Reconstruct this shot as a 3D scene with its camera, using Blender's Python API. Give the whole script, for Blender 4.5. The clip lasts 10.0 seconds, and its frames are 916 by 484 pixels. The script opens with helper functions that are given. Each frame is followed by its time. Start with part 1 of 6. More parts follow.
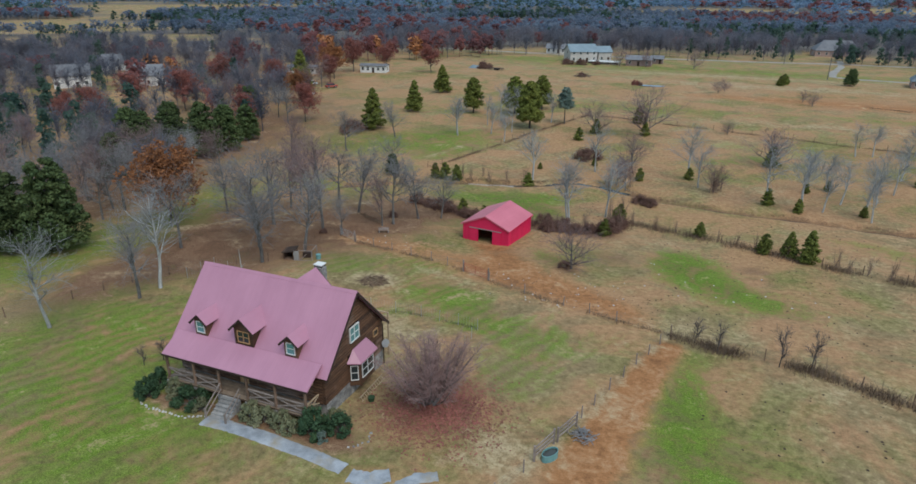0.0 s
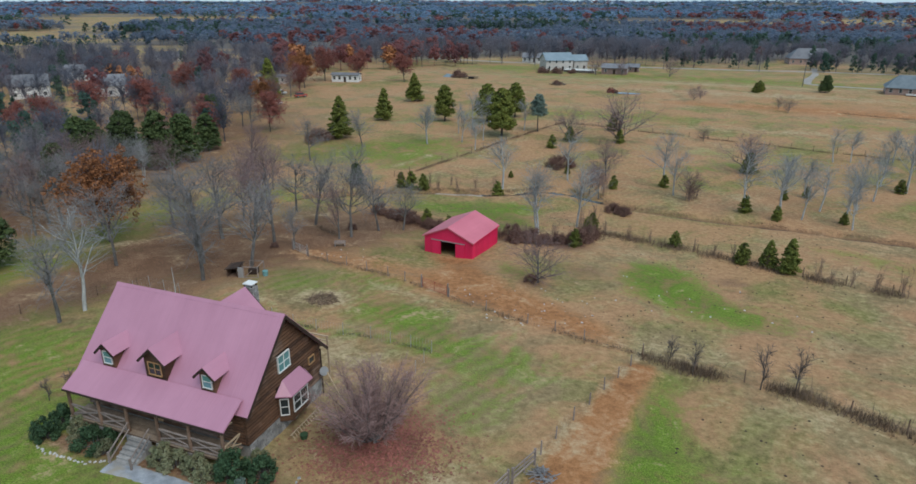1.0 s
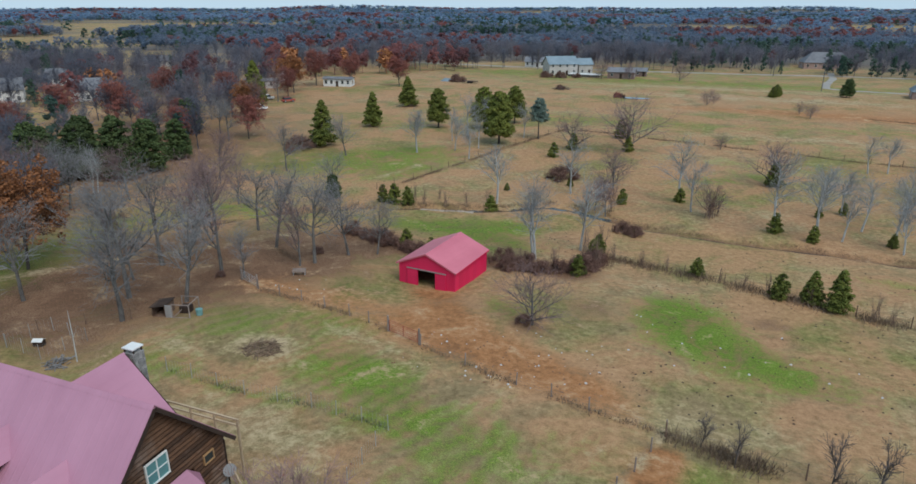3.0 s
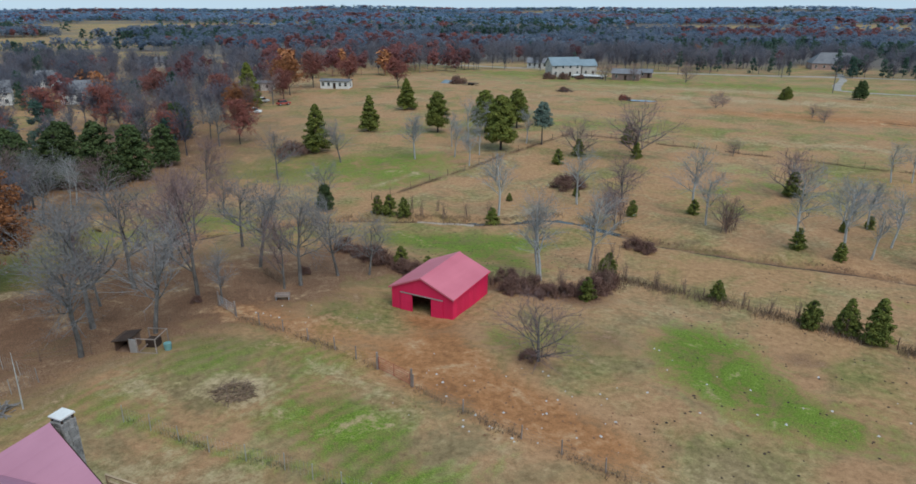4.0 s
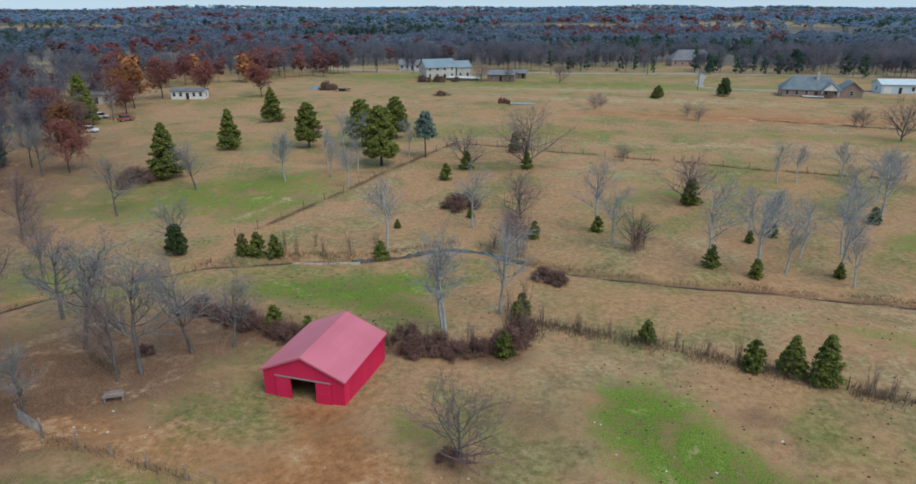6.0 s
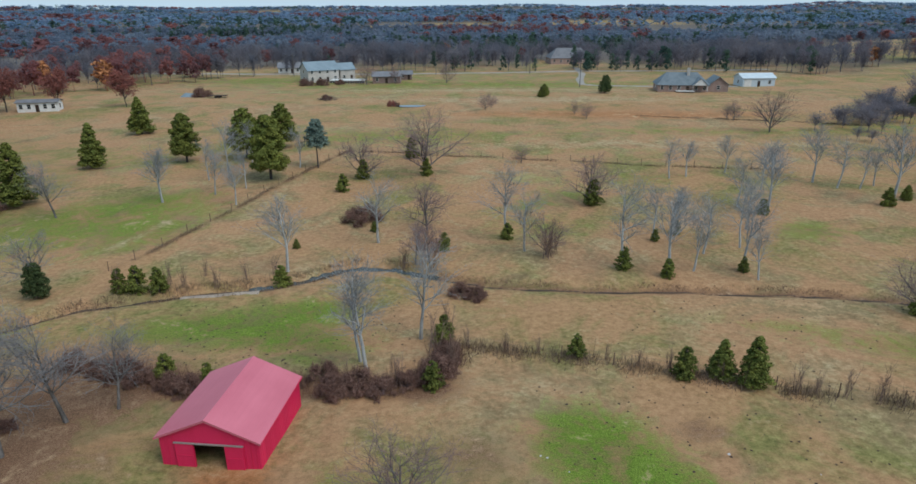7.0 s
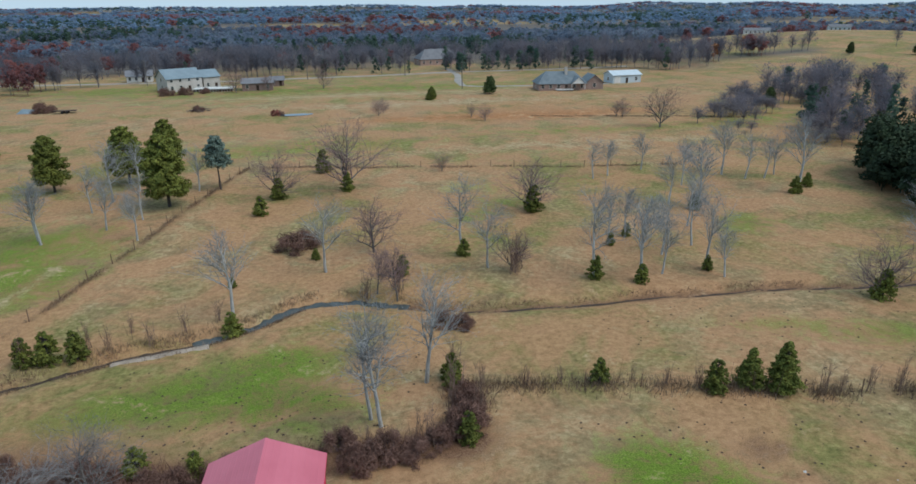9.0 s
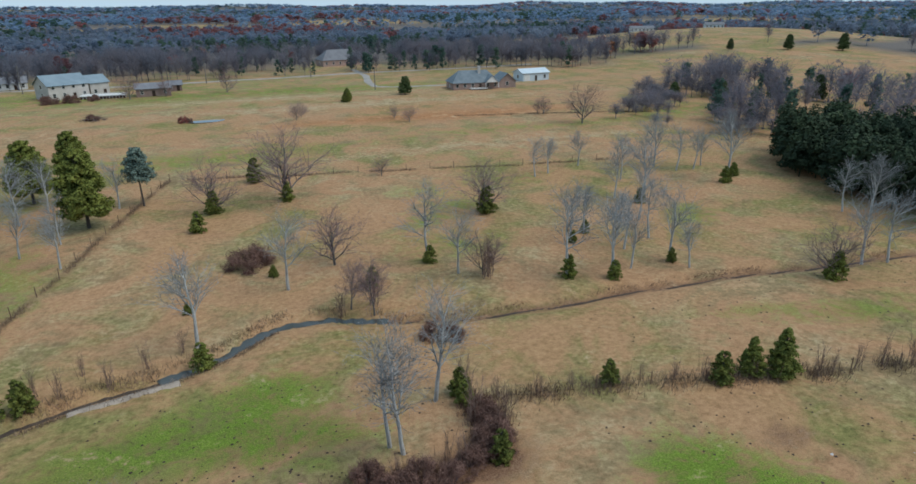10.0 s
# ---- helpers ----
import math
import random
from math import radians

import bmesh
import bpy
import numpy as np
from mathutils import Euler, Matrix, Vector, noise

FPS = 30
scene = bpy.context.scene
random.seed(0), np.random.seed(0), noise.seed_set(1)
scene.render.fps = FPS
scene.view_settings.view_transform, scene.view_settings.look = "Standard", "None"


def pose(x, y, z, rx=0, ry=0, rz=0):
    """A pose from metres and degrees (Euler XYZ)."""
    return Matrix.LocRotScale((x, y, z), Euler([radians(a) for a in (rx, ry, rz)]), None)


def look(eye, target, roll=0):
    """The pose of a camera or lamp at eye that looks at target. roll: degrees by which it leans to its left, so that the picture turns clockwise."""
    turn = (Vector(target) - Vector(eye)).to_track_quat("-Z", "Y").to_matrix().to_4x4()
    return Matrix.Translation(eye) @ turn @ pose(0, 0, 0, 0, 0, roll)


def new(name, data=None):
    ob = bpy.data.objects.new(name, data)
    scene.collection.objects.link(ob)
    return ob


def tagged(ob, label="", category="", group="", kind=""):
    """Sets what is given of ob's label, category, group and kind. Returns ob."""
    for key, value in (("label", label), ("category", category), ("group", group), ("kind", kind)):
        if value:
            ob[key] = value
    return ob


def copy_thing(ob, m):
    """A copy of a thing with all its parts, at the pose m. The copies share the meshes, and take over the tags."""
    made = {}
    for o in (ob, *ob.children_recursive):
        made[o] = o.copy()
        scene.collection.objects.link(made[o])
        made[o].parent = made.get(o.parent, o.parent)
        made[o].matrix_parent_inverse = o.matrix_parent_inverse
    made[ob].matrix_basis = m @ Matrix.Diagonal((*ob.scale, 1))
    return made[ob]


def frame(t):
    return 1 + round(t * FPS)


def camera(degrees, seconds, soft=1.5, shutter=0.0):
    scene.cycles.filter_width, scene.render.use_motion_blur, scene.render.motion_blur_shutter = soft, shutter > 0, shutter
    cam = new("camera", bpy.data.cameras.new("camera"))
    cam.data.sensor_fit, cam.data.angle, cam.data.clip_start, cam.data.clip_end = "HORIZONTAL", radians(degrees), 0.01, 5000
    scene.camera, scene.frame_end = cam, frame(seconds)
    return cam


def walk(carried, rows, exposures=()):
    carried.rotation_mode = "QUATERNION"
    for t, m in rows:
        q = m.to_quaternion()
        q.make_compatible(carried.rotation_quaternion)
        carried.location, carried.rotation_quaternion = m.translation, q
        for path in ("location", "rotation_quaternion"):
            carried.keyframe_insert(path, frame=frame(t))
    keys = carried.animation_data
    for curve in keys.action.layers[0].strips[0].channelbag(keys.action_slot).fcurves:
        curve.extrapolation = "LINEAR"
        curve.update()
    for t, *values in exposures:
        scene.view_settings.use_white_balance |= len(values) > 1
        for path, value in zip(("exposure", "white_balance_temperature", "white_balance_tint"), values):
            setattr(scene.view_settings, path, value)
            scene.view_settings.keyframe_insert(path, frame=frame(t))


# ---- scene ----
cam = camera(71.2, 10.0, 1.6)
METRES, EYE, TILT, LEAN, TURN = 70.0, 32.0, -1.0, 1.9, 23.4
ROWS = [
    (0.0, 0.0, 0.0, 0.0, 0.82, -20.56, -2.19),
    (0.5, 0.0232, 0.0354, -0.0128, 0.27, -20.37, -2.1),
    (1.0, 0.0413, 0.0778, -0.024, -0.86, -19.49, -2.08),
    (1.5, 0.0555, 0.1253, -0.0368, -2.12, -18.92, -2.04),
    (2.0, 0.0678, 0.1762, -0.0478, -0.67, -18.93, -2.08),
    (2.5, 0.0778, 0.2258, -0.0546, -0.42, -18.93, -2.06),
    (4.0, 0.0902, 0.3707, -0.0526, -0.28, -18.92, -1.98),
    (4.5, 0.0899, 0.4185, -0.0512, -0.22, -18.93, -1.96),
    (5.0, 0.0906, 0.4673, -0.0492, -1.07, -18.89, -1.91),
    (5.5, 0.0904, 0.5164, -0.0464, -5.3, -18.77, -1.77),
    (6.0, 0.0888, 0.5615, -0.0437, -11.59, -18.62, -1.55),
    (7.5, 0.0556, 0.6769, -0.0352, -25.38, -18.37, -0.95),
    (8.0, 0.0273, 0.7163, -0.0337, -27.63, -18.32, -0.88),
    (8.5, -0.0064, 0.7598, -0.0329, -30.73, -18.26, -0.75),
    (9.0, -0.0435, 0.8082, -0.0331, -35.41, -18.21, -0.52),
    (9.5, -0.0802, 0.8607, -0.0333, -40.46, -18.19, -0.31),
    (10.0, -0.1151, 0.9169, -0.0339, -45.05, -18.19, -0.13),
]
walk(cam, [(t, pose(0, 0, EYE, TILT, LEAN, TURN) @ pose(METRES * x, METRES * y, METRES * z, 90 + pitch, roll, yaw)) for t, x, y, z, yaw, pitch, roll in ROWS])

# ---------------------------------------------------------------- light
SUN_EL, SUN_AZ = 52.0, 125.0          # degrees; azimuth clockwise from +y
world = bpy.data.worlds.new("overcast_sky")
scene.world = world
world.use_nodes = True
wn = world.node_tree.nodes
sky = wn.new("ShaderNodeTexSky")
sky.sky_type, sky.sun_disc = "NISHITA", False
sky.sun_elevation, sky.sun_rotation = radians(SUN_EL), radians(SUN_AZ)
sky.air_density, sky.dust_density, sky.ozone_density = 1.0, 0.4, 3.0
soft_sky = wn.new("ShaderNodeHueSaturation")
soft_sky.inputs["Saturation"].default_value = 1.0
world.node_tree.links.new(sky.outputs[0], soft_sky.inputs["Color"])
cloud = wn.new("ShaderNodeMix")          # thin even cloud over the clear sky
cloud.data_type = "RGBA"
cloud.inputs[0].default_value, cloud.inputs[7].default_value = 0.85, (3.7, 5.3, 6.8, 1)
world.node_tree.links.new(soft_sky.outputs[0], cloud.inputs[6])
world.node_tree.links.new(cloud.outputs[2], wn["Background"].inputs["Color"])
wn["Background"].inputs["Strength"].default_value = 0.085
sun_data = bpy.data.lights.new("sun", "SUN")
sun_data.energy, sun_data.angle, sun_data.color = 1.5, radians(40), (1.0, 0.955, 0.89)
sun = new("sun", sun_data)
sun_way = Vector((math.sin(radians(SUN_AZ)) * math.cos(radians(SUN_EL)), math.cos(radians(SUN_AZ)) * math.cos(radians(SUN_EL)), math.sin(radians(SUN_EL))))
sun.matrix_world = look(sun_way * 100, (0, 0, 0))
scene.view_settings.exposure = 0.56


# ---------------------------------------------------------------- materials
def link(m, a, b):
    m.node_tree.links.new(a, b)


def noise_node(m, scale, detail=4.0, rough=0.6, space="Object", stretch=None, dist=0.0):
    n = m.node_tree.nodes
    co = n.new("ShaderNodeTexCoord")
    out = co.outputs[space]
    if stretch:
        mp = n.new("ShaderNodeMapping")
        mp.inputs["Scale"].default_value = stretch
        link(m, out, mp.inputs[0])
        out = mp.outputs[0]
    t = n.new("ShaderNodeTexNoise")
    t.inputs["Scale"].default_value, t.inputs["Detail"].default_value, t.inputs["Roughness"].default_value = scale, detail, rough
    t.inputs["Distortion"].default_value = dist
    link(m, out, t.inputs["Vector"])
    return t.outputs[0]


def ramp_node(m, fac, stops):
    r = m.node_tree.nodes.new("ShaderNodeValToRGB")
    e = r.color_ramp.elements
    while len(e) < len(stops):
        e.new(0.5)
    for k, (p, c) in zip(e, stops):
        k.position, k.color = p, (*c, 1) if len(c) == 3 else c
    link(m, fac, r.inputs[0])
    return r.outputs[0]


def mix_node(m, fac, a, b, how="MIX"):
    x = m.node_tree.nodes.new("ShaderNodeMix")
    x.data_type, x.blend_type = "RGBA", how
    for value, slot in ((fac, x.inputs[0]), (a, x.inputs[6]), (b, x.inputs[7])):
        if isinstance(value, (int, float)):
            slot.default_value = value
        elif isinstance(value, tuple):
            slot.default_value = (*value, 1)
        else:
            link(m, value, slot)
    return x.outputs[2]


def math_node(m, how, a, b):
    x = m.node_tree.nodes.new("ShaderNodeMath")
    x.operation = how
    for value, slot in ((a, x.inputs[0]), (b, x.inputs[1])):
        if isinstance(value, (int, float)):
            slot.default_value = value
        else:
            link(m, value, slot)
    return x.outputs[0]


def blank(name, rough=0.8, metal=0.0, spec=0.3):
    m = bpy.data.materials.new(name)
    m.use_nodes = True
    b = m.node_tree.nodes["Principled BSDF"]
    b.inputs["Roughness"].default_value, b.inputs["Metallic"].default_value = rough, metal
    b.inputs["Specular IOR Level"].default_value = spec
    return m, b


def bump_on(m, b, height, strength=0.3, distance=0.02):
    k = m.node_tree.nodes.new("ShaderNodeBump")
    k.inputs["Strength"].default_value, k.inputs["Distance"].default_value = strength, distance
    link(m, height, k.inputs["Height"])
    link(m, k.outputs[0], b.inputs["Normal"])


def surface(name, dark, light, scale=4.0, fine=40.0, rough=0.8, metal=0.0, spec=0.3, stretch=None, vary=0.15, island=False, bump=0.25, stain=None):
    """A base colour mottled at two scales, with a shade of its own for each object or island."""
    m, b = blank(name, rough, metal, spec)
    big = noise_node(m, scale, 4, 0.6, "Object", stretch)
    small = noise_node(m, fine, 3, 0.7, "Object", stretch)
    both = math_node(m, "ADD", math_node(m, "MULTIPLY", big, 0.6), math_node(m, "MULTIPLY", small, 0.4))
    col = ramp_node(m, both, [(0.32, dark), (0.68, light)])
    if stain:
        patch = ramp_node(m, noise_node(m, scale * 0.35, 5, 0.65), [(0.5, (0, 0, 0)), (0.68, (1, 1, 1))])
        col = mix_node(m, patch, col, stain)
    if island == "tree":
        who = m.node_tree.nodes.new("ShaderNodeAttribute")
        who.attribute_name = "own"
        own = who.outputs["Fac"]
        col = mix_node(m, 1.0, col, ramp_node(m, own, [(0.0, (0.84, 0.88, 0.92)), (0.35, (1, 1, 1)), (0.62, (1.0, 0.9, 0.88)), (1.0, (1.14, 1.06, 0.98))]), "MULTIPLY")
    elif island:
        own = m.node_tree.nodes.new("ShaderNodeNewGeometry").outputs["Random Per Island"]
    else:
        own = m.node_tree.nodes.new("ShaderNodeObjectInfo").outputs["Random"]
    hsv = m.node_tree.nodes.new("ShaderNodeHueSaturation")
    link(m, col, hsv.inputs["Color"])
    link(m, math_node(m, "ADD", 1.0 - vary, math_node(m, "MULTIPLY", own, 2 * vary)), hsv.inputs["Value"])
    link(m, hsv.outputs[0], b.inputs["Base Color"])
    if bump:
        bump_on(m, b, both, bump)
    return m


M_BARK = surface("grey_bark", (0.055, 0.05, 0.046), (0.21, 0.20, 0.19), 3, 18, 0.9, stretch=(1, 1, 0.3))
M_PALE_BARK = surface("pale_bark", (0.203, 0.208, 0.203), (0.499, 0.505, 0.494), 2, 14, 0.9, stretch=(1, 1, 0.3))
M_DARK_BARK = surface("dark_bark", (0.035, 0.03, 0.028), (0.12, 0.105, 0.095), 3, 18, 0.9, stretch=(1, 1, 0.3))
M_TWIG = surface("grey_twigs", (0.12, 0.118, 0.122), (0.245, 0.24, 0.242), 1, 9, 0.9, bump=0)
M_TWIG_PALE = surface("pale_twigs", (0.165, 0.173, 0.176), (0.300, 0.307, 0.307), 1, 9, 0.9, bump=0)
M_WISP = surface("brown_stalks", (0.13, 0.085, 0.066), (0.28, 0.19, 0.155), 1, 9, 0.9, bump=0)
# Mud with the ditch bank's shadow edge worked into its dark colour.
M_SHADED_MUD = surface("mud_with_bank_shadow", (0.035, 0.025, 0.019), (0.085, 0.06, 0.045), 0.8, 9, 0.8)
M_TWIG_RED = surface("reddish_twigs", (0.13, 0.085, 0.086), (0.25, 0.175, 0.17), 1, 9, 0.9, bump=0)
M_TWIG_DARK = surface("dark_twigs", (0.06, 0.05, 0.05), (0.15, 0.125, 0.12), 1, 9, 0.9, bump=0)
M_CEDAR = surface("cedar_needles", (0.055, 0.080, 0.017), (0.203, 0.217, 0.043), 0.5, 4, 0.85, bump=0, vary=0.2)
M_DARK_CEDAR = surface("dark_cedar_needles", (0.025, 0.051, 0.019), (0.090, 0.120, 0.039), 0.5, 4, 0.85, bump=0, vary=0.2)
M_CEDAR_BLUE = surface("blue_green_needles", (0.063, 0.105, 0.087), (0.196, 0.259, 0.217), 0.6, 5, 0.85, bump=0, vary=0.25)
M_SHRUB = surface("evergreen_shrub_leaves", (0.011, 0.034, 0.017), (0.053, 0.098, 0.042), 1.2, 8, 0.75, bump=0, vary=0.2)
M_SHRUB_PALE = surface("faded_shrub_leaves", (0.072, 0.094, 0.046), (0.240, 0.228, 0.138), 1.2, 6, 0.85, bump=0, vary=0.2)
M_OAK_LEAF = surface("russet_oak_leaves", (0.161, 0.061, 0.025), (0.406, 0.173, 0.071), 0.5, 4, 0.85, bump=0, vary=0.2)
M_RED_LEAF = surface("dull_red_leaves", (0.145, 0.052, 0.043), (0.362, 0.131, 0.102), 0.5, 4, 0.85, bump=0, vary=0.25)
M_BRUSH = surface("dry_brush", (0.095, 0.065, 0.045), (0.269, 0.190, 0.132), 0.5, 6, 0.95, bump=0, vary=0.3, island=True)
M_BRUSH_RED = surface("reddish_brush", (0.090, 0.048, 0.039), (0.233, 0.137, 0.108), 0.5, 6, 0.95, bump=0, vary=0.3, island=True)
# Bare woods: distance haze put into the colour as a pale blue cast.
M_HAZED_BARE = surface("hazed_bare_woods", (0.120, 0.162, 0.221), (0.231, 0.296, 0.388), 0.012, 0.5, 0.95, bump=0, vary=0.1, island="tree")
M_EVERGREEN_WOOD = surface("dark_evergreen_wood", (0.012, 0.028, 0.016), (0.044, 0.068, 0.032), 0.05, 0.7, 0.95, bump=0, vary=0.3, island="tree")
# More painted haze for the farthest rings, a slight blue for the wood edge.
M_HAZED_FAR = surface("hazed_distant_woods", (0.129, 0.211, 0.318), (0.258, 0.389, 0.546), 0.006, 0.2, 0.95, bump=0, vary=0.1, island="tree")
M_HAZED_EDGE = surface("hazed_wood_edge", (0.111, 0.110, 0.131), (0.239, 0.239, 0.279), 0.03, 0.5, 0.95, bump=0, vary=0.1, island="tree")
M_SHRUB_RED = surface("thin_reddish_twigs", (0.16, 0.10, 0.095), (0.32, 0.21, 0.195), 1, 9, 0.9, bump=0)
# Russet trees and evergreens of the woods, with haze blue mixed into their colours.
M_HAZED_RUSSET = surface("hazed_russet_woods", (0.176, 0.084, 0.096), (0.354, 0.166, 0.157), 0.02, 0.5, 0.95, bump=0, vary=0.1, island="tree")
M_HAZED_GREEN = surface("hazed_evergreens", (0.043, 0.099, 0.087), (0.122, 0.194, 0.143), 0.02, 0.5, 0.95, bump=0, vary=0.1, island="tree")



def sheer(*mats):
    """Let part of the light through thin sprays of twigs and leaves."""
    for m in mats:
        n = m.node_tree.nodes
        b, out = n["Principled BSDF"], n["Material Output"]
        thin, both = n.new("ShaderNodeBsdfTranslucent"), n.new("ShaderNodeMixShader")
        both.inputs[0].default_value = 0.6
        link(m, b.inputs["Base Color"].links[0].from_socket, thin.inputs["Color"])
        link(m, b.outputs[0], both.inputs[1])
        link(m, thin.outputs[0], both.inputs[2])
        link(m, both.outputs[0], out.inputs["Surface"])


sheer(M_HAZED_BARE, M_HAZED_FAR, M_HAZED_EDGE, M_HAZED_RUSSET, M_HAZED_GREEN)


# ---------------------------------------------------------------- mesh helpers
def mesh_of(name, verts, faces, material=None, smooth=False):
    me = bpy.data.meshes.new(name)
    me.from_pydata([tuple(v) for v in verts], [], faces)
    if material:
        me.materials.append(material)
    if smooth:
        me.shade_smooth()
    return me


def fast_mesh(name, verts, tris, material=None):
    """A mesh from arrays: verts n x 3, tris n x 3."""
    verts, tris = np.asarray(verts, np.float32), np.asarray(tris, np.int32)
    me = bpy.data.meshes.new(name)
    me.vertices.add(len(verts))
    me.vertices.foreach_set("co", verts.ravel())
    me.loops.add(tris.size)
    me.loops.foreach_set("vertex_index", tris.ravel())
    me.polygons.add(len(tris))
    me.polygons.foreach_set("loop_start", np.arange(0, tris.size, 3, dtype=np.int32))
    me.update(calc_edges=True)
    if material:
        me.materials.append(material)
    return me


def empty(name, m):
    ob = new(name)
    ob.empty_display_size = 0.2
    ob.matrix_basis = m
    return ob


def put(name, me, parent=None, m=None, label=""):
    ob = new(name, me)
    if parent:
        ob.parent = parent
    if m is not None:
        ob.matrix_basis = m
    return tagged(ob, label) if label else ob


class Shape:
    """Collects simple solids into one mesh."""

    def __init__(self):
        self.v, self.f = [], []

    def add(self, verts, faces):
        k = len(self.v)
        self.v += [Vector(p) for p in verts]
        self.f += [tuple(i + k for i in f) for f in faces]
        return self

    def box(self, x0, x1, y0, y1, z0, z1, m=None):
        p = [(x, y, z) for z in (z0, z1) for x, y in ((x0, y0), (x1, y0), (x1, y1), (x0, y1))]
        if m is not None:
            p = [m @ Vector(q) for q in p]
        return self.add(p, [(3, 2, 1, 0), (4, 5, 6, 7), (0, 1, 5, 4), (1, 2, 6, 5), (2, 3, 7, 6), (3, 0, 4, 7)])

    def beam(self, a, b, w, h):
        """A squared timber from a to b."""
        a, b = Vector(a), Vector(b)
        m = Matrix.Translation(a) @ (b - a).to_track_quat("X", "Z").to_matrix().to_4x4()
        return self.box(0, (b - a).length, -w / 2, w / 2, -h / 2, h / 2, m)

    def tube(self, a, b, r0, r1, n=6, cap=True):
        a, b = Vector(a), Vector(b)
        m = (b - a).to_track_quat("Z", "X").to_matrix()
        ring = [m @ Vector((math.cos(2 * math.pi * i / n), math.sin(2 * math.pi * i / n), 0)) for i in range(n)]
        faces = [(i, (i + 1) % n, n + (i + 1) % n, n + i) for i in range(n)]
        if cap:
            faces += [tuple(range(n - 1, -1, -1)), tuple(range(n, 2 * n))]
        return self.add([a + q * r0 for q in ring] + [b + q * r1 for q in ring], faces)

    def slab(self, corners, thick):
        """A sheet through four or more corners, thick downwards along its normal."""
        c = [Vector(q) for q in corners]
        n = (c[1] - c[0]).cross(c[2] - c[0]).normalized() * thick
        k = len(c)
        return self.add(c + [q - n for q in c], [tuple(range(k)), tuple(range(2 * k - 1, k - 1, -1))] + [(i, i + k, (i + 1) % k + k, (i + 1) % k) for i in range(k)])

    def mesh(self, name, material, smooth=False):
        return mesh_of(name, self.v, self.f, material, smooth)


# ---------------------------------------------------------------- ground
LAND_Y = (0, 40, 80, 115, 150, 195, 260, 330)
LAND_C = (0.364, 0.852, 0.741, -0.916, -2.007, -0.972, -0.555, 0.504, 0.451, 1.139, -0.124, 1.596, 0.736)
CREEK = [(-95, 72), (-74, 84), (-68, 97), (-58, 107), (-47, 111.5), (-40, 112.6), (-35, 114.8), (-29, 119), (-24, 119), (-17.5, 115.8), (-10, 112.8), (2, 111.5), (12, 111), (23, 110), (34, 108), (60, 104), (95, 96)]


def path_distance(x, y, line):
    """The distance of points from a bent line."""
    best = np.full(np.shape(x), 1e9)
    for (ax, ay), (bx, by) in zip(line, line[1:]):
        dx, dy = bx - ax, by - ay
        k = np.clip(((x - ax) * dx + (y - ay) * dy) / (dx * dx + dy * dy), 0, 1)
        best = np.minimum(best, np.hypot(x - ax - k * dx, y - ay - k * dy))
    return best


def land(x, y, fine=True):
    """The height of the ground."""
    x, y = np.asarray(x, float), np.asarray(y, float)
    g = [np.exp(-((y - k) / 32.0) ** 2) for k in LAND_Y]
    wide = np.clip(x, -200, 200) / 100
    z = LAND_C[0] + sum(c * q for c, q in zip(LAND_C[1:9], g)) + wide * sum(c * q for c, q in zip(LAND_C[9:], (g[1], g[2], g[3], g[5])))
    r = np.hypot(x + 10, y - 100)
    far = np.clip((r - 420) / 2500, 0, 1.6)
    roll = np.sin(x / 310 + 1.3) * np.cos(y / 370 + x / 900) + 0.6 * np.sin(x / 143 - y / 190 + 2) + 0.8 * np.sin(y / 520 + 0.4)
    z = z + far * (6 * roll + 9) - 6 * np.exp(-((r - 700) / 260) ** 2)
    z = z + 15 * np.exp(-(((x - 330) / 150) ** 2 + ((y - 430) / 130) ** 2))
    z = z + 16 * np.exp(-((r - 4000) / 450) ** 2) * (0.5 + 0.3 * np.sin(x / 390 + 0.7) + 0.2 * np.sin(x / 171 + 2.0))
    z = z - 0.45 * np.exp(-(((x + 31) / 8.5) ** 2 + ((y - 82.5) / 8.5) ** 2) ** 2)
    if fine:
        near = r < 260
        z = z + np.where(near, 0.06 * np.sin(x * 0.9 + 0.4 * y) * np.sin(y * 0.7 - 0.3 * x) + 0.05 * np.sin(x * 0.37 + y * 0.21), 0)
        d = path_distance(x, y, CREEK)
        z = z - 0.75 * np.exp(-(d / 1.3) ** 2)
    return z


def at(x, y, lift=0.0):
    return Vector((x, y, float(land(x, y)) + lift))


def stops(a, b, fine, reach, grow):
    """Coordinates that lie close together from a to b and ever wider apart beyond."""
    mid = list(np.arange(a, b + 0.01, fine))
    step, lo, hi = fine, [a], [b]
    while hi[-1] < reach:
        step *= grow
        hi.append(hi[-1] + step)
        lo.append(lo[-1] - step)
    return np.array(lo[:0:-1] + mid + hi[1:])


def blob(x, y, cx, cy, rx, ry, turn=0):
    c, s = math.cos(radians(turn)), math.sin(radians(turn))
    u, v = (x - cx) * c + (y - cy) * s, -(x - cx) * s + (y - cy) * c
    return np.exp(-((u / rx) ** 2 + (v / ry) ** 2))


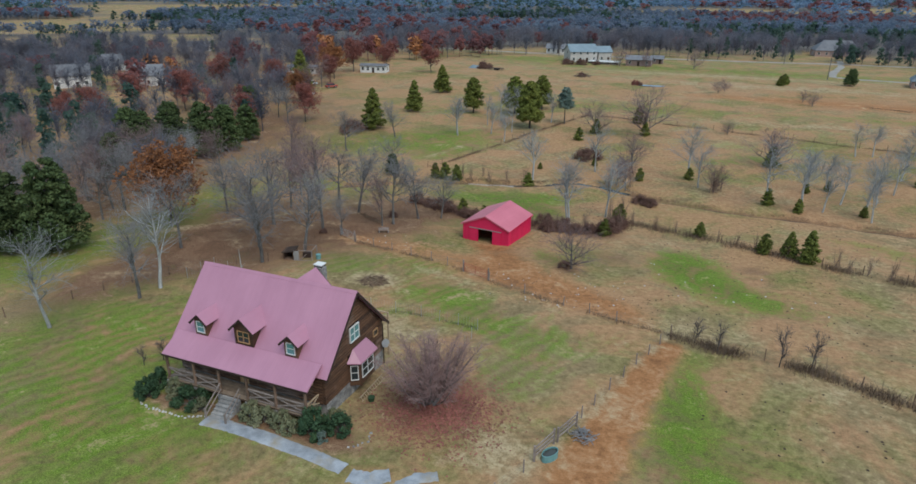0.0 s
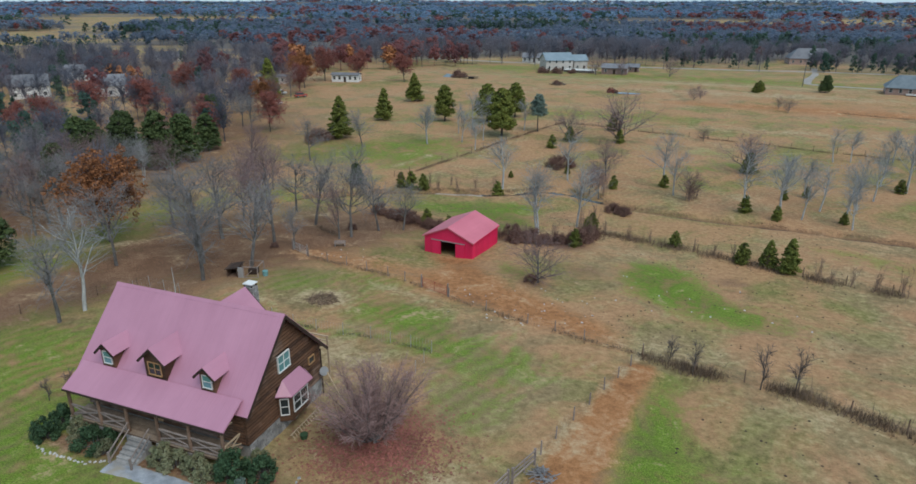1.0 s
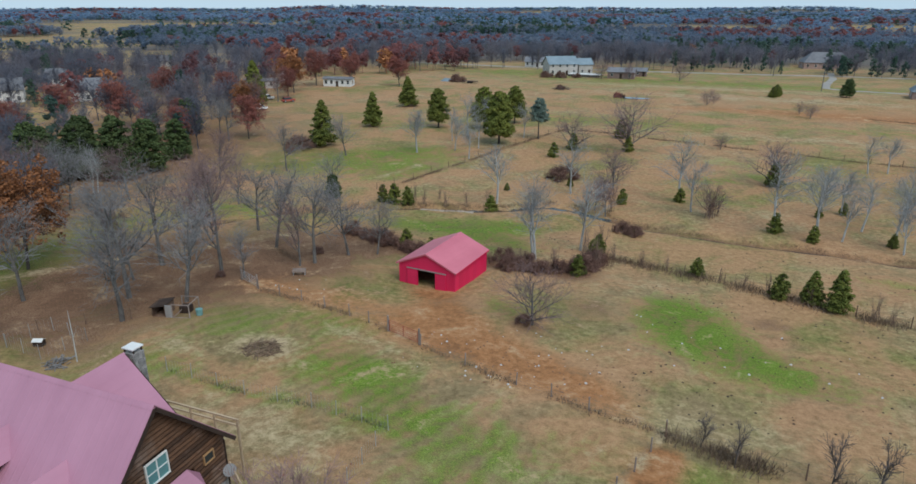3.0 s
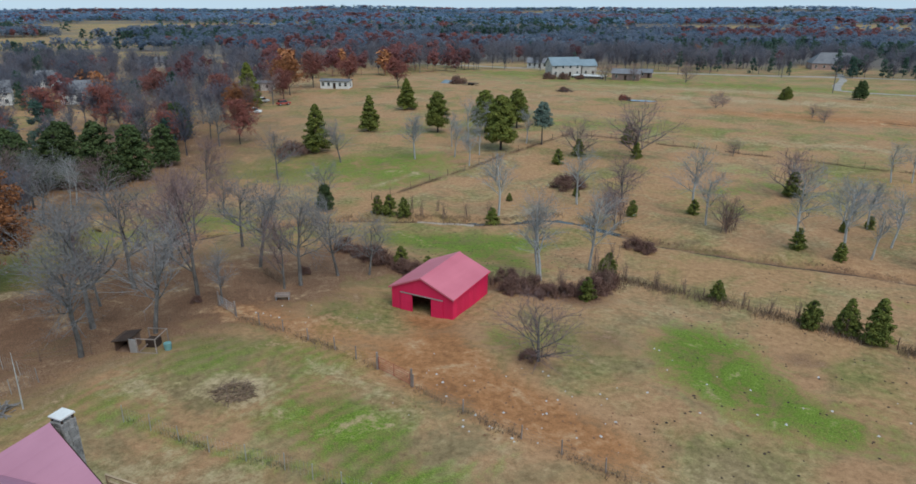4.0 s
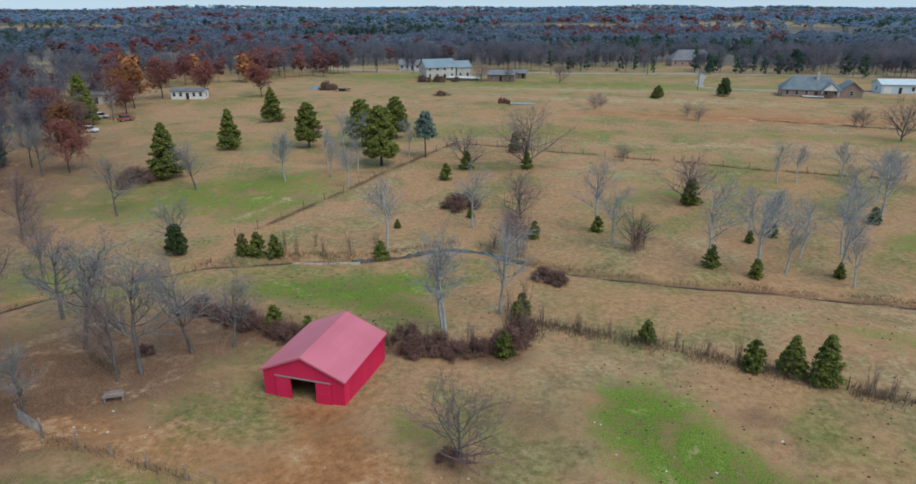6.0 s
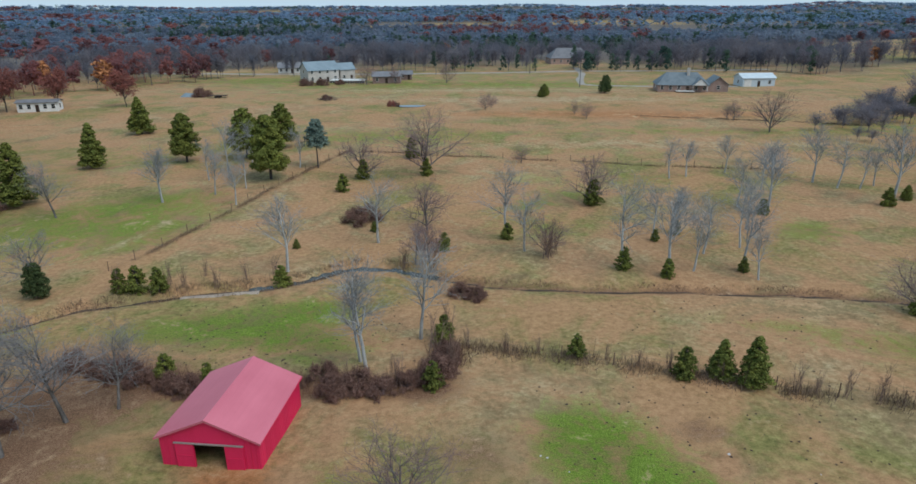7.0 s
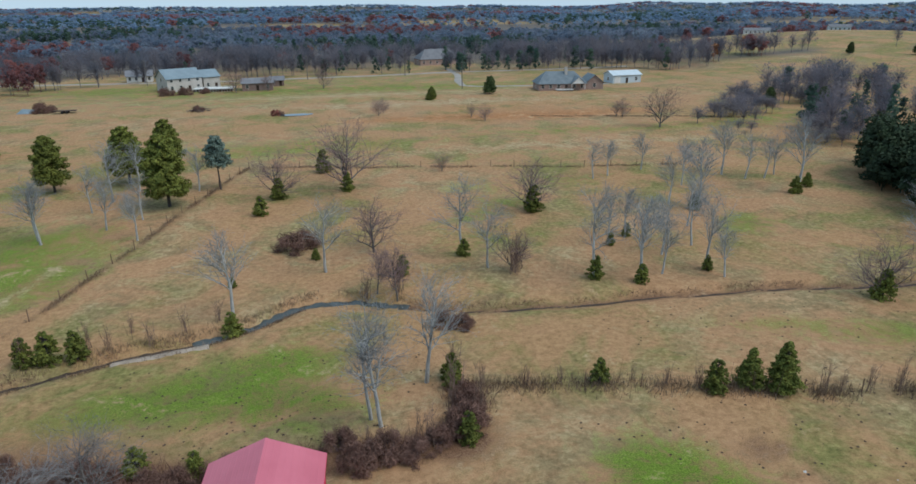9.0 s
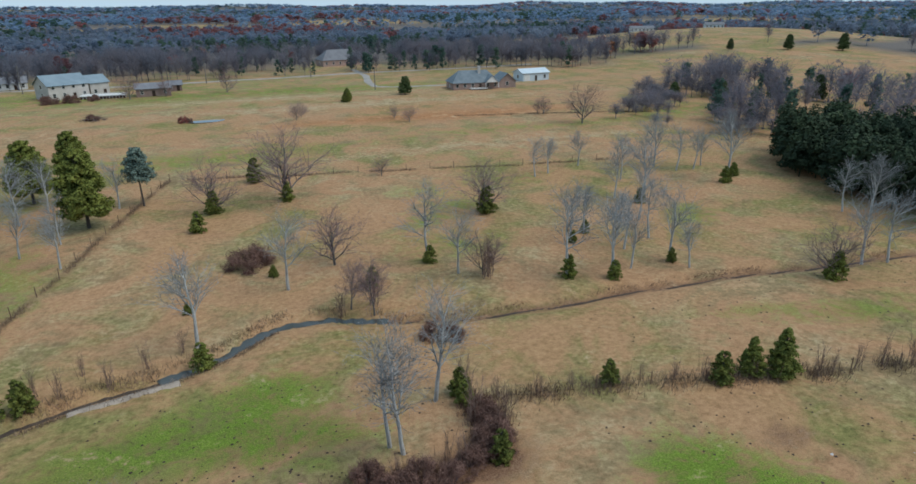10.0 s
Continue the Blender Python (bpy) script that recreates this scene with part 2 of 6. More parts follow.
OPEN = [(-68, -80), (-70, 40), (-86, 70), (-100, 100), (-112, 130), (-126, 160), (-150, 180), (-172, 215), (-165, 260), (-130, 300), (-105, 335), (-60, 350), (0, 352), (60, 345), (120, 330), (150, 300), (132, 262), (108, 225), (92, 190), (76, 160), (63, 132), (60, 108), (80, 70), (110, -80)]
CLEAR = [(-406, 330, 95, 70), (-640, 440, 140, 110), (-262, 735, 70, 75), (-245, 345, 46, 42), (-310, 300, 50, 30), (-190, 158, 18, 9), (-200, 146, 14, 8), (-258, 206, 12, 12), (-229, 160, 10, 9), (-205, 176, 11, 9), (-280, 270, 12, 12), (38, 402, 22, 16), (-113, 110, 15, 22), (300, 400, 130, 55), (225, 290, 90, 62), (320, 470, 120, 75), (190, 225, 35, 28), (-120, 355, 30, 20), (25, 380, 10, 40), (700, 900, 120, 110), (-60, 1150, 130, 120), (-900, 800, 160, 130), (250, 1300, 140, 120)]


def inside(x, y, poly):
    hit = np.zeros(np.shape(x), bool)
    for (ax, ay), (bx, by) in zip(poly, poly[1:] + poly[:1]):
        if ay != by:
            hit ^= ((ay > y) != (by > y)) & (x < (bx - ax) * (y - ay) / (by - ay) + ax)
    return hit


def woodland(x, y):
    """Whether trees stand at a place."""
    ok = ~inside(x, y, OPEN)
    for cx, cy, rx, ry in CLEAR:
        ok &= ((x - cx) / rx) ** 2 + ((y - cy) / ry) ** 2 > 1
    ok &= ~((x > 62) & (x < 100) & (y > 105) & (y < 170))
    gap = np.sin(x / 83 + 2.1 * np.sin(y / 121)) * np.sin(y / 97 + 1.7 * np.sin(x / 140))
    return ok & ((gap < 0.72) | (np.hypot(x, y - 100) < 420))


def make_ground():
    gx, gy = stops(-100, 85, 0.9, 4600, 1.13), stops(15, 215, 0.9, 4600, 1.13)
    X, Y = np.meshgrid(gx, gy)
    Z = land(X, Y)
    nx, ny = len(gx), len(gy)
    i = (np.arange(ny - 1)[:, None] * nx + np.arange(nx - 1)).ravel()
    tris = np.concatenate([np.stack([i, i + 1, i + nx + 1], 1), np.stack([i, i + nx + 1, i + nx], 1)])
    me = fast_mesh("ground", np.stack([X.ravel(), Y.ravel(), Z.ravel()], 1), tris, M_GROUND)
    me.shade_smooth()
    x, y = X.ravel(), Y.ravel()
    lush = sum(k * blob(x, y, *b) for k, b in (
        (1.3, (-27.5, 58.3, 7, 2.8, -22)), (0.9, (-21, 54, 5, 2.6, -30)), (0.9, (-14.7, 53, 5, 4, -30)), (0.8, (-15.6, 45.6, 3.5, 5, 10)), (0.9, (-43.4, 63, 6, 2.4, -15)), (0.7, (-36, 65.5, 6, 1.6, -15)), (0.8, (-44.8, 53.3, 5, 3, 0)),
        (1.0, (-50, 29.5, 11, 7, 0)), (0.9, (-41, 26.5, 8, 4, 0)), (0.8, (-56, 37, 7, 6, 0)), (0.8, (-77, 70, 8, 9, 0)), (0.9, (-75, 98, 9, 7, 0)), (0.8, (-96, 128, 20, 12, 20)), (0.7, (-68, 144, 14, 6, 30)), (0.6, (4, 148, 8, 4, 0)), (0.7, (-4.7, 142.7, 6, 3, 20)),
        (0.9, (-102, 314, 40, 12, 0)), (0.9, (-15, 330, 45, 9, 0)), (0.5, (20, 100, 9, 3, -20)), (0.55, (-41, 198, 34, 9, 0)), (0.55, (50, 200, 45, 6, 0)), (0.6, (0, 300, 80, 10, 0)), (0.5, (10, 158, 22, 5, 0)), (0.6, (95, 205, 18, 8, 30)),
        (2.0, (-4.6, 82, 4, 4.5, 20)), (1.3, (-2, 76.5, 5, 4.5, -20)), (1.3, (4, 73, 6, 3.5, -25)), (1.0, (-20.5, 76.2, 4, 2.5, 0)), (0.9, (-27, 58, 5, 3, -20)), (0.8, (-33.7, 67, 4, 2.5, 0)), (0.8, (-44.5, 61, 5, 4, 0)),
        (1.5, (-31, 99, 7, 4.5, -20)), (1.2, (-31, 106, 5, 3, 10)), (1.3, (-42, 101, 8, 4, 10)), (0.8, (-46, 28, 14, 7, 0)), (0.7, (-52, 40, 9, 6, 0)), (0.8, (-40, 22, 9, 5, 0)),
        (1.4, (-80, 50, 12, 14, 0)), (1.1, (-84, 82, 9, 9, 30)), (0.8, (-70, 62, 6, 7, 0)), (0.5, (-62, 100, 7, 5, 20)), (1.3, (-1.2, 48, 2.2, 7, 0)), (1.1, (1, 40, 5, 5, 0)),
        (1.0, (35, 130, 5, 4, 0)), (0.5, (-3, 133, 9, 6, 20)), (0.7, (-72, 135, 18, 10, 30)), (0.7, (-62, 131, 9, 6, 40)), (0.5, (-95, 170, 30, 18, 20)), (0.5, (30, 96, 7, 4, 0)),
        (0.5, (-60, 280, 60, 26, 0)), (0.5, (20, 290, 60, 18, 0)), (0.5, (60, 115, 12, 5, 0)), (0.35, (-30, 190, 20, 12, 0)), (0.2, (-30, 42, 30, 24, 0)), (0.3, (15, 180, 20, 10, 0))))
    trail = np.minimum(path_distance(x, y, [(-47, 71.5), (-38, 70.5), (-30, 69), (-22, 66.5), (-15, 64.5), (-9, 62.5)]), path_distance(x, y, [(-29, 78), (-26, 72), (-22, 66)]))
    track = path_distance(x, y, [(-6.6, 27), (-6.4, 35), (-5.6, 43), (-4.7, 50), (-3.4, 57)])
    dirt = 0.75 * np.exp(-(trail / 3.4) ** 2) + 0.75 * blob(x, y, -22, 68, 6, 4, -20) + 0.6 * blob(x, y, -13, 65, 6, 2.6, -20) + 0.5 * blob(x, y, -26, 72.5, 4, 4, 0) + 1.5 * np.exp(-(track / np.clip(2.6 - (y - 35) * 0.05, 1.3, 2.8)) ** 2)
    dirt = dirt + 0.7 * blob(x, y, -30, 77.2, 3, 1.4) + 0.5 * blob(x, y, 30, 240, 40, 12, 0) + 0.9 * blob(x, y, 42, 222, 42, 8, 0) + 0.6 * blob(x, y, -6, 226, 30, 4, 0) + 0.4 * blob(x, y, 18, 106, 14, 3.5, -8)
    straw = 0.7 * np.exp(-(path_distance(x, y, [(-3.5, 59.7), (-5.6, 52), (-8.6, 39.6), (-12.2, 28)]) / 0.45) ** 2) + 1.1 * blob(x, y, -37.2, 59.0, 3.2, 2.4) + 0.9 * blob(x, y, -12.5, 35.5, 2.6, 2.4)
    straw = straw + 0.6 * blob(x, y, 10, 252, 75, 7) + 0.6 * blob(x, y, -20, 278, 80, 9) + 0.45 * blob(x, y, 20, 186, 60, 5) + 0.55 * blob(x, y, -30, 48.2, 9, 3.2) + 0.5 * np.exp(-(path_distance(x, y, [(-64, 126), (-62, 131), (-60.5, 136)]) / 1.1) ** 2) + 0.5 * blob(x, y, -44, 56, 5, 2.0) + 0.5 * blob(x, y, -30, 63.4, 7, 1.4, -18) + 0.5 * np.exp(-(path_distance(x, y, [(-84, 46), (-72.4, 64), (-63, 78), (-57, 89)]) / 1.2) ** 2)
    litter = sum(k * blob(x, y, *b) for k, b in ((1.0, (-52, 76, 12, 13, 20)), (0.55, (-13, 79.5, 5, 4, 0)), (0.7, (-17.6, 72.8, 2.2, 1.2, 0)), (0.6, (4, 83.5, 3, 2, 0)), (1.2, (-18, 89.5, 3, 2, 0)), (0.8, (-28, 89.6, 9, 1.2, 0)), (0.8, (-41, 90.6, 7, 1.6, -15)), (0.8, (-100, 62, 18, 22, 0)), (0.9, (-60, 62, 10, 12, 0)), (0.7, (-47, 90, 10, 9, 0)), (1.0, (-19, 39, 4.5, 5, 0)), (1.1, (-31, 30.9, 7, 0.9, 2)), (0.9, (-24.5, 31.6, 2.0, 1.4, 0)), (0.8, (-38.5, 30.2, 2.6, 0.9, 0)), (0.5, (-30, 90, 14, 3, 0)),
                                                 (0.7, (-67, 72, 7, 12, 0)), (0.9, (-130, 120, 40, 60, 0)), (0.8, (-66, 45, 6, 12, 0)), (0.4, (-55, 52, 8, 4, 0))))
    lush = lush + 0.8 * np.exp(-(path_distance(x, y, [(-41.4, 52.3), (-33.4, 52.1), (-27.6, 52.5), (-21.2, 52.4)]) / 0.7) ** 2)
    # Litter along the ditch also paints in the dark shadow edge of its bank.
    litter = litter + 0.9 * np.exp(-(path_distance(x, y, CREEK[9:]) / 0.8) ** 2) + 0.4 * np.exp(-(path_distance(x, y, [(-3.5, 59.4), (9, 57.6), (30, 51), (60, 44)]) / 0.9) ** 2) + 0.5 * np.exp(-(path_distance(x, y, [(-60, 118), (-52.1, 140.8), (-40.3, 181)]) / 0.8) ** 2)
    lawn = ((x > -60) & (x < -4) & (y > 15) & (y < 68)).astype(float)
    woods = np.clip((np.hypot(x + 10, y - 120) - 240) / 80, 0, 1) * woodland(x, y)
    lush = 1.1 * (1 - np.exp(-1.2 * lush)) * (1 - 0.2 * lawn)
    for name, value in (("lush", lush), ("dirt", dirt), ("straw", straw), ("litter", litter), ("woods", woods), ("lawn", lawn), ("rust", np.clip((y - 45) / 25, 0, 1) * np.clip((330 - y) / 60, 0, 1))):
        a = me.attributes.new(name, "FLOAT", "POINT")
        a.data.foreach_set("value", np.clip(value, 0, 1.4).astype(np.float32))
    ob = put("ground", me)
    return tagged(ob, "rolling pasture of dry tan grass with green patches", "ground", kind="structure")


def ground_material():
    m, b = blank("pasture", 0.95, 0, 0.15)
    n = m.node_tree.nodes

    def zone(name):
        a = n.new("ShaderNodeAttribute")
        a.attribute_name = name
        return a.outputs["Fac"]

    big = noise_node(m, 0.035, 5, 0.6)
    mid = noise_node(m, 0.22, 6, 0.7, dist=0.6)
    fine = noise_node(m, 1.6, 6, 0.75)
    grain = noise_node(m, 9.0, 4, 0.8)
    dry = ramp_node(m, math_node(m, "ADD", math_node(m, "MULTIPLY", mid, 0.6), math_node(m, "MULTIPLY", fine, 0.4)), [(0.38, (0.185, 0.138, 0.076)), (0.5, (0.285, 0.215, 0.122)), (0.62, (0.49, 0.39, 0.255))])
    olive = ramp_node(m, fine, [(0.36, (0.125, 0.13, 0.042)), (0.64, (0.255, 0.235, 0.088))])
    col = mix_node(m, ramp_node(m, math_node(m, "ADD", math_node(m, "MULTIPLY", big, 0.65), math_node(m, "MULTIPLY", mid, 0.35)), [(0.45, (0, 0, 0)), (0.55, (0.9, 0.9, 0.9))]), dry, olive)
    rust = mix_node(m, fine, (0.26, 0.135, 0.068), (0.54, 0.32, 0.195))
    rusty = math_node(m, "ADD", noise_node(m, 0.09, 6, 0.7, dist=0.5), math_node(m, "MULTIPLY", zone("rust"), 0.05))
    col = mix_node(m, ramp_node(m, rusty, [(0.45, (0, 0, 0)), (0.6, (0.8, 0.8, 0.8))]), col, rust)
    green = ramp_node(m, math_node(m, "ADD", math_node(m, "MULTIPLY", mid, 0.4), math_node(m, "MULTIPLY", grain, 0.6)), [(0.38, (0.05, 0.08, 0.015)), (0.5, (0.115, 0.182, 0.026)), (0.62, (0.205, 0.29, 0.05))])

    def spread(value, wobble, low, high):
        s = math_node(m, "ADD", value, math_node(m, "MULTIPLY", math_node(m, "SUBTRACT", wobble, 0.5), 3.5))
        return ramp_node(m, s, [(low, (0, 0, 0)), (high, (1, 1, 1))])

    wob = math_node(m, "ADD", math_node(m, "MULTIPLY", mid, 0.66), math_node(m, "MULTIPLY", fine, 0.34))
    stripe = n.new("ShaderNodeTexWave")
    stripe.inputs["Scale"].default_value, stripe.inputs["Distortion"].default_value, stripe.inputs["Detail"].default_value = 0.19, 7.0, 4.0
    turned = n.new("ShaderNodeMapping")
    turned.inputs["Rotation"].default_value = (0, 0, radians(18))
    link(m, n.new("ShaderNodeTexCoord").outputs["Object"], turned.inputs[0])
    link(m, turned.outputs[0], stripe.inputs["Vector"])
    mown = math_node(m, "ADD", wob, math_node(m, "MULTIPLY", math_node(m, "MULTIPLY", math_node(m, "SUBTRACT", stripe.outputs["Fac"], 0.5), zone("lawn")), 0.07))
    col = mix_node(m, spread(zone("lush"), mown, 0.33, 1.08), col, green)
    leaf = ramp_node(m, math_node(m, "ADD", math_node(m, "MULTIPLY", mid, 0.4), math_node(m, "MULTIPLY", grain, 0.6)), [(0.36, (0.095, 0.05, 0.032)), (0.5, (0.185, 0.105, 0.068)), (0.62, (0.30, 0.19, 0.125))])
    col = mix_node(m, spread(zone("litter"), wob, 0.25, 0.8), col, leaf)
    soil = ramp_node(m, math_node(m, "ADD", math_node(m, "MULTIPLY", mid, 0.6), math_node(m, "MULTIPLY", fine, 0.4)), [(0.36, (0.21, 0.098, 0.046)), (0.5, (0.36, 0.172, 0.08)), (0.64, (0.46, 0.285, 0.17))])
    col = mix_node(m, spread(zone("dirt"), wob, 0.3, 0.95), col, soil)
    pale = ramp_node(m, fine, [(0.36, (0.31, 0.235, 0.145)), (0.64, (0.47, 0.375, 0.245))])
    col = mix_node(m, spread(zone("straw"), wob, 0.2, 0.85), col, pale)
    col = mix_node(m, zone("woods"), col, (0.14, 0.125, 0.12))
    col = mix_node(m, 0.55, col, ramp_node(m, math_node(m, "ADD", math_node(m, "MULTIPLY", grain, 0.6), math_node(m, "MULTIPLY", fine, 0.4)), [(0.37, (0.36, 0.36, 0.36)), (0.54, (1, 1, 1))]), "MULTIPLY")
    col = mix_node(m, 1.0, col, (1.02, 1.0, 0.92), "MULTIPLY")
    link(m, col, b.inputs["Base Color"])
    bump_on(m, b, math_node(m, "ADD", fine, grain), 0.4, 0.10)
    return m


M_GROUND = ground_material()
make_ground()


# ---------------------------------------------------------------- trees
def rand_dir(rng, axis, spread):
    """A direction that leans from axis by about spread radians."""
    a = Vector(axis).normalized()
    side = a.orthogonal().normalized()
    side.rotate(Matrix.Rotation(rng.uniform(0, 2 * math.pi), 3, a))
    return (a * math.cos(spread) + side * math.sin(spread)).normalized()


def bare_tree(seed, height, spread=1.0, trunk_part=0.35, fork=1, thick=1.0, levels=3, dense=True):
    """The trunk with its limbs, the fine twigs, and the twigs' ends."""
    rng = random.Random(seed)
    wood, twigs, tips = Shape(), Shape(), []

    def grow(p, d, length, r, level):
        steps = (7, 5, 3, 2, 2)[level]
        seg = length / steps
        nodes = [(p, r)]
        for i in range(steps):
            d = rand_dir(rng, d, rng.uniform(0.03, 0.13 + 0.09 * level))
            d = (d + Vector((0, 0, 0.06 if level else 0.25))).normalized()
            q = p + d * seg
            r1 = r * (1 - (0.62 if level else 0.75) * (i + 1) / steps) + 0.004
            r0 = r * (1 - (0.62 if level else 0.75) * i / steps) + 0.004
            if level > 2:
                side = (q - p).cross(Vector((rng.uniform(-1, 1), rng.uniform(-1, 1), 0.3))).normalized() * 0.016
                twigs.add([p - side, p + side, q], [(0, 1, 2)])
            elif level < 2:
                wood.tube(p, q, r0, r1, 6 if level == 0 else 4, cap=False)
            else:
                twigs.tube(p, q, max(r0, 0.014), max(r1, 0.010), 3, cap=False)
            p = q
            nodes.append((p, r1))
            if level < levels and (level > 0 or (i + 1) / steps > trunk_part):
                many = rng.choice(((2, 3, 3), (2, 2, 3), (2, 3, 4) if dense else (1, 2, 2), (1, 1))[level])
                for _ in range(many):
                    reach = length * rng.uniform(0.42, 0.72) * (spread if level == 0 else 0.95)
                    if level == 0:
                        reach *= 1.25 - 0.6 * (i + 1) / steps
                    grow(p, rand_dir(rng, d, rng.uniform(0.5, 1.1) * (0.9 if level else min(spread, 1) + 0.15)), reach, r1 * rng.uniform(0.42, 0.68), level + 1)
        if level >= 2:
            tips.append(p)

    base_r = 0.016 * height * thick
    for k in range(fork):
        lean = rand_dir(rng, (0, 0, 1), 0.04 if fork == 1 else 0.16)
        grow(Vector((0.25 * k, 0.12 * k, -0.15)), lean, height * rng.uniform(0.72, 0.8), base_r * (1 if fork == 1 else 0.75), 0)
    top = max(max(q.z for q in wood.v), max(q.z for q in twigs.v))
    k = height / top
    for s in (wood, twigs):
        s.v = [q * k for q in s.v]
    return wood, twigs, [q * k for q in tips]


def sprays(rng, points, normals, size, jitter=0.45, flat=0.55):
    """Small leaf sprays at points that face along the normals, more or less."""
    n = len(points)
    nn = normals / np.maximum(np.linalg.norm(normals, axis=1), 1e-6)[:, None] + rng.normal(0, jitter, (n, 3))
    nn /= np.linalg.norm(nn, axis=1)[:, None]
    a = np.cross(nn, rng.normal(0, 1, (n, 3)))
    a /= np.maximum(np.linalg.norm(a, axis=1), 1e-6)[:, None]
    b = np.cross(nn, a)
    k = size * rng.uniform(0.55, 1.45, (n, 1))
    v = np.stack([points - a * k * 0.5 - b * k * flat * 0.6, points + a * k * 0.5 - b * k * flat * 0.6, points + b * k * flat], 1).reshape(-1, 3)
    return v, np.arange(3 * n).reshape(-1, 3)


def clumps(rng, centres, radius, per, size, squash=0.75, jitter=0.4, flat=0.55, up=0.25):
    """Leaf sprays over the skin of many small clumps."""
    c = np.repeat(np.asarray(centres, float), per, 0)
    r = np.repeat(np.broadcast_to(np.asarray(radius, float), (len(centres),)), per)[:, None]
    d = rng.normal(0, 1, c.shape)
    d /= np.linalg.norm(d, axis=1)[:, None]
    p = c + d * r * rng.uniform(0.55, 1.08, (len(c), 1)) * np.array([1, 1, squash])
    return sprays(rng, p, d + np.array([0, 0, up]), size, jitter, flat)


def make_bare(name, seed, height, bark, twig, leaf=None, leaf_size=0.4, **kw):
    """A leafless tree, or one with leaves left, as a thing with its trunk and crown."""
    wood, twigs, tips = bare_tree(seed, height, **kw)
    ob = empty(name, Matrix())
    put("trunk", wood.mesh("trunk", bark, True), ob)
    put("crown", twigs.mesh("crown", twig), ob)
    if leaf:
        rng = np.random.default_rng(seed)
        pick = [tips[i] for i in rng.choice(len(tips), min(len(tips), 700), replace=False)]
        v, t = clumps(rng, pick, 0.45, 20, leaf_size * 0.55, 0.8, 0.7)
        put("foliage", fast_mesh("foliage", v, t, leaf), ob)
    return ob


def make_cedar(name, seed, height, width, needles, lift=0.12, shape=0.8, count=3200, core=True):
    """A dense evergreen: a trunk and sprays of needles on drooping tiers."""
    rng = np.random.default_rng(seed)
    ob = empty(name, Matrix())
    wood = Shape().tube((0, 0, -0.15), (0.03 * width, 0, height * 0.9), 0.022 * height, 0.03, 6)
    limbs = int(40 + height * 12)
    cents, radii = [], []
    for i in range(limbs):
        u = (i + rng.uniform(0, 1)) / limbs
        z = height * (lift + (0.97 - lift) * u)
        r = width / 2 * ((1 - u) ** shape) * rng.uniform(0.62, 1.15) * min(1, 0.72 + 2.5 * u) + 0.05
        a = rng.uniform(0, 2 * math.pi)
        end = Vector((math.cos(a) * r, math.sin(a) * r, z + 0.10 * r))
        wood.tube((0, 0, z - 0.1), end, 0.03, 0.008, 3, cap=False)
        size = width * rng.uniform(0.07, 0.125) * (0.5 + 0.6 * (1 - u))
        cents.append(tuple(end * 0.82 + Vector((0, 0, z)) * 0.18))
        radii.append(size)
        if r > 0.25 * width:
            cents.append(tuple(end * 0.45 + Vector((0, 0, z + 0.05 * height)) * 0.55))
            radii.append(size * 1.15)
    v, t = clumps(rng, cents, radii, max(1, int(count / len(cents))), 0.105 * width ** 0.5, 0.75, 0.6)
    put("trunk", wood.mesh("trunk", M_DARK_BARK), ob)
    put("crown", fast_mesh("crown", v, t, needles), ob)
    return ob


def make_shrub(name, seed, width, height, leaves, twig, count=1600, size=0.16, flat=0.55):
    """A rounded, uneven bush: stems inside and a shell of small leaves."""
    rng = np.random.default_rng(seed)
    ob = empty(name, Matrix())
    stems = Shape()
    cents = []
    for i in range(26):
        a, u = rng.uniform(0, 2 * math.pi), rng.uniform(0.05, 1)
        r = width / 2 * math.sqrt(1 - (u * 0.92) ** 2) * rng.uniform(0.72, 1.0)
        end = Vector((math.cos(a) * r, math.sin(a) * r, height * u * 0.93))
        stems.tube((0.1 * math.cos(a), 0.1 * math.sin(a), -0.05), end, 0.03, 0.008, 3, cap=False)
        cents += [tuple(end), tuple(end * 0.8), tuple(end * 0.93 + Vector((0, 0, -0.1)))]
    v, t = clumps(rng, cents, 0.13 * width, max(1, count // len(cents)), size * 1.25, 0.85, 0.5 if flat > 0.2 else 1.5, flat)
    v[:, 2] = np.maximum(v[:, 2], 0.02)
    put("branch_frame", stems.mesh("branch_frame", twig), ob)
    put("foliage", fast_mesh("foliage", v, t, leaves), ob)
    return ob


def plant(kinds, spots, label, category, group, seed=0, wide=1.0):
    """Stand copies of the model plants on the ground at spots (x, y, height)."""
    rng = random.Random(seed)
    for x, y, h in spots:
        ob, own = rng.choice(kinds)
        k = h / own
        c = copy_thing(ob, Matrix.Translation(at(x, y)) @ Matrix.Rotation(rng.uniform(0, 6.28), 4, "Z"))
        w = k * wide * rng.uniform(0.92, 1.1)
        c.scale = (w, w, k)
        tagged(c, label, category, group)


def retire(*models):
    for ob, _ in models:
        for o in [*ob.children_recursive, ob]:
            bpy.data.objects.remove(o)



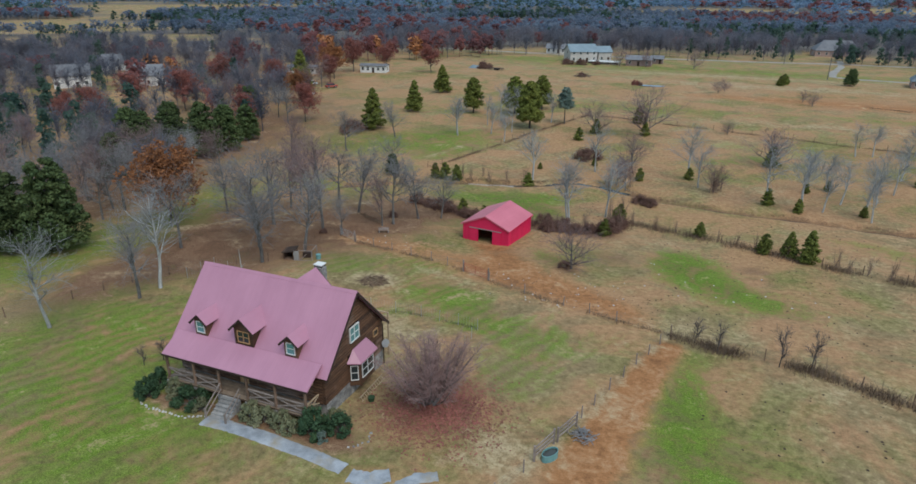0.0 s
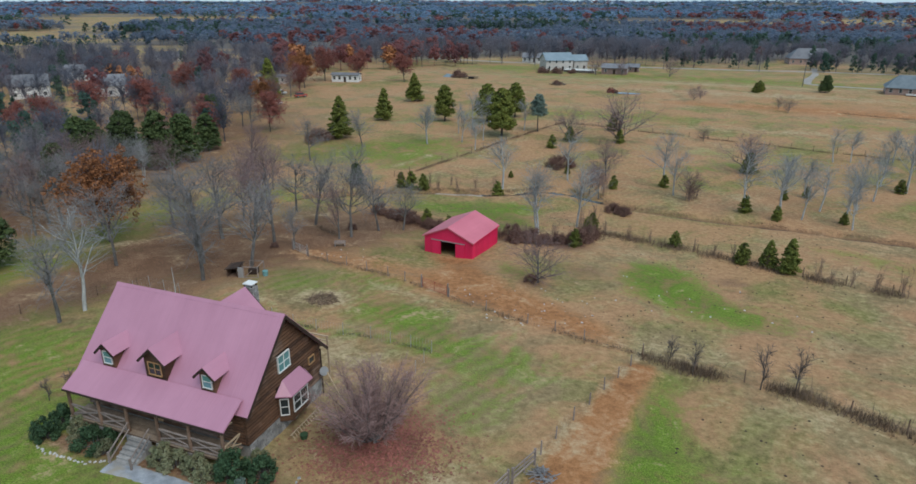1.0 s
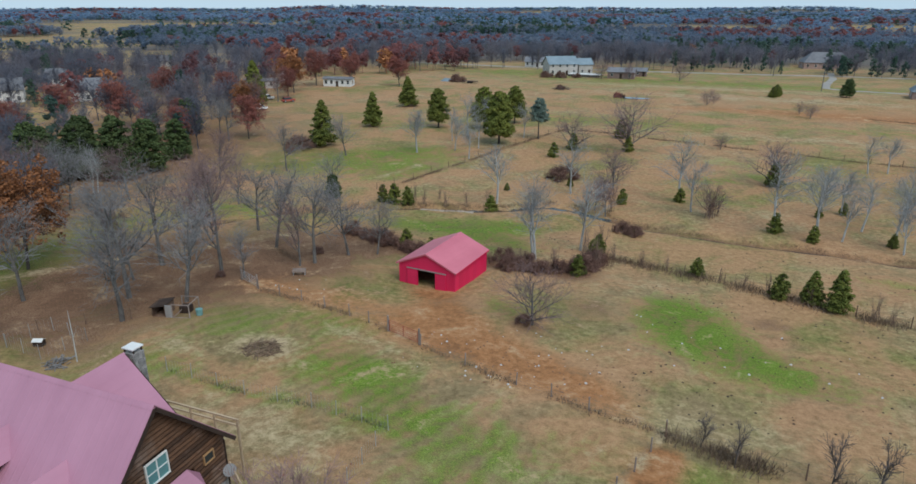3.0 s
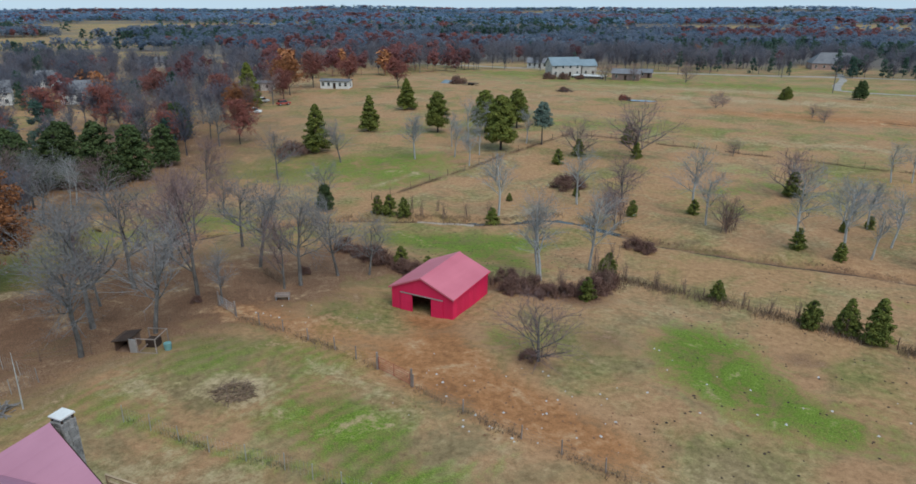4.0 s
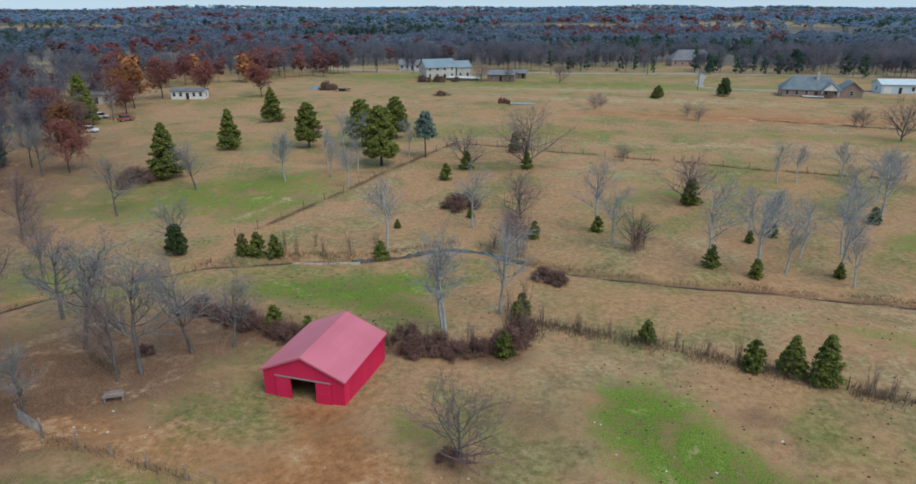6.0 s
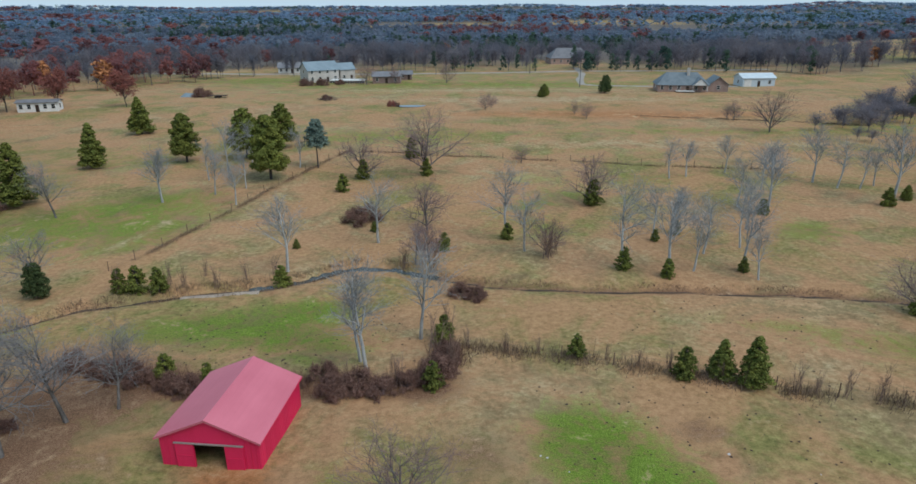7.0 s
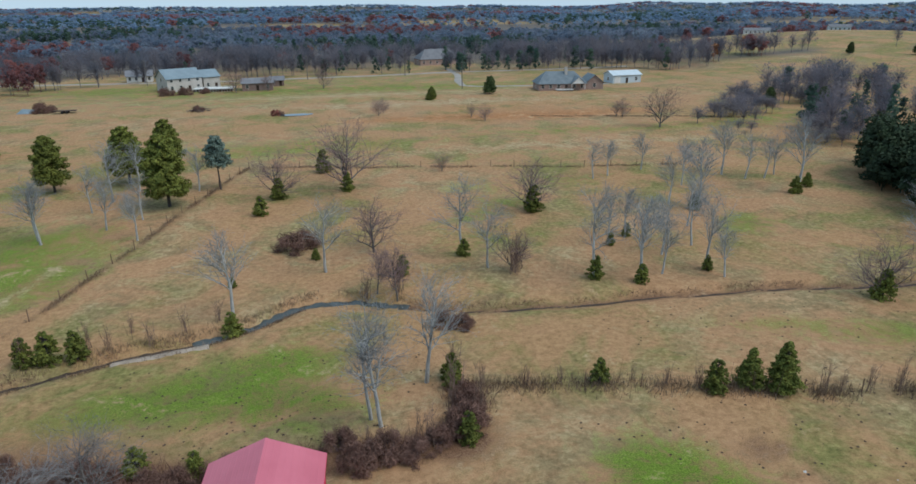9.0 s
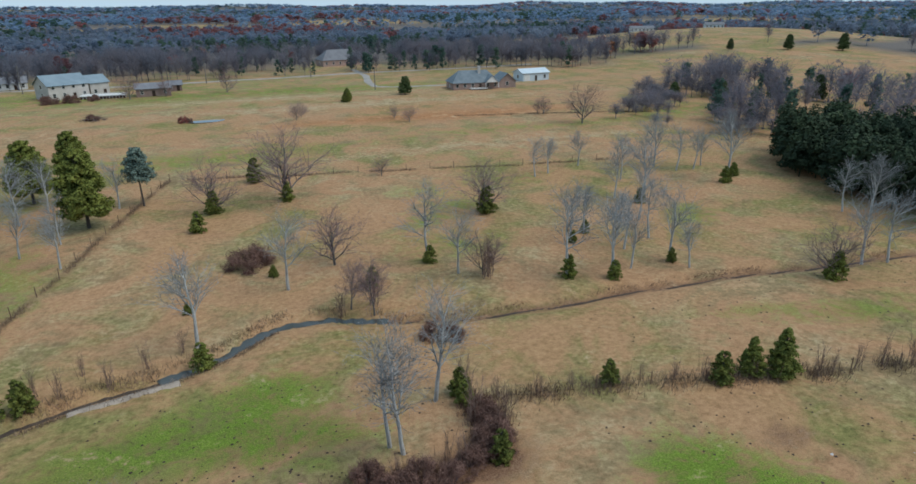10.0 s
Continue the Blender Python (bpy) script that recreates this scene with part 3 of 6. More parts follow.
# ---------------------------------------------------------------- building materials
def metal_roof(name, dark, light, rib=0.45, rough=0.42):
    """Painted ribbed sheet: faint streaks down the slope and fine ribs."""
    m, b = blank(name, rough, 0.0, 0.5)
    streak = noise_node(m, 0.8, 5, 0.6, "Object", (1.0, 0.12, 0.12))
    blotch = noise_node(m, 0.35, 4, 0.6)
    col = ramp_node(m, math_node(m, "ADD", math_node(m, "MULTIPLY", streak, 0.5), math_node(m, "MULTIPLY", blotch, 0.5)), [(0.35, dark), (0.65, light)])
    link(m, col, b.inputs["Base Color"])
    w = m.node_tree.nodes.new("ShaderNodeTexWave")
    w.bands_direction, w.wave_profile = "X", "SIN"
    w.inputs["Scale"].default_value = 0.314 / rib
    co = m.node_tree.nodes.new("ShaderNodeTexCoord")
    link(m, co.outputs["Object"], w.inputs["Vector"])
    sharp = math_node(m, "POWER", w.outputs["Fac"], 12.0)
    bump_on(m, b, sharp, 0.28, 0.025)
    return m


M_RED_ROOF = metal_roof("pinkish_red_metal_roof", (0.50, 0.12, 0.165), (0.58, 0.155, 0.205), 0.4)
M_PINK_ROOF = metal_roof("dusty_pink_metal_roof", (0.38, 0.175, 0.245), (0.45, 0.215, 0.295), 0.5)
M_RED_WALL = surface("crimson_metal_siding", (0.60, 0.014, 0.075), (0.70, 0.025, 0.105), 0.5, 12, 0.5, 0.0, 0.4, vary=0.05, bump=0.05, stretch=(2, 2, 0.3))
M_LOG = surface("weathered_brown_logs", (0.026, 0.014, 0.010), (0.155, 0.078, 0.042), 0.9, 7, 0.8, stretch=(1, 0.3, 2), vary=0.3, stain=(0.2, 0.14, 0.11))
M_TIMBER = surface("grey_brown_timber", (0.08, 0.045, 0.03), (0.24, 0.16, 0.115), 1.5, 9, 0.85, vary=0.2)
M_RAIL = surface("weathered_grey_rails", (0.16, 0.13, 0.115), (0.34, 0.28, 0.25), 1.5, 9, 0.85, vary=0.15)
M_DECK = surface("worn_deck_boards", (0.14, 0.10, 0.07), (0.30, 0.23, 0.17), 1.5, 9, 0.85, vary=0.2)
M_LUMBER = surface("pale_lumber", (0.34, 0.25, 0.16), (0.52, 0.40, 0.27), 1.5, 9, 0.8)
M_STONE = surface("grey_field_stone", (0.13, 0.13, 0.13), (0.36, 0.35, 0.335), 1.6, 12, 0.9, vary=0.3)
M_WHITE = surface("white_paint", (0.55, 0.55, 0.53), (0.74, 0.74, 0.72), 1.0, 12, 0.6, bump=0.05, vary=0.05)
M_OLD_WHITE = surface("pale_siding", (0.36, 0.335, 0.31), (0.54, 0.51, 0.475), 0.6, 9, 0.7, bump=0.05, vary=0.06)
M_TAN_FRAME = surface("honey_window_frame", (0.30, 0.17, 0.08), (0.46, 0.28, 0.14), 1.5, 9, 0.7)
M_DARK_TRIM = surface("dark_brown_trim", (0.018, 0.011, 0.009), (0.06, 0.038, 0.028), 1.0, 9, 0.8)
M_GREY_METAL = surface("galvanised_metal", (0.36, 0.37, 0.38), (0.55, 0.56, 0.57), 1.5, 16, 0.45, 0.6)
M_GRAVEL = surface("grey_gravel", (0.17, 0.185, 0.205), (0.42, 0.445, 0.48), 1.2, 26, 0.95, bump=0.6, vary=0.04, stain=(0.30, 0.26, 0.20))
M_SLATE = surface("slate_blue_shingles", (0.10, 0.13, 0.15), (0.19, 0.23, 0.255), 0.5, 6, 0.8)
M_TEAL_ROOF = surface("blue_grey_roofing", (0.14, 0.195, 0.23), (0.22, 0.285, 0.325), 0.4, 5, 0.6)
M_GREY_ROOF = surface("grey_roofing", (0.11, 0.115, 0.13), (0.21, 0.215, 0.23), 0.4, 5, 0.7)
M_PINK_BRICK = surface("pinkish_brick", (0.24, 0.16, 0.135), (0.38, 0.28, 0.24), 0.8, 9, 0.9)
M_BROWN_WALL = surface("faded_brown_siding", (0.17, 0.115, 0.10), (0.28, 0.20, 0.175), 0.8, 9, 0.85)
M_BLUE_WALL = surface("pale_blue_metal_siding", (0.42, 0.50, 0.55), (0.56, 0.63, 0.67), 0.6, 9, 0.5)
M_CONCRETE = surface("pale_concrete", (0.38, 0.37, 0.36), (0.55, 0.54, 0.52), 0.3, 6, 0.9)
M_LANE = surface("worn_lane", (0.22, 0.20, 0.18), (0.36, 0.34, 0.31), 0.3, 6, 0.95)
M_SAND = surface("sandy_gravel", (0.20, 0.16, 0.125), (0.36, 0.30, 0.245), 0.8, 9, 0.95)
M_RUBBER = surface("black_rubber", (0.012, 0.012, 0.012), (0.03, 0.03, 0.03), 2, 20, 0.85)
M_TEAL = surface("teal_plastic", (0.10, 0.24, 0.24), (0.20, 0.38, 0.38), 2, 14, 0.5)
M_SOIL = surface("bare_soil", (0.14, 0.07, 0.04), (0.30, 0.17, 0.10), 1.0, 9, 0.95)
M_STRAW = surface("hay", (0.28, 0.20, 0.10), (0.46, 0.34, 0.18), 2.0, 20, 0.95)
M_RED_PAINT = surface("faded_red_paint", (0.24, 0.045, 0.035), (0.40, 0.09, 0.065), 2.0, 14, 0.5)
M_GLASS, _g = blank("dark_window_glass", 0.06, 0.0, 0.6)
_g.inputs["Base Color"].default_value = (0.02, 0.03, 0.035, 1)
# The teal base colour paints in the sky's reflection on these panes.
M_SKY_TINTED_GLASS, _g = blank("glass_with_painted_sky", 0.08, 0.35, 0.8)
_g.inputs["Base Color"].default_value = (0.14, 0.34, 0.36, 1)
M_WATER, _g = blank("creek_water", 0.07, 0.0, 0.5)
_g.inputs["Base Color"].default_value = (0.05, 0.055, 0.05, 1)


def window(parent, m, w, h, frame_m, bars=1, cross=1, glass=None, name="window"):
    """A window in the x-z plane facing -y: casing, sash bars and panes, as a part with sub-parts."""
    s = Shape()
    t = 0.06
    s.box(-w / 2 - t, w / 2 + t, -0.05, 0.06, h, h + t).box(-w / 2 - t, w / 2 + t, -0.07, 0.06, -t, 0)
    s.box(-w / 2 - t, -w / 2, -0.05, 0.06, 0, h).box(w / 2, w / 2 + t, -0.05, 0.06, 0, h)
    win = put(name, s.mesh("window_frame", frame_m), parent, m)
    for i in range(1, bars):
        x = -w / 2 + w * i / bars
        put("mullion", Shape().box(x - 0.035, x + 0.035, -0.03, 0.04, 0, h).mesh("mullion", frame_m), win)
    for i in range(1, cross):
        z = h * i / cross
        for k in range(bars):
            a, b = -w / 2 + w * k / bars + 0.035 * (k > 0), -w / 2 + w * (k + 1) / bars - 0.035 * (k < bars - 1)
            put("sash_bar", Shape().box(a, b, -0.025, 0.035, z - 0.025, z + 0.025).mesh("sash_bar", frame_m), win)
    for k in range(bars):
        a, b = -w / 2 + w * k / bars, -w / 2 + w * (k + 1) / bars
        put("pane", Shape().box(a, b, 0.0, 0.012, 0, h).mesh("pane", glass or M_GLASS), win)
    return win


# ---------------------------------------------------------------- barn
def make_barn():
    barn = tagged(empty("barn", pose(-30.95, 83.25, -1.6, 0, 0, -4.44)), "crimson metal barn with a pinkish roof and open sliding doors", "barn")
    w, d, ze, zr = 3.83, 4.28, 2.36, 4.0
    wall_w, wall_d = 3.6, 4.05
    top = ze + (zr - ze) * (1 - wall_w / w) - 0.08
    ridge = zr - 0.09
    put("roof_slope", Shape().slab([(-w, d, ze), (-w, -d, ze), (0, -d, zr), (0, d, zr)], 0.05).mesh("roof_slope", M_RED_ROOF), barn)
    put("roof_slope", Shape().slab([(w, -d, ze), (w, d, ze), (0, d, zr), (0, -d, zr)], 0.05).mesh("roof_slope", M_RED_ROOF), barn)
    put("ridge_cap", Shape().slab([(-0.16, d + 0.01, zr - 0.055), (-0.16, -d - 0.01, zr - 0.055), (0, -d - 0.01, zr + 0.014), (0, d + 0.01, zr + 0.014)], 0.015)
        .slab([(0.16, -d - 0.01, zr - 0.055), (0.16, d + 0.01, zr - 0.055), (0, d + 0.01, zr + 0.014), (0, -d - 0.01, zr + 0.014)], 0.015).mesh("ridge_cap", M_RED_ROOF), barn)
    for s in (-1, 1):
        put("rake_trim", Shape().beam((s * w, -d + 0.02, ze - 0.10), (0, -d + 0.02, zr - 0.10), 0.03, 0.13).mesh("rake_trim", M_RED_ROOF), barn)
        put("eave_trim", Shape().box(s * w - 0.03, s * w + 0.0, -d, d, ze - 0.17, ze - 0.056).mesh("eave_trim", M_RED_WALL), barn)

    def gable(y, opening):
        s = Shape()
        a, h = (1.12, 1.86)
        t = 0.05
        slope = (ridge - top) / wall_w
        if opening:
            for x0, x1 in ((-wall_w, -a), (a, wall_w)):
                z0, z1 = (top, ridge - slope * a) if x0 < 0 else (ridge - slope * a, top)
                pts = [(x0, y, -0.95), (x1, y, -0.95), (x1, y, z1), (x0, y, z0)]
                s.slab(pts, t)
            s.slab([(-a, y, h), (a, y, h), (a, y, ridge - slope * a), (0, y, ridge), (-a, y, ridge - slope * a)], t)
        else:
            s.slab([(-wall_w, y, -0.95), (wall_w, y, -0.95), (wall_w, y, top), (0, y, ridge), (-wall_w, y, top)], t)
        return s
    put("front_wall", gable(-wall_d, True).mesh("front_wall", M_RED_WALL), barn)
    put("back_wall", gable(wall_d, False).mesh("back_wall", M_RED_WALL), barn)
    for s in (-1, 1):
        # side walls of upright ribbed sheets
        n = 9
        for i in range(n):
            y0 = -wall_d + 0.06 + i * (2 * wall_d - 0.12) / n
            y1 = y0 + (2 * wall_d - 0.12) / n - 0.012
            sh = Shape().box(min(s * wall_w, s * (wall_w - 0.04)), max(s * wall_w, s * (wall_w - 0.04)), y0, y1, -0.95, top - 0.02)
            for k in range(3):
                y = y0 + (k + 0.5) * (y1 - y0) / 3
                sh.box(min(s * wall_w, s * (wall_w + 0.02)), max(s * wall_w, s * (wall_w + 0.02)), y - 0.025, y + 0.025, -0.95, top - 0.02)
            put("siding_sheet", sh.mesh("siding_sheet", M_RED_WALL), barn)
    # upright ribs of the front siding
    for x in np.arange(-3.4, 3.5, 0.4):
        if abs(x) > 2.5:
            put("siding_rib", Shape().box(x - 0.025, x + 0.025, -wall_d - 0.022, -wall_d, -0.95, top + (ridge - top) * (1 - abs(x) / wall_w) - 0.06).mesh("siding_rib", M_RED_WALL), barn)
    for x0, x1 in ((-2.45, -1.14), (1.14, 2.45)):
        door = put("sliding_door", Shape().box(x0, x1, -wall_d - 0.10, -wall_d - 0.055, -0.5, 1.9).mesh("sliding_door", M_RED_WALL), barn)
        for x in (x0 + 0.04, x1 - 0.04):
            put("stile", Shape().box(x - 0.04, x + 0.04, -wall_d - 0.118, -wall_d - 0.1, -0.5, 1.9).mesh("stile", M_RED_WALL), door)
        put("rail", Shape().box(x0 + 0.08, x1 - 0.08, -wall_d - 0.118, -wall_d - 0.1, 0.85, 0.95).mesh("rail", M_RED_WALL), door)
    put("door_track", Shape().box(-2.5, 2.5, -wall_d - 0.15, -wall_d - 0.06, 1.91, 2.01).mesh("door_track", M_GREY_METAL), barn, label="pale galvanised sliding door track")
    for x in (-3.3, 0, 3.3):
        for y in (-1.4, 1.4):
            if x:
                put("post", Shape().box(x - 0.07, x + 0.07, y - 0.07, y + 0.07, -0.9, top - 0.1).mesh("post", M_TIMBER), barn)
    put("dirt_floor", Shape().box(-wall_w + 0.05, wall_w - 0.05, -wall_d + 0.06, wall_d - 0.06, -0.95, -0.42).mesh("dirt_floor", M_SOIL), barn)


make_barn()


# ---------------------------------------------------------------- log house
HOUSE = pose(-25.79, 38.18, 0, 0, 0, 1.83)


def make_house():
    rng = random.Random(4)
    house = tagged(empty("log_house", HOUSE), "brown log house with dusty pink metal roof and front porch", "house")
    slope = 5.21 / 4.98
    # main roof: two slopes with a gable rake at each end
    put("front_roof", Shape().slab([(-15.22, -4.98, 4.69), (0, -4.98, 4.69), (0, 0, 9.9), (-15.22, 0, 9.9)], 0.12).mesh("front_roof", M_PINK_ROOF), house)
    put("back_roof", Shape().slab([(0, 4.9, 4.78), (-15.22, 4.9, 4.78), (-15.22, 0.02, 9.9), (0, 0.02, 9.9)], 0.12).mesh("back_roof", M_PINK_ROOF), house)
    put("ridge_cap", Shape().slab([(-15.24, -0.2, 9.72), (0.02, -0.2, 9.72), (0.02, 0, 9.925), (-15.24, 0, 9.925)], 0.02).slab([(0.02, 0.22, 9.71), (-15.24, 0.22, 9.71), (-15.24, 0, 9.925), (0.02, 0, 9.925)], 0.02).mesh("ridge_cap", M_PINK_ROOF), house)
    put("porch_roof", Shape().slab([(-14.8, -6.49, 4.39), (-0.74, -6.49, 4.39), (-0.74, -4.4, 5.55), (-14.8, -4.4, 5.55)], 0.1).mesh("porch_roof", M_PINK_ROOF), house)
    put("gutter", Shape().box(-14.8, -0.74, -6.55, -6.49, 4.24, 4.36).mesh("gutter", M_DARK_TRIM), house)
    for i in range(28):
        x = -14.6 + i * 0.5
        put("rafter_end", Shape().box(x - 0.04, x + 0.04, -6.47, -5.2, 4.24, 4.3, Matrix.Translation((0, 0, 0)) ).mesh("rafter_end", M_LUMBER) if i == 0 else bpy.data.meshes["rafter_end"], house, Matrix.Translation((i * 0.5, 0, 0)))
    for x in (0.0, -15.22):
        for s, zz in ((-4.98, 4.69), (4.9, 4.78)):
            put("rake_board", Shape().beam((x, s, zz - 0.2), (x, 0, 9.9 - 0.2), 0.05, 0.22).mesh("rake_board", M_DARK_TRIM), house)
    # rear cross gable in front of the chimney
    zc, yc = 9.0, 4.4
    for s in (-1, 1):
        pts = [(-6.9 + s * 3.6, 0.9, zc - 3.7), (-6.9 + s * 3.6, yc, zc - 3.7), (-6.9, yc, zc), (-6.9, 0.9, zc)]
        put("rear_gable_roof", Shape().slab(pts if s > 0 else pts[::-1], 0.1).mesh("rear_gable_roof", M_PINK_ROOF), house)
        put("rear_rake", Shape().beam((-6.9 + s * 3.6, yc, zc - 3.85), (-6.9, yc, zc - 0.14), 0.05, 0.22).mesh("rear_rake", M_DARK_TRIM), house)
    put("rear_gable_wall", Shape().slab([(-4, 4.25, 4.2), (-9.8, 4.25, 4.2), (-9.8, 4.25, 6.0), (-6.9, 4.25, 8.8), (-4, 4.25, 6.0)], 0.1).mesh("rear_gable_wall", M_LOG), house)
    # stone chimney
    chim = put("chimney", Shape().box(-7.33, -6.52, 4.68, 5.42, 0.0, 8.75).mesh("chimney", M_STONE), house, label="grey field stone chimney")
    for z in np.arange(6.6, 8.7, 0.24):
        x = -7.33
        while x < -6.57:
            w = min(rng.uniform(0.2, 0.42), -6.52 - x)
            put("stone", Shape().box(x + 0.01, x + w - 0.012, 4.68 - rng.uniform(0.02, 0.05), 4.68, z, z + 0.22).mesh("stone", M_STONE), chim)
            x += w
        y = 4.68
        while y < 5.37:
            w = min(rng.uniform(0.2, 0.4), 5.42 - y)
            put("stone", Shape().box(-6.52, -6.52 + rng.uniform(0.02, 0.05), y + 0.01, y + w - 0.012, z, z + 0.22).mesh("stone", M_STONE), chim)
            y += w
    cap = put("chimney_cap", Shape().box(-7.36, -6.49, 4.65, 5.45, 9.0, 9.07).mesh("chimney_cap", M_WHITE), chim, label="white flat chimney cap")
    for x in (-7.26, -6.59):
        for y in (4.76, 5.34):
            put("cap_leg", Shape().box(x - 0.04, x + 0.04, y - 0.04, y + 0.04, 8.75, 9.0).mesh("cap_leg", M_DARK_TRIM), cap)

    # log walls, course by course, cut at the openings
    def log(parent, a, b, axis, r=0.14):
        put("log", Shape().tube(a, b, r, r, 8).mesh("log", M_LOG, False), parent)

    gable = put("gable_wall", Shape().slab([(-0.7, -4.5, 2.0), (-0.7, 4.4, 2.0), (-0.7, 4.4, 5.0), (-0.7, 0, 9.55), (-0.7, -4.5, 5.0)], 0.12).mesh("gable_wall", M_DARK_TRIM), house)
    holes = [(-0.88, 0.58, 5.5, 6.85), (2.75, 3.6, 4.15, 4.75), (-1.3, 2.1, 1.6, 4.4)]
    z = 2.2
    while z < 9.5:
        half = min(4.62, (9.72 - z) / slope)
        spans = [(-half, min(half, 4.5))]
        for y0, y1, z0, z1 in holes:
            if z0 - 0.1 < z < z1 + 0.1:
                spans = [q for a, b in spans for q in ((a, min(b, y0)), (max(a, y1), b)) if q[1] - q[0] > 0.1]
        for a, b in spans:
            log(gable, (-0.56, a, z), (-0.56, b, z), "y")
        z += 0.27
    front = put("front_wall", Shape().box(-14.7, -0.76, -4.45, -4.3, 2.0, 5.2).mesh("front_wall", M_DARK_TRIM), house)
    openings = [(-13.2, -12.0), (-10.9, -9.8), (-8.75, -7.75), (-6.6, -5.4), (-3.6, -2.4)]
    z = 2.2
    while z < 5.0:
        edges = [-14.75] + [q for o in openings for q in o] + [-0.7]
        spans = [(-14.75, -0.7)] if z > 4.15 else list(zip(edges[::2], edges[1::2]))
        if 2.0 < z < 2.8:
            spans = [(-14.75, -8.75), (-7.75, -0.7)]
        for a, b in spans:
            log(front, (a, -4.56, z), (b, -4.56, z), "x")
        z += 0.27
    put("back_wall", Shape().box(-14.7, -0.76, 4.3, 4.45, 0.0, 4.9).mesh("back_wall", M_LOG), house)
    put("left_wall", Shape().slab([(-14.7, 4.4, 0.0), (-14.7, -4.5, 0.0), (-14.7, -4.5, 5.0), (-14.7, 0, 9.55), (-14.7, 4.4, 5.0)], 0.12).mesh("left_wall", M_LOG), house)
    for x0, x1 in openings:
        if x0 == -8.75:
            d = put("front_door", Shape().box(x0, x1, -4.55, -4.5, 2.05, 4.1).mesh("front_door", M_TAN_FRAME), house, label="brown wooden front door")
            put("door_handle", Shape().box(x1 - 0.14, x1 - 0.10, -4.61, -4.552, 3.0, 3.16).mesh("door_handle", M_GREY_METAL), d)
        else:
            window(house, Matrix.Translation(((x0 + x1) / 2, -4.56, 2.85)), x1 - x0 - 0.2, 1.2, M_WHITE, 2, 2)
    # stone foundation with separate stones on the gable side
    base = put("foundation", Shape().box(-14.65, -0.6, -4.5, 4.4, -0.5, 2.06).mesh("foundation", M_STONE), house, label="grey stone foundation")
    z = -0.1
    while z < 2.0:
        y = -4.5
        h = rng.uniform(0.24, 0.34)
        while y < 4.3:
            w = rng.uniform(0.3, 0.62)
            if z > 0.15 - 0.12 * y or y > -2.5:
                put("stone", Shape().box(-0.6, -0.6 + rng.uniform(0.10, 0.16), y, min(y + w - 0.03, 4.4), z, min(z + h - 0.03, 2.05)).mesh("stone", M_STONE), base)
            y += w
        z += h
    # gable windows
    turn = Matrix.Rotation(radians(90), 4, "Z")
    window(house, Matrix.Translation((-0.40, -0.15, 5.57)) @ turn, 1.28, 1.2, M_WHITE, 2, 2, M_SKY_TINTED_GLASS)
    window(house, Matrix.Translation((-0.42, 3.18, 4.2)) @ turn, 0.66, 0.5, M_TAN_FRAME, 1, 1)
    # bay window under its own small roof
    bay = put("bay_window", Shape().add([(-0.5, -1.2, 1.7), (0.3, -0.7, 1.7), (0.3, 1.6, 1.7), (-0.5, 2.1, 1.7), (-0.5, -1.2, 4.0), (0.3, -0.7, 4.0), (0.3, 1.6, 4.0), (-0.5, 2.1, 4.0)],
                                         [(0, 1, 5, 4), (1, 2, 6, 5), (2, 3, 7, 6), (3, 2, 1, 0), (4, 5, 6, 7)]).mesh("bay_window", M_LOG), house, label="projecting timber bay with white windows")
    put("bay_roof", Shape().add([(-0.42, -1.5, 4.0), (0.55, -0.9, 3.9), (0.55, 1.8, 3.9), (-0.42, 2.4, 4.0), (-0.42, -0.5, 4.8), (-0.42, 1.6, 4.8), (-0.42, -1.5, 3.92), (0.55, -0.9, 3.82), (0.55, 1.8, 3.82), (-0.42, 2.4, 3.92)],
                                [(0, 1, 4), (1, 2, 5, 4), (2, 3, 5), (0, 6, 7, 1), (1, 7, 8, 2), (2, 8, 9, 3), (6, 9, 8, 7), (0, 4, 5, 3, 9, 6)]).mesh("bay_roof", M_PINK_ROOF), bay)
    window(bay, Matrix.Translation((0.32, 0.45, 2.3)) @ turn, 1.7, 1.25, M_WHITE, 2, 2)
    window(bay, Matrix.Translation((-0.083, -0.967, 2.3)) @ Matrix.Rotation(math.atan2(0.5, 0.8), 4, "Z"), 0.52, 1.25, M_WHITE, 1, 2)
    window(bay, Matrix.Translation((-0.083, 1.867, 2.3)) @ Matrix.Rotation(math.pi - math.atan2(0.5, 0.8), 4, "Z"), 0.52, 1.25, M_WHITE, 1, 2)

    # dormers
    def dormer(x, w, top, frame_m, bars, glass):
        y = -4.3
        ob = put("dormer", Shape().add([(x - w / 2, y, 5.1), (x + w / 2, y, 5.1), (x + w / 2, y, top - w * 0.45), (x, y, top), (x - w / 2, y, top - w * 0.45),
                                         (x - w / 2, -2.0, 5.1), (x + w / 2, -2.0, 5.1), (x + w / 2, -2.0, top - w * 0.45), (x, -2.0, top), (x - w / 2, -2.0, top - w * 0.45)],
                                        [(0, 1, 2, 3, 4), (1, 6, 7, 2), (5, 0, 4, 9), (0, 5, 6, 1), (9, 8, 7, 6, 5)]).mesh("dormer", M_LOG), house, label="small gabled timber dormer")
        over, front_y = w / 2 + 0.3, y - 0.28
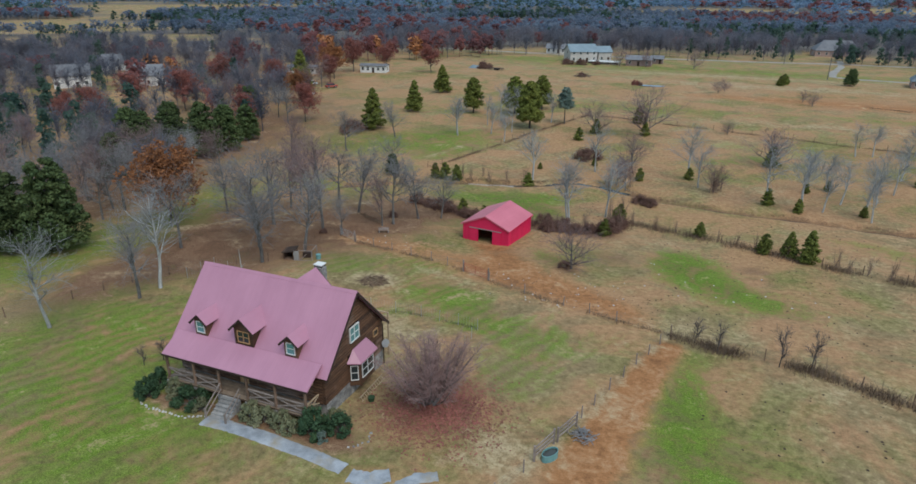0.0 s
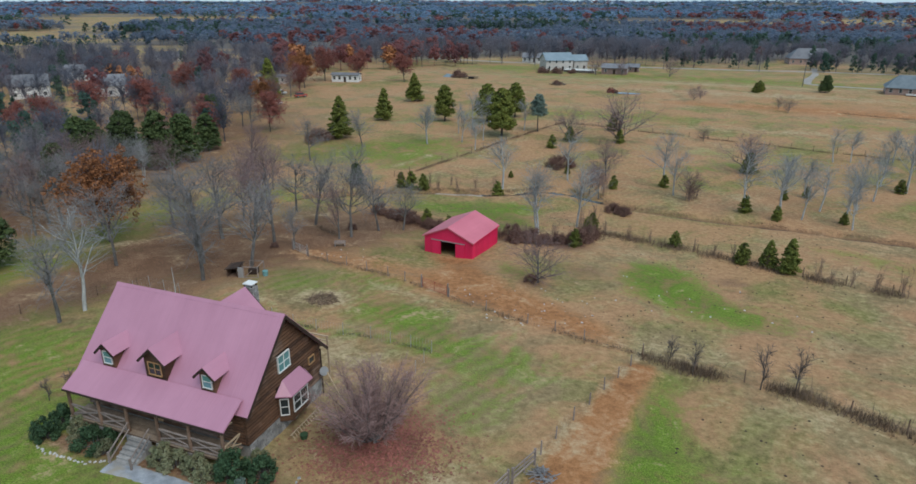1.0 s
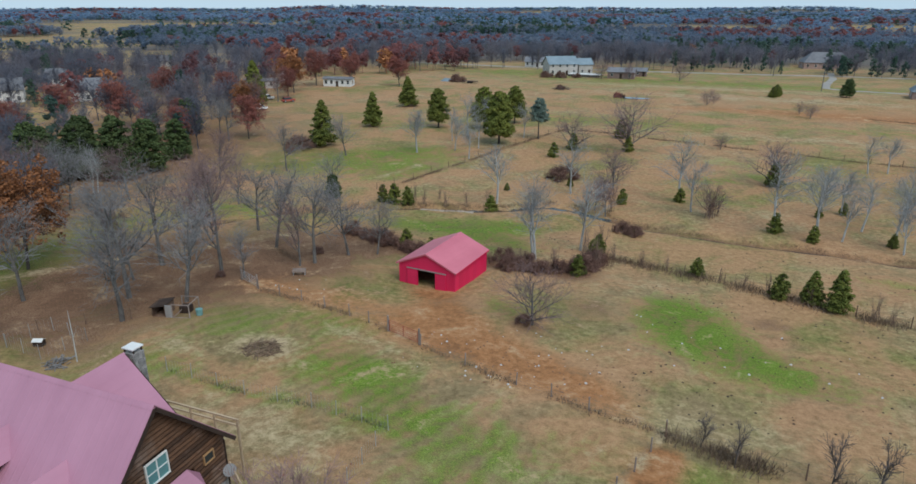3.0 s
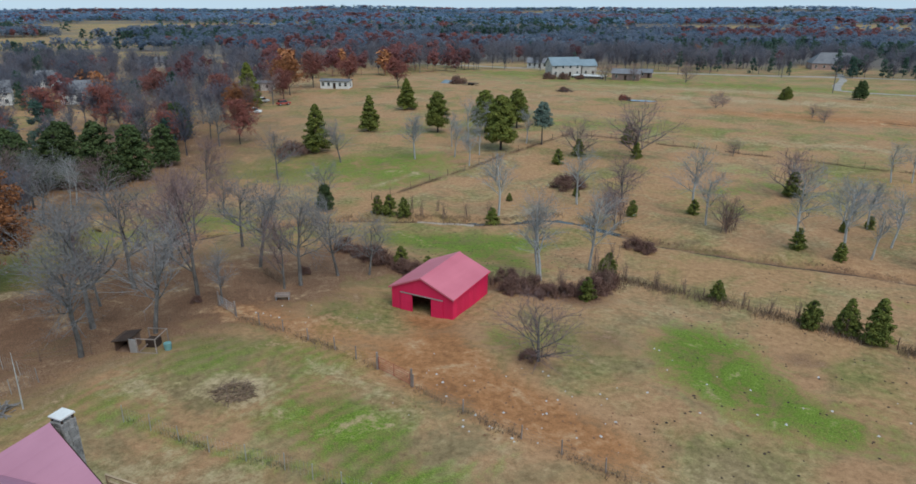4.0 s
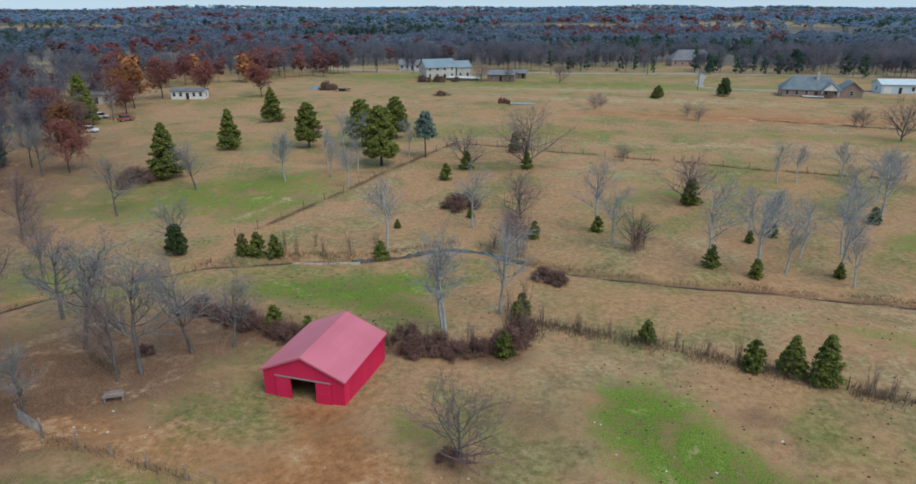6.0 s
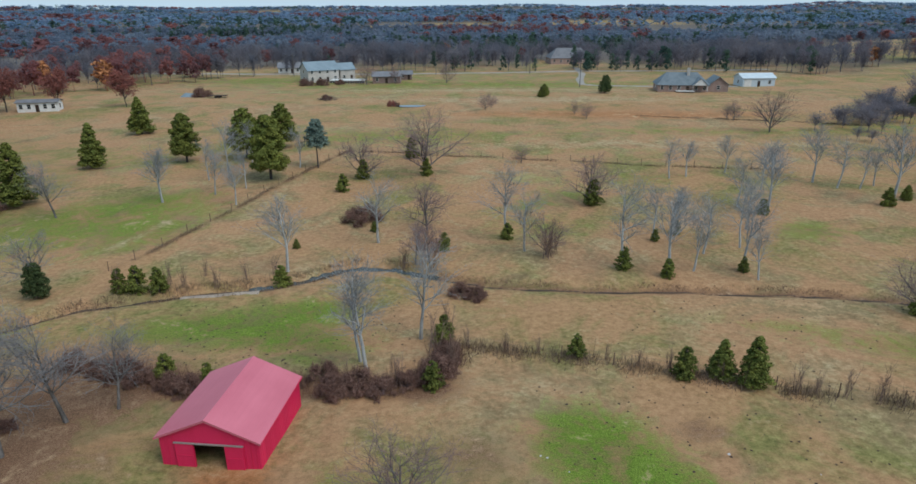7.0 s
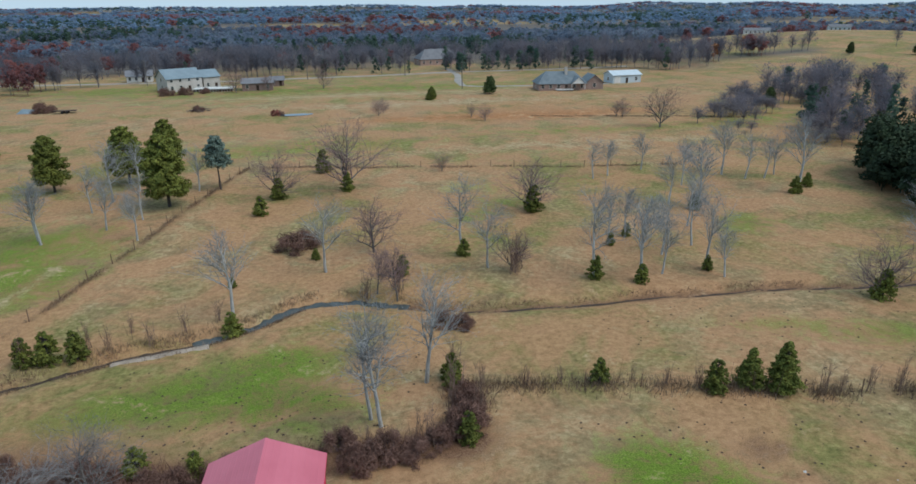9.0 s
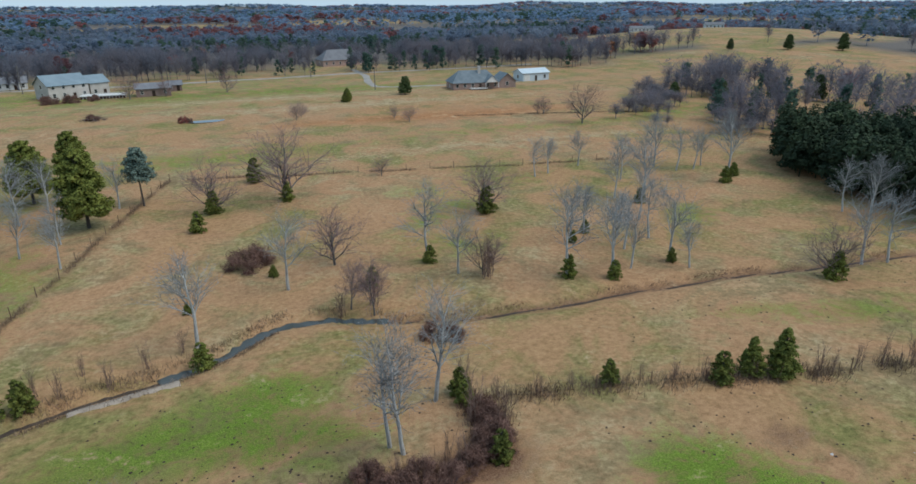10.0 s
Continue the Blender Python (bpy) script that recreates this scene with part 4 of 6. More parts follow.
        low = top + 0.08 - over * 0.92
        back = (top + 0.08 - 9.9) / slope
        side = (low - 9.9) / slope
        for s in (-1, 1):
            pts = [(x + s * over, front_y, low), (x + s * over, side + 0.1, low), (x, back + 0.1, top + 0.08), (x, front_y, top + 0.08)]
            put("dormer_roof", Shape().slab(pts if s > 0 else pts[::-1], 0.07).mesh("dormer_roof", M_PINK_ROOF), ob)
            put("dormer_rake", Shape().beam((x + s * over, front_y - 0.01, low - 0.13), (x, front_y - 0.01, top - 0.05), 0.06, 0.18).mesh("dormer_rake", M_DARK_TRIM), ob)
        window(ob, Matrix.Translation((x, y - 0.02, 5.78)), w * 0.58, 0.9, frame_m, bars, 2, glass)
    dormer(-12.4, 1.2, 7.4, M_WHITE, 1, M_SKY_TINTED_GLASS)
    dormer(-8.05, 1.8, 7.9, M_TAN_FRAME, 2, M_GLASS)
    dormer(-3.55, 1.2, 7.4, M_WHITE, 1, M_SKY_TINTED_GLASS)

    # porch: deck boards, log posts, crossed railings, steps
    deck = put("porch_deck", Shape().box(-14.75, -0.9, -6.35, -4.75, 1.85, 2.0).mesh("porch_deck", M_TIMBER), house)
    for i in range(11):
        y = -6.38 + i * 0.15
        put("deck_board", Shape().box(-14.8, -0.85, y, y + 0.142, 2.0, 2.035).mesh("deck_board", M_DECK), deck)
    posts = (-14.62, -11.85, -9.32, -6.6, -3.9, -1.15)
    for x in posts:
        p = put("porch_post", Shape().tube((x, -6.22, 2.0), (x, -6.22, 4.32), 0.13, 0.11, 8).mesh("porch_post", M_TIMBER), house)
        put("pier", Shape().box(x - 0.2, x + 0.2, -6.4, -6.02, 0.3, 1.85).mesh("pier", M_STONE), p)
    put("porch_beam", Shape().box(-14.75, -0.9, -6.3, -6.12, 4.18, 4.34).mesh("porch_beam", M_TIMBER), house)
    for a, b in zip(posts, posts[1:]):
        if a == -9.32:
            continue
        r = put("railing", Shape().beam((a, -6.22, 3.0), (b, -6.22, 3.0), 0.1, 0.09).mesh("railing", M_RAIL), house, label="weathered railing with crossed braces")
        for p, q in (((a, -6.22, 2.2), (b, -6.22, 2.92)), ((a, -6.2, 2.92), (b, -6.2, 2.2))):
            put("brace", Shape().beam(p, q, 0.06, 0.08).mesh("brace", M_RAIL), r)
        put("bottom_rail", Shape().beam((a, -6.22, 2.14), (b, -6.22, 2.14), 0.08, 0.08).mesh("bottom_rail", M_RAIL), r)
    r = put("railing", Shape().beam((-1.05, -6.2, 3.0), (-1.05, -4.7, 3.0), 0.1, 0.09).mesh("railing", M_LUMBER), house, label="pale timber side railing with crossed braces")
    for p, q in (((-1.05, -6.2, 2.2), (-1.05, -4.7, 2.92)), ((-1.03, -6.2, 2.92), (-1.03, -4.7, 2.2))):
        put("brace", Shape().beam(p, q, 0.06, 0.08).mesh("brace", M_LUMBER), r)
    stairs = put("steps", Shape().box(-8.95, -7.35, -6.5, -6.38, 0.6, 1.9).mesh("steps", M_STONE), house, label="grey stone front steps with railings")
    for i in range(7):
        z = 1.84 - i * 0.17
        put("tread", Shape().box(-9.05 + 0.02 * (i % 2), -7.25, -6.68 - i * 0.28, -6.38 - i * 0.28, 0.5, z).mesh("tread", M_STONE), stairs)
    for x in (-9.1, -7.2):
        put("handrail", Shape().beam((x, -6.4, 2.95), (x, -8.25, 1.75), 0.07, 0.08).mesh("handrail", M_RAIL), stairs)
        put("newel", Shape().box(x - 0.06, x + 0.06, -8.35, -8.23, 0.6, 1.85).mesh("newel", M_RAIL), stairs)
        put("lower_rail", Shape().beam((x, -6.4, 2.4), (x, -8.25, 1.2), 0.05, 0.07).mesh("lower_rail", M_RAIL), stairs)
    put("downspout", Shape().tube((-0.38, 4.4, 4.7), (-0.38, 4.4, 0.6), 0.05, 0.05, 6).mesh("downspout", M_DARK_TRIM), house)
    # rear deck rail in pale lumber
    for x in (-6.0, -4.2, -2.4, -0.7):
        put("deck_post", Shape().box(x - 0.06, x + 0.06, 5.9, 6.02, 0.0, 4.95).mesh("deck_post", M_LUMBER), house)
    for z in (4.95, 4.55):
        put("deck_rail", Shape().beam((-6.1, 5.96, z), (-0.6, 5.96, z), 0.1, 0.1).mesh("deck_rail", M_LUMBER), house)
    dish = put("satellite_dish", Shape().tube((-0.05, 4.15, 2.95), (0.03, 4.1, 2.98), 0.34, 0.38, 14).mesh("satellite_dish", M_GREY_METAL), house, label="grey round satellite dish on the wall")
    put("arm", Shape().tube((-0.42, 4.2, 2.8), (0.0, 4.13, 2.95), 0.03, 0.03, 5).mesh("arm", M_GREY_METAL), dish)


make_house()


def on_house(x, y):
    p = HOUSE @ Vector((x, y, 0))
    return p.x, p.y


def make_ladder():
    x, y = on_house(0.75, 0.3)
    ob = tagged(empty("ladder", Matrix.Translation(at(x, y, 0.14)) @ Matrix.Rotation(radians(91.8), 4, "Z") @ Matrix.Rotation(radians(55), 4, "X")), "pale wooden ladder lying on its side by the wall", "ladder")
    for y in (-0.2, 0.2):
        put("rail", Shape().box(-1.9, 1.9, y - 0.03, y + 0.03, -0.03, 0.03).mesh("rail", M_LUMBER), ob)
    for i in range(12):
        put("rung", Shape().box(-1.75 + i * 0.31, -1.71 + i * 0.31, -0.17, 0.17, -0.02, 0.02).mesh("rung", M_LUMBER), ob)


def make_pole(x, y, dx, dy, z0, z1, label):
    a, b = at(x, y), at(x + dx, y + dy)
    put_ob = put("timber_pole", Shape().tube((0, 0, z0), (dx, dy, b.z - a.z + z1), 0.06, 0.05, 6).mesh("timber_pole", M_LUMBER), m=Matrix.Translation(a))
    tagged(put_ob, label, "pole")


make_ladder()
x, y = on_house(-0.3, 4.3)
make_pole(x + 0.1, y + 0.1, 2.0, -0.5, 2.6, 0.05, "pale timber pole leaning on the house corner")

# ---------------------------------------------------------------- planting round the house
def vase_shrub(seed, width, height):
    """A many-stemmed leafless shrub that fans out from one foot."""
    rng = random.Random(seed)
    stems, twigs = Shape(), Shape()
    for i in range(60):
        a, lean = rng.uniform(0, 2 * math.pi), math.sqrt(rng.uniform(0.01, 1)) * 0.75
        d = Vector((math.sin(lean) * math.cos(a), math.sin(lean) * math.sin(a), math.cos(lean)))
        p, r, length = Vector((rng.uniform(-0.3, 0.3), rng.uniform(-0.3, 0.3), -0.05)), rng.uniform(0.03, 0.06), height * rng.uniform(0.8, 1.05)
        for k in range(5):
            d = (rand_dir(rng, d, 0.13) + Vector((0, 0, 0.05))).normalized()
            q = p + d * length / 5
            stems.tube(p, q, r * (1 - k / 6), r * (1 - (k + 1) / 6), 4, cap=False)
            if k > 0:
                for _ in range(13):
                    e = rand_dir(rng, d, rng.uniform(0.3, 0.8))
                    s = p.lerp(q, rng.random())
                    mid = s + e * rng.uniform(0.3, 0.55)
                    twigs.tube(s, mid, 0.010, 0.008, 3, cap=False)
                    for _ in range(2):
                        twigs.tube(mid, mid + rand_dir(rng, e, 0.5) * rng.uniform(0.3, 0.55), 0.008, 0.005, 3, cap=False)
            p = q
    ob = empty("bare_shrub", Matrix())
    put("branch_frame", stems.mesh("branch_frame", M_BARK), ob)
    put("crown", twigs.mesh("crown", M_SHRUB_RED), ob)
    return ob


red_shrub = vase_shrub(8, 6.6, 5.2)
red_shrub.matrix_basis = Matrix.Translation(at(-19.6, 38.7)) @ Matrix.Diagonal((1.34, 1.34, 1.05, 1))
tagged(red_shrub, "large bare reddish shrub over fallen red leaves", "shrub")

def fallen_leaves(x, y, rx, ry, n, seed):
    """Leaves past counting on the grass, thinning out from the middle."""
    rng = np.random.default_rng(seed)
    px, py = x + rng.normal(0, rx / 2, n), y + rng.normal(0, ry / 2, n)
    p = np.stack([px, py, land(px, py) + 0.035], 1)
    v, t = sprays(rng, p, np.tile([0.0, 0.0, 1.0], (n, 1)), 0.16, 0.25)
    tagged(put("fallen_leaves", fast_mesh("fallen_leaves", v, t, M_RED_LEAF)), "dull red leaves fallen on the grass", "leaves", kind="stuff")


fallen_leaves(-19.0, 38.2, 5.2, 4.8, 5200, 3)
round_shrub = [(make_shrub("evergreen_shrub", s, 1.75, 1.9, M_SHRUB, M_DARK_BARK, 4200, 0.10), 1.9) for s in (1, 2)]
loose_shrub = [(make_shrub("faded_shrub", s, 1.6, 1.3, M_SHRUB_PALE, M_BARK, 2400, 0.10), 1.3) for s in (3, 4)]
juniper = [(make_shrub("spreading_juniper", 6, 3.0, 1.5, M_SHRUB, M_BARK, 5200, 0.11), 1.5)]
plant(round_shrub, [(-41.6, 31.4, 1.7), (-41.2, 29.8, 1.8), (-25.9, 31.6, 2.3), (-24.1, 32.4, 1.8)], "clipped dark evergreen shrub by the porch", "shrub", "porch shrubs", 5)
plant(juniper, [(-37.2, 30.7, 1.5)], "spreading dark juniper beside the porch steps", "shrub", "porch shrubs", 6)
plant(loose_shrub, [(-39.2, 31.0, 1.5), (-31.4, 31.0, 1.5), (-30.2, 31.0, 1.4), (-28.6, 31.1, 1.4), (-27.6, 31.0, 1.3), (-25.3, 33.5, 1.2), (-35.9, 30.3, 1.1)], "faded grey-green shrub in front of the porch", "shrub", "porch shrubs", 7)
retire(*round_shrub, *loose_shrub, *juniper)
teal_shrub = make_shrub("blue_green_shrub", 9, 0.8, 1.0, M_CEDAR_BLUE, M_BARK, 1400, 0.09)
teal_shrub.matrix_basis = Matrix.Translation(at(-24.8, 31.0))
tagged(teal_shrub, "small upright blue-green shrub in the bed", "shrub")
bin_ob = put("bucket", Shape().tube((0, 0, 0), (0, 0, 0.4), 0.22, 0.3, 10).mesh("bucket", M_SHRUB), m=Matrix.Translation(at(*on_house(1.5, -1.2))))
tagged(bin_ob, "dark green tub on the grass by the wall", "tub")


def ribbon(name, line, width, material, lift, rag=0.12, seed=0, step=0.35):
    """A strip that lies on the ground along a bent line, with an uneven edge."""
    rng = random.Random(seed)
    pts = []
    for (ax, ay), (bx, by) in zip(line, line[1:]):
        n = max(1, int(math.hypot(bx - ax, by - ay) / step))
        pts += [(ax + (bx - ax) * i / n, ay + (by - ay) * i / n) for i in range(n)]
    pts.append(line[-1])
    v, f, across = [], [], 5
    for i, (x, y) in enumerate(pts):
        a, b = pts[max(0, i - 2)], pts[min(len(pts) - 1, i + 2)]
        d = Vector((b[0] - a[0], b[1] - a[1])).normalized()
        w0, w1 = width / 2 * (1 + rng.uniform(-rag, rag)), width / 2 * (1 + rng.uniform(-rag, rag))
        for k in range(across):
            u = -w0 + (w0 + w1) * k / (across - 1)
            px, py = x - d.y * u, y + d.x * u
            v.append((px, py, float(land(px, py)) + (lift if 0 < k < across - 1 else -0.03)))
        if i:
            o = (i - 1) * across
            f += [(o + k, o + k + across, o + k + across + 1, o + k + 1) for k in range(across - 1)]
    return put(name, mesh_of(name, v, [q[::-1] for q in f], material, True))


tagged(ribbon("gravel_path", [(-34.6, 29.3), (-32.5, 29.55), (-29, 29.5), (-25, 29.45), (-21.7, 29.2)], 1.5, M_GRAVEL, 0.05, 0.05, 1, 0.25), "pale grey gravel path to the porch steps", "path", kind="structure")
tagged(ribbon("gravel_drive", [(-21.0, 28.8), (-19.6, 29.0), (-18.4, 29.9)], 1.7, M_GRAVEL, 0.045, 0.12, 2, 0.25), "patchy pale gravel at the drive's end", "drive", kind="structure")
tagged(ribbon("gravel_drive", [(-17.6, 28.6), (-16.6, 30.4), (-15.4, 31.2)], 1.3, M_GRAVEL, 0.045, 0.14, 3, 0.25), "patchy pale gravel at the drive's end", "drive", kind="structure")


def edging(line, label, seed, main):
    rng = random.Random(seed)
    ob = tagged(empty("stone_edging", Matrix.Translation(at(*line[0]))), label, "edging")
    for (ax, ay), (bx, by) in zip(line, line[1:]):
        n = int(math.hypot(bx - ax, by - ay) / 0.3)
        for i in range(n):
            x, y = ax + (bx - ax) * i / n + rng.uniform(-0.08, 0.08), ay + (by - ay) * i / n + rng.uniform(-0.08, 0.08)
            w, d, h = rng.uniform(0.07, 0.14), rng.uniform(0.06, 0.1), rng.uniform(0.05, 0.12)
            sh = Shape().add([(-w, -d, -0.06), (w, -d * 0.8, -0.06), (w * 0.9, d, -0.06), (-w, d, -0.06), (-w * 0.7, -d * 0.7, h), (w * 0.6, -d * 0.6, h * 0.9), (w * 0.6, d * 0.7, h), (-w * 0.7, d * 0.6, h * 0.8)],
                             [(3, 2, 1, 0), (4, 5, 6, 7), (0, 1, 5, 4), (1, 2, 6, 5), (2, 3, 7, 6), (3, 0, 4, 7)])
            put("stone", sh.mesh("stone", M_CONCRETE if rng.random() < 0.15 else main), ob, Matrix.Translation(at(x, y) - at(*line[0])) @ Matrix.Rotation(rng.uniform(0, 3), 4, "Z"))


edging([(-41.0, 28.9), (-39.6, 28.7), (-37.8, 28.9), (-36.2, 29.0), (-34.6, 29.9)], "row of pale stones edging the flower bed", 2, M_CONCRETE)
edging([(-22.6, 31.2), (-21.7, 32.3), (-22.2, 33.6)], "short row of dull stones edging the bed corner", 3, M_STONE)


# ---------------------------------------------------------------- near and middle trees
tall = [(make_bare("bare_tree", s, 12.0, M_BARK, M_TWIG, spread=0.85, trunk_part=0.36, thick=1.15), 12.0) for s in (3, 11, 19)]
pale = [(make_bare("pale_tree", s, 11.0, M_PALE_BARK, M_TWIG_PALE, spread=0.7, trunk_part=0.36, thick=1.05, dense=False), 11.0) for s in (5, 23, 31)]
dark = [(make_bare("bare_tree", s, 9.0, M_BARK, M_TWIG_RED, spread=1.05, trunk_part=0.12, thick=1.3, dense=False), 9.0) for s in (7, 29)]
reddish = [(make_bare("bare_tree", s, 11.0, M_BARK, M_TWIG_RED, spread=0.9, trunk_part=0.22), 11.0) for s in (13, 37)]
oaks = [(make_bare("oak_tree", s, 12.0, M_DARK_BARK, M_TWIG_DARK, leaf=M_OAK_LEAF, leaf_size=0.42, spread=0.85, trunk_part=0.15), 12.0) for s in (41, 47)]
maples = [(make_bare("red_leaved_tree", s, 12.0, M_DARK_BARK, M_TWIG_RED, leaf=M_RED_LEAF, leaf_size=0.36, spread=0.75, trunk_part=0.2), 12.0) for s in (43, 53)]
cedars = [(make_cedar("cedar_tree", s, 9.0, 5.2, M_CEDAR, 0.05, 0.8, 15000), 9.0) for s in (1, 2)]
broad_cedars = [(make_cedar("cedar_tree", s, 10.0, 6.8, M_CEDAR, 0.17, 0.45, 19000), 10.0) for s in (3, 4)]
blue_cedars = [(make_cedar("cedar_tree", s, 10.0, 5.6, M_CEDAR_BLUE, 0.42, 0.4, 10000), 10.0) for s in (5,)]
dark_cedars = [(make_cedar("cedar_tree", s, 10.0, 6.8, M_DARK_CEDAR, 0.08, 0.4, 17000), 10.0) for s in (8, 9)]
small_cedars = [(make_cedar("small_cedar", s, 3.0, 2.5, M_CEDAR, -0.02, 0.5, 4200), 3.0) for s in (6, 7)]

plant(tall, [(-53, 57.7, 12.5), (-57, 62, 15), (-50.9, 63.6, 12.5), (-50.4, 71.7, 7), (-54.7, 82.7, 12.5), (-46.5, 79.6, 13), (-57.6, 43.2, 12), (-44.5, 84, 11), (-62, 71, 14), (-66, 57, 12), (-72, 72, 11), (-41.5, 86, 8), (-64.1, 110.6, 9), (-79.3, 138.2, 10), (-84.3, 123.8, 11), (-114.9, 141.6, 11), (-62, 88, 11)],
      "tall bare deciduous tree with grey bark over leaf litter", "tree", "bare trees by the house lot", 1, 1.22)
plant(reddish, [(-53.8, 71.8, 15), (-66, 80, 12), (-70, 88, 11), (-47.5, 78, 9), (-18.5, 117.6, 7.5), (-20.6, 119.6, 6), (-61, 66, 10), (-91, 112, 11), (-137, 141, 13), (-76, 100, 9)], "bare tree with a reddish haze of twigs", "tree", "bare trees by the house lot", 4)
plant(pale, [(-57.7, 46.1, 12.5), (-59.9, 34.5, 11), (-22.7, 93, 12), (-23.4, 94.2, 11), (-18.2, 98.6, 11.5), (-36.6, 117.5, 10.5), (-26.4, 127.1, 11), (-8.4, 128.5, 11.6), (-6.2, 123.6, 9.8), (5.5, 117.3, 12.7), (11.7, 127, 9), (15.2, 129.1, 7.5), (10.6, 115.3, 11), (13.9, 116.2, 8.4),
             (19.8, 116.5, 11), (20.6, 113.4, 7.7), (32.1, 138.2, 11.7), (22.6, 157.7, 8.1), (26, 158.9, 7.1), (33.9, 161.2, 7.3), (41.9, 159.4, 6.8), (47, 154.8, 10.7), (49.5, 151.3, 9.6), (52.9, 150.5, 8.6), (56.4, 152.5, 8.5), (53.7, 142.7, 13.4),
             (-65.3, 145.1, 9.5), (-57.8, 148.9, 9), (-47.4, 166.2, 9), (-60.5, 163, 11), (-57.5, 168, 9.5), (-52.4, 143.8, 7.5), (-53.6, 152.5, 8), (-62.2, 157.5, 8.5), (40.9, 105.9, 11.7), (43.5, 104.5, 10), (28.5, 141, 9), (36, 150, 9), (17, 122, 9), (22.5, 124, 10), (26, 131, 9), (-66.1, 146.5, 10), (-104, 96, 9), (-100, 92, 9), (58, 118, 10), (56, 121, 9)],
      "slender bare tree with pale bark in the pasture", "tree", "slender pasture trees", 2, 1.15)
plant(dark, [(-17.2, 73.3, 7.6)], "low spreading bare tree with a forked trunk", "tree", "gnarled pasture trees", 13, 1.2)
plant(dark, [(53.8, 215, 4.6), (15, 224, 4.6), (-8, 236, 4.2), (-19.9, 131.9, 8.2), (-33.8, 158.3, 9.9), (-22.3, 160.7, 13), (-3.6, 168.9, 4.7), (6, 143.1, 8.9), (57.8, 198, 11), (55.1, 213.8, 6.3), (17.3, 217.6, 5.4), (33.1, 103.6, 8.8), (-3.5, 122.3, 6.2), (-9.8, 232, 5.4), (-55, 298, 10), (-24, 302, 10), (-44, 300, 8)],
      "dark gnarled bare tree standing in dry pasture", "tree", "gnarled pasture trees", 3, 1.15)
plant(oaks, [(-74.8, 63.5, 13), (-150, 215, 14), (-128, 165, 11)], "oak tree still full of russet leaves", "tree", "autumn trees", 5)
plant(maples, [(-111.1, 144.2, 11), (-152, 232, 14), (-140, 238, 13), (-160, 226, 13), (-120, 240, 12), (-145, 205, 11)], "tree with dull red autumn leaves", "tree", "autumn trees", 6)
plant(cedars, [(-89.1, 144, 10.7), (-88.8, 166.6, 9), (-96.5, 201.7, 9.4), (10.4, 90, 4.7), (8.1, 91.1, 3.8), (-146.9, 190.4, 14)], "dark green conical cedar tree", "tree", "cedars", 7, 1.25)
plant(dark_cedars, [(-79.5, 49.5, 12.5), (-84, 47, 11)], "tall dark green cedar beyond the yard fence", "tree", "cedars", 17, 0.95)
plant(dark_cedars, [(259, 319, 8), (233, 333, 6), (283, 306, 9), (-117, 96, 11), (-117.9, 103.4, 11), (-110.9, 106.8, 12.5), (-111.5, 114.3, 11), (-114.7, 125.1, 9), (-122, 108, 12), (-126, 100, 11), (-64, 110, 4.5), (118, 214, 6), (131, 206, 7), (141, 199, 8), (108, 224, 5), (-130.5, 144.5, 9), (31.8, 268.3, 6.2)], "broad dark green cedar tree", "tree", "cedars", 8, 1.15)
plant(broad_cedars, [(-72.1, 171.2, 10.1), (-50.7, 157.9, 12.0), (-55.7, 184.3, 10), (-60.5, 174, 10.5)], "broad olive-green cedar tree in open pasture", "tree", "cedars", 18, 1.06)
plant(blue_cedars, [(-43.8, 166.3, 9.7)], "pale blue-green cedar with a bare lower trunk", "tree", "cedars", 9)
plant(small_cedars, [(-35.8, 150.5, 3.2), (-52.9, 111.6, 3.4), (-50.5, 111.8, 3.2), (-55, 111.4, 3), (-15.9, 98.8, 2.6), (-16.2, 97, 2.4), (-3.6, 95.1, 2.3), (5.1, 91.3, 2.9), (-36.2, 113.4, 3.0), (-25.8, 173.5, 4.5), (5.5, 117.1, 3), (10.2, 114.3, 2.5), (19.7, 115.8, 2), (33.2, 103.4, 3.6), (-22, 160.2, 3.4), (-33.4, 158, 3.6),
                     (6.2, 142.8, 4.2), (-8.3, 128.2, 2.4), (-36, 90.4, 2), (-40, 91.2, 2.4), (-16.5, 89.5, 2.6), (-27.6, 131.5, 1.6), (12.0, 126.8, 1.8), (15.5, 129.3, 2), (52.1, 141.4, 3), (56.5, 143.9, 2.4), (57.5, 145.2, 2.2), (10.3, 260.7, 4), (9.2, 258, 3.5), (11.3, 263.5, 3), (-37.5, 125.2, 1.4), (31, 137.6, 2.6), (-17, 124, 2.6)],
      "small bushy cedar growing in dry grass", "bush", "small cedars", 10)

plant(tall, [(-88, 52, 12), (-93, 58, 13), (-97, 67, 12), (-91, 73, 11), (-104, 72, 13), (-95, 84, 12), (-103, 88, 11), (-86, 61, 10), (-108, 62, 14)], "bare grey tree in the dusky wood beyond the yard", "tree", "wood edge trees", 23, 1.2)
plant(reddish, [(-90, 66, 12), (-99, 79, 12), (-101, 56, 13), (-94, 94, 10)], "bare reddish tree in the dusky wood beyond the yard", "tree", "wood edge trees", 24, 1.2)
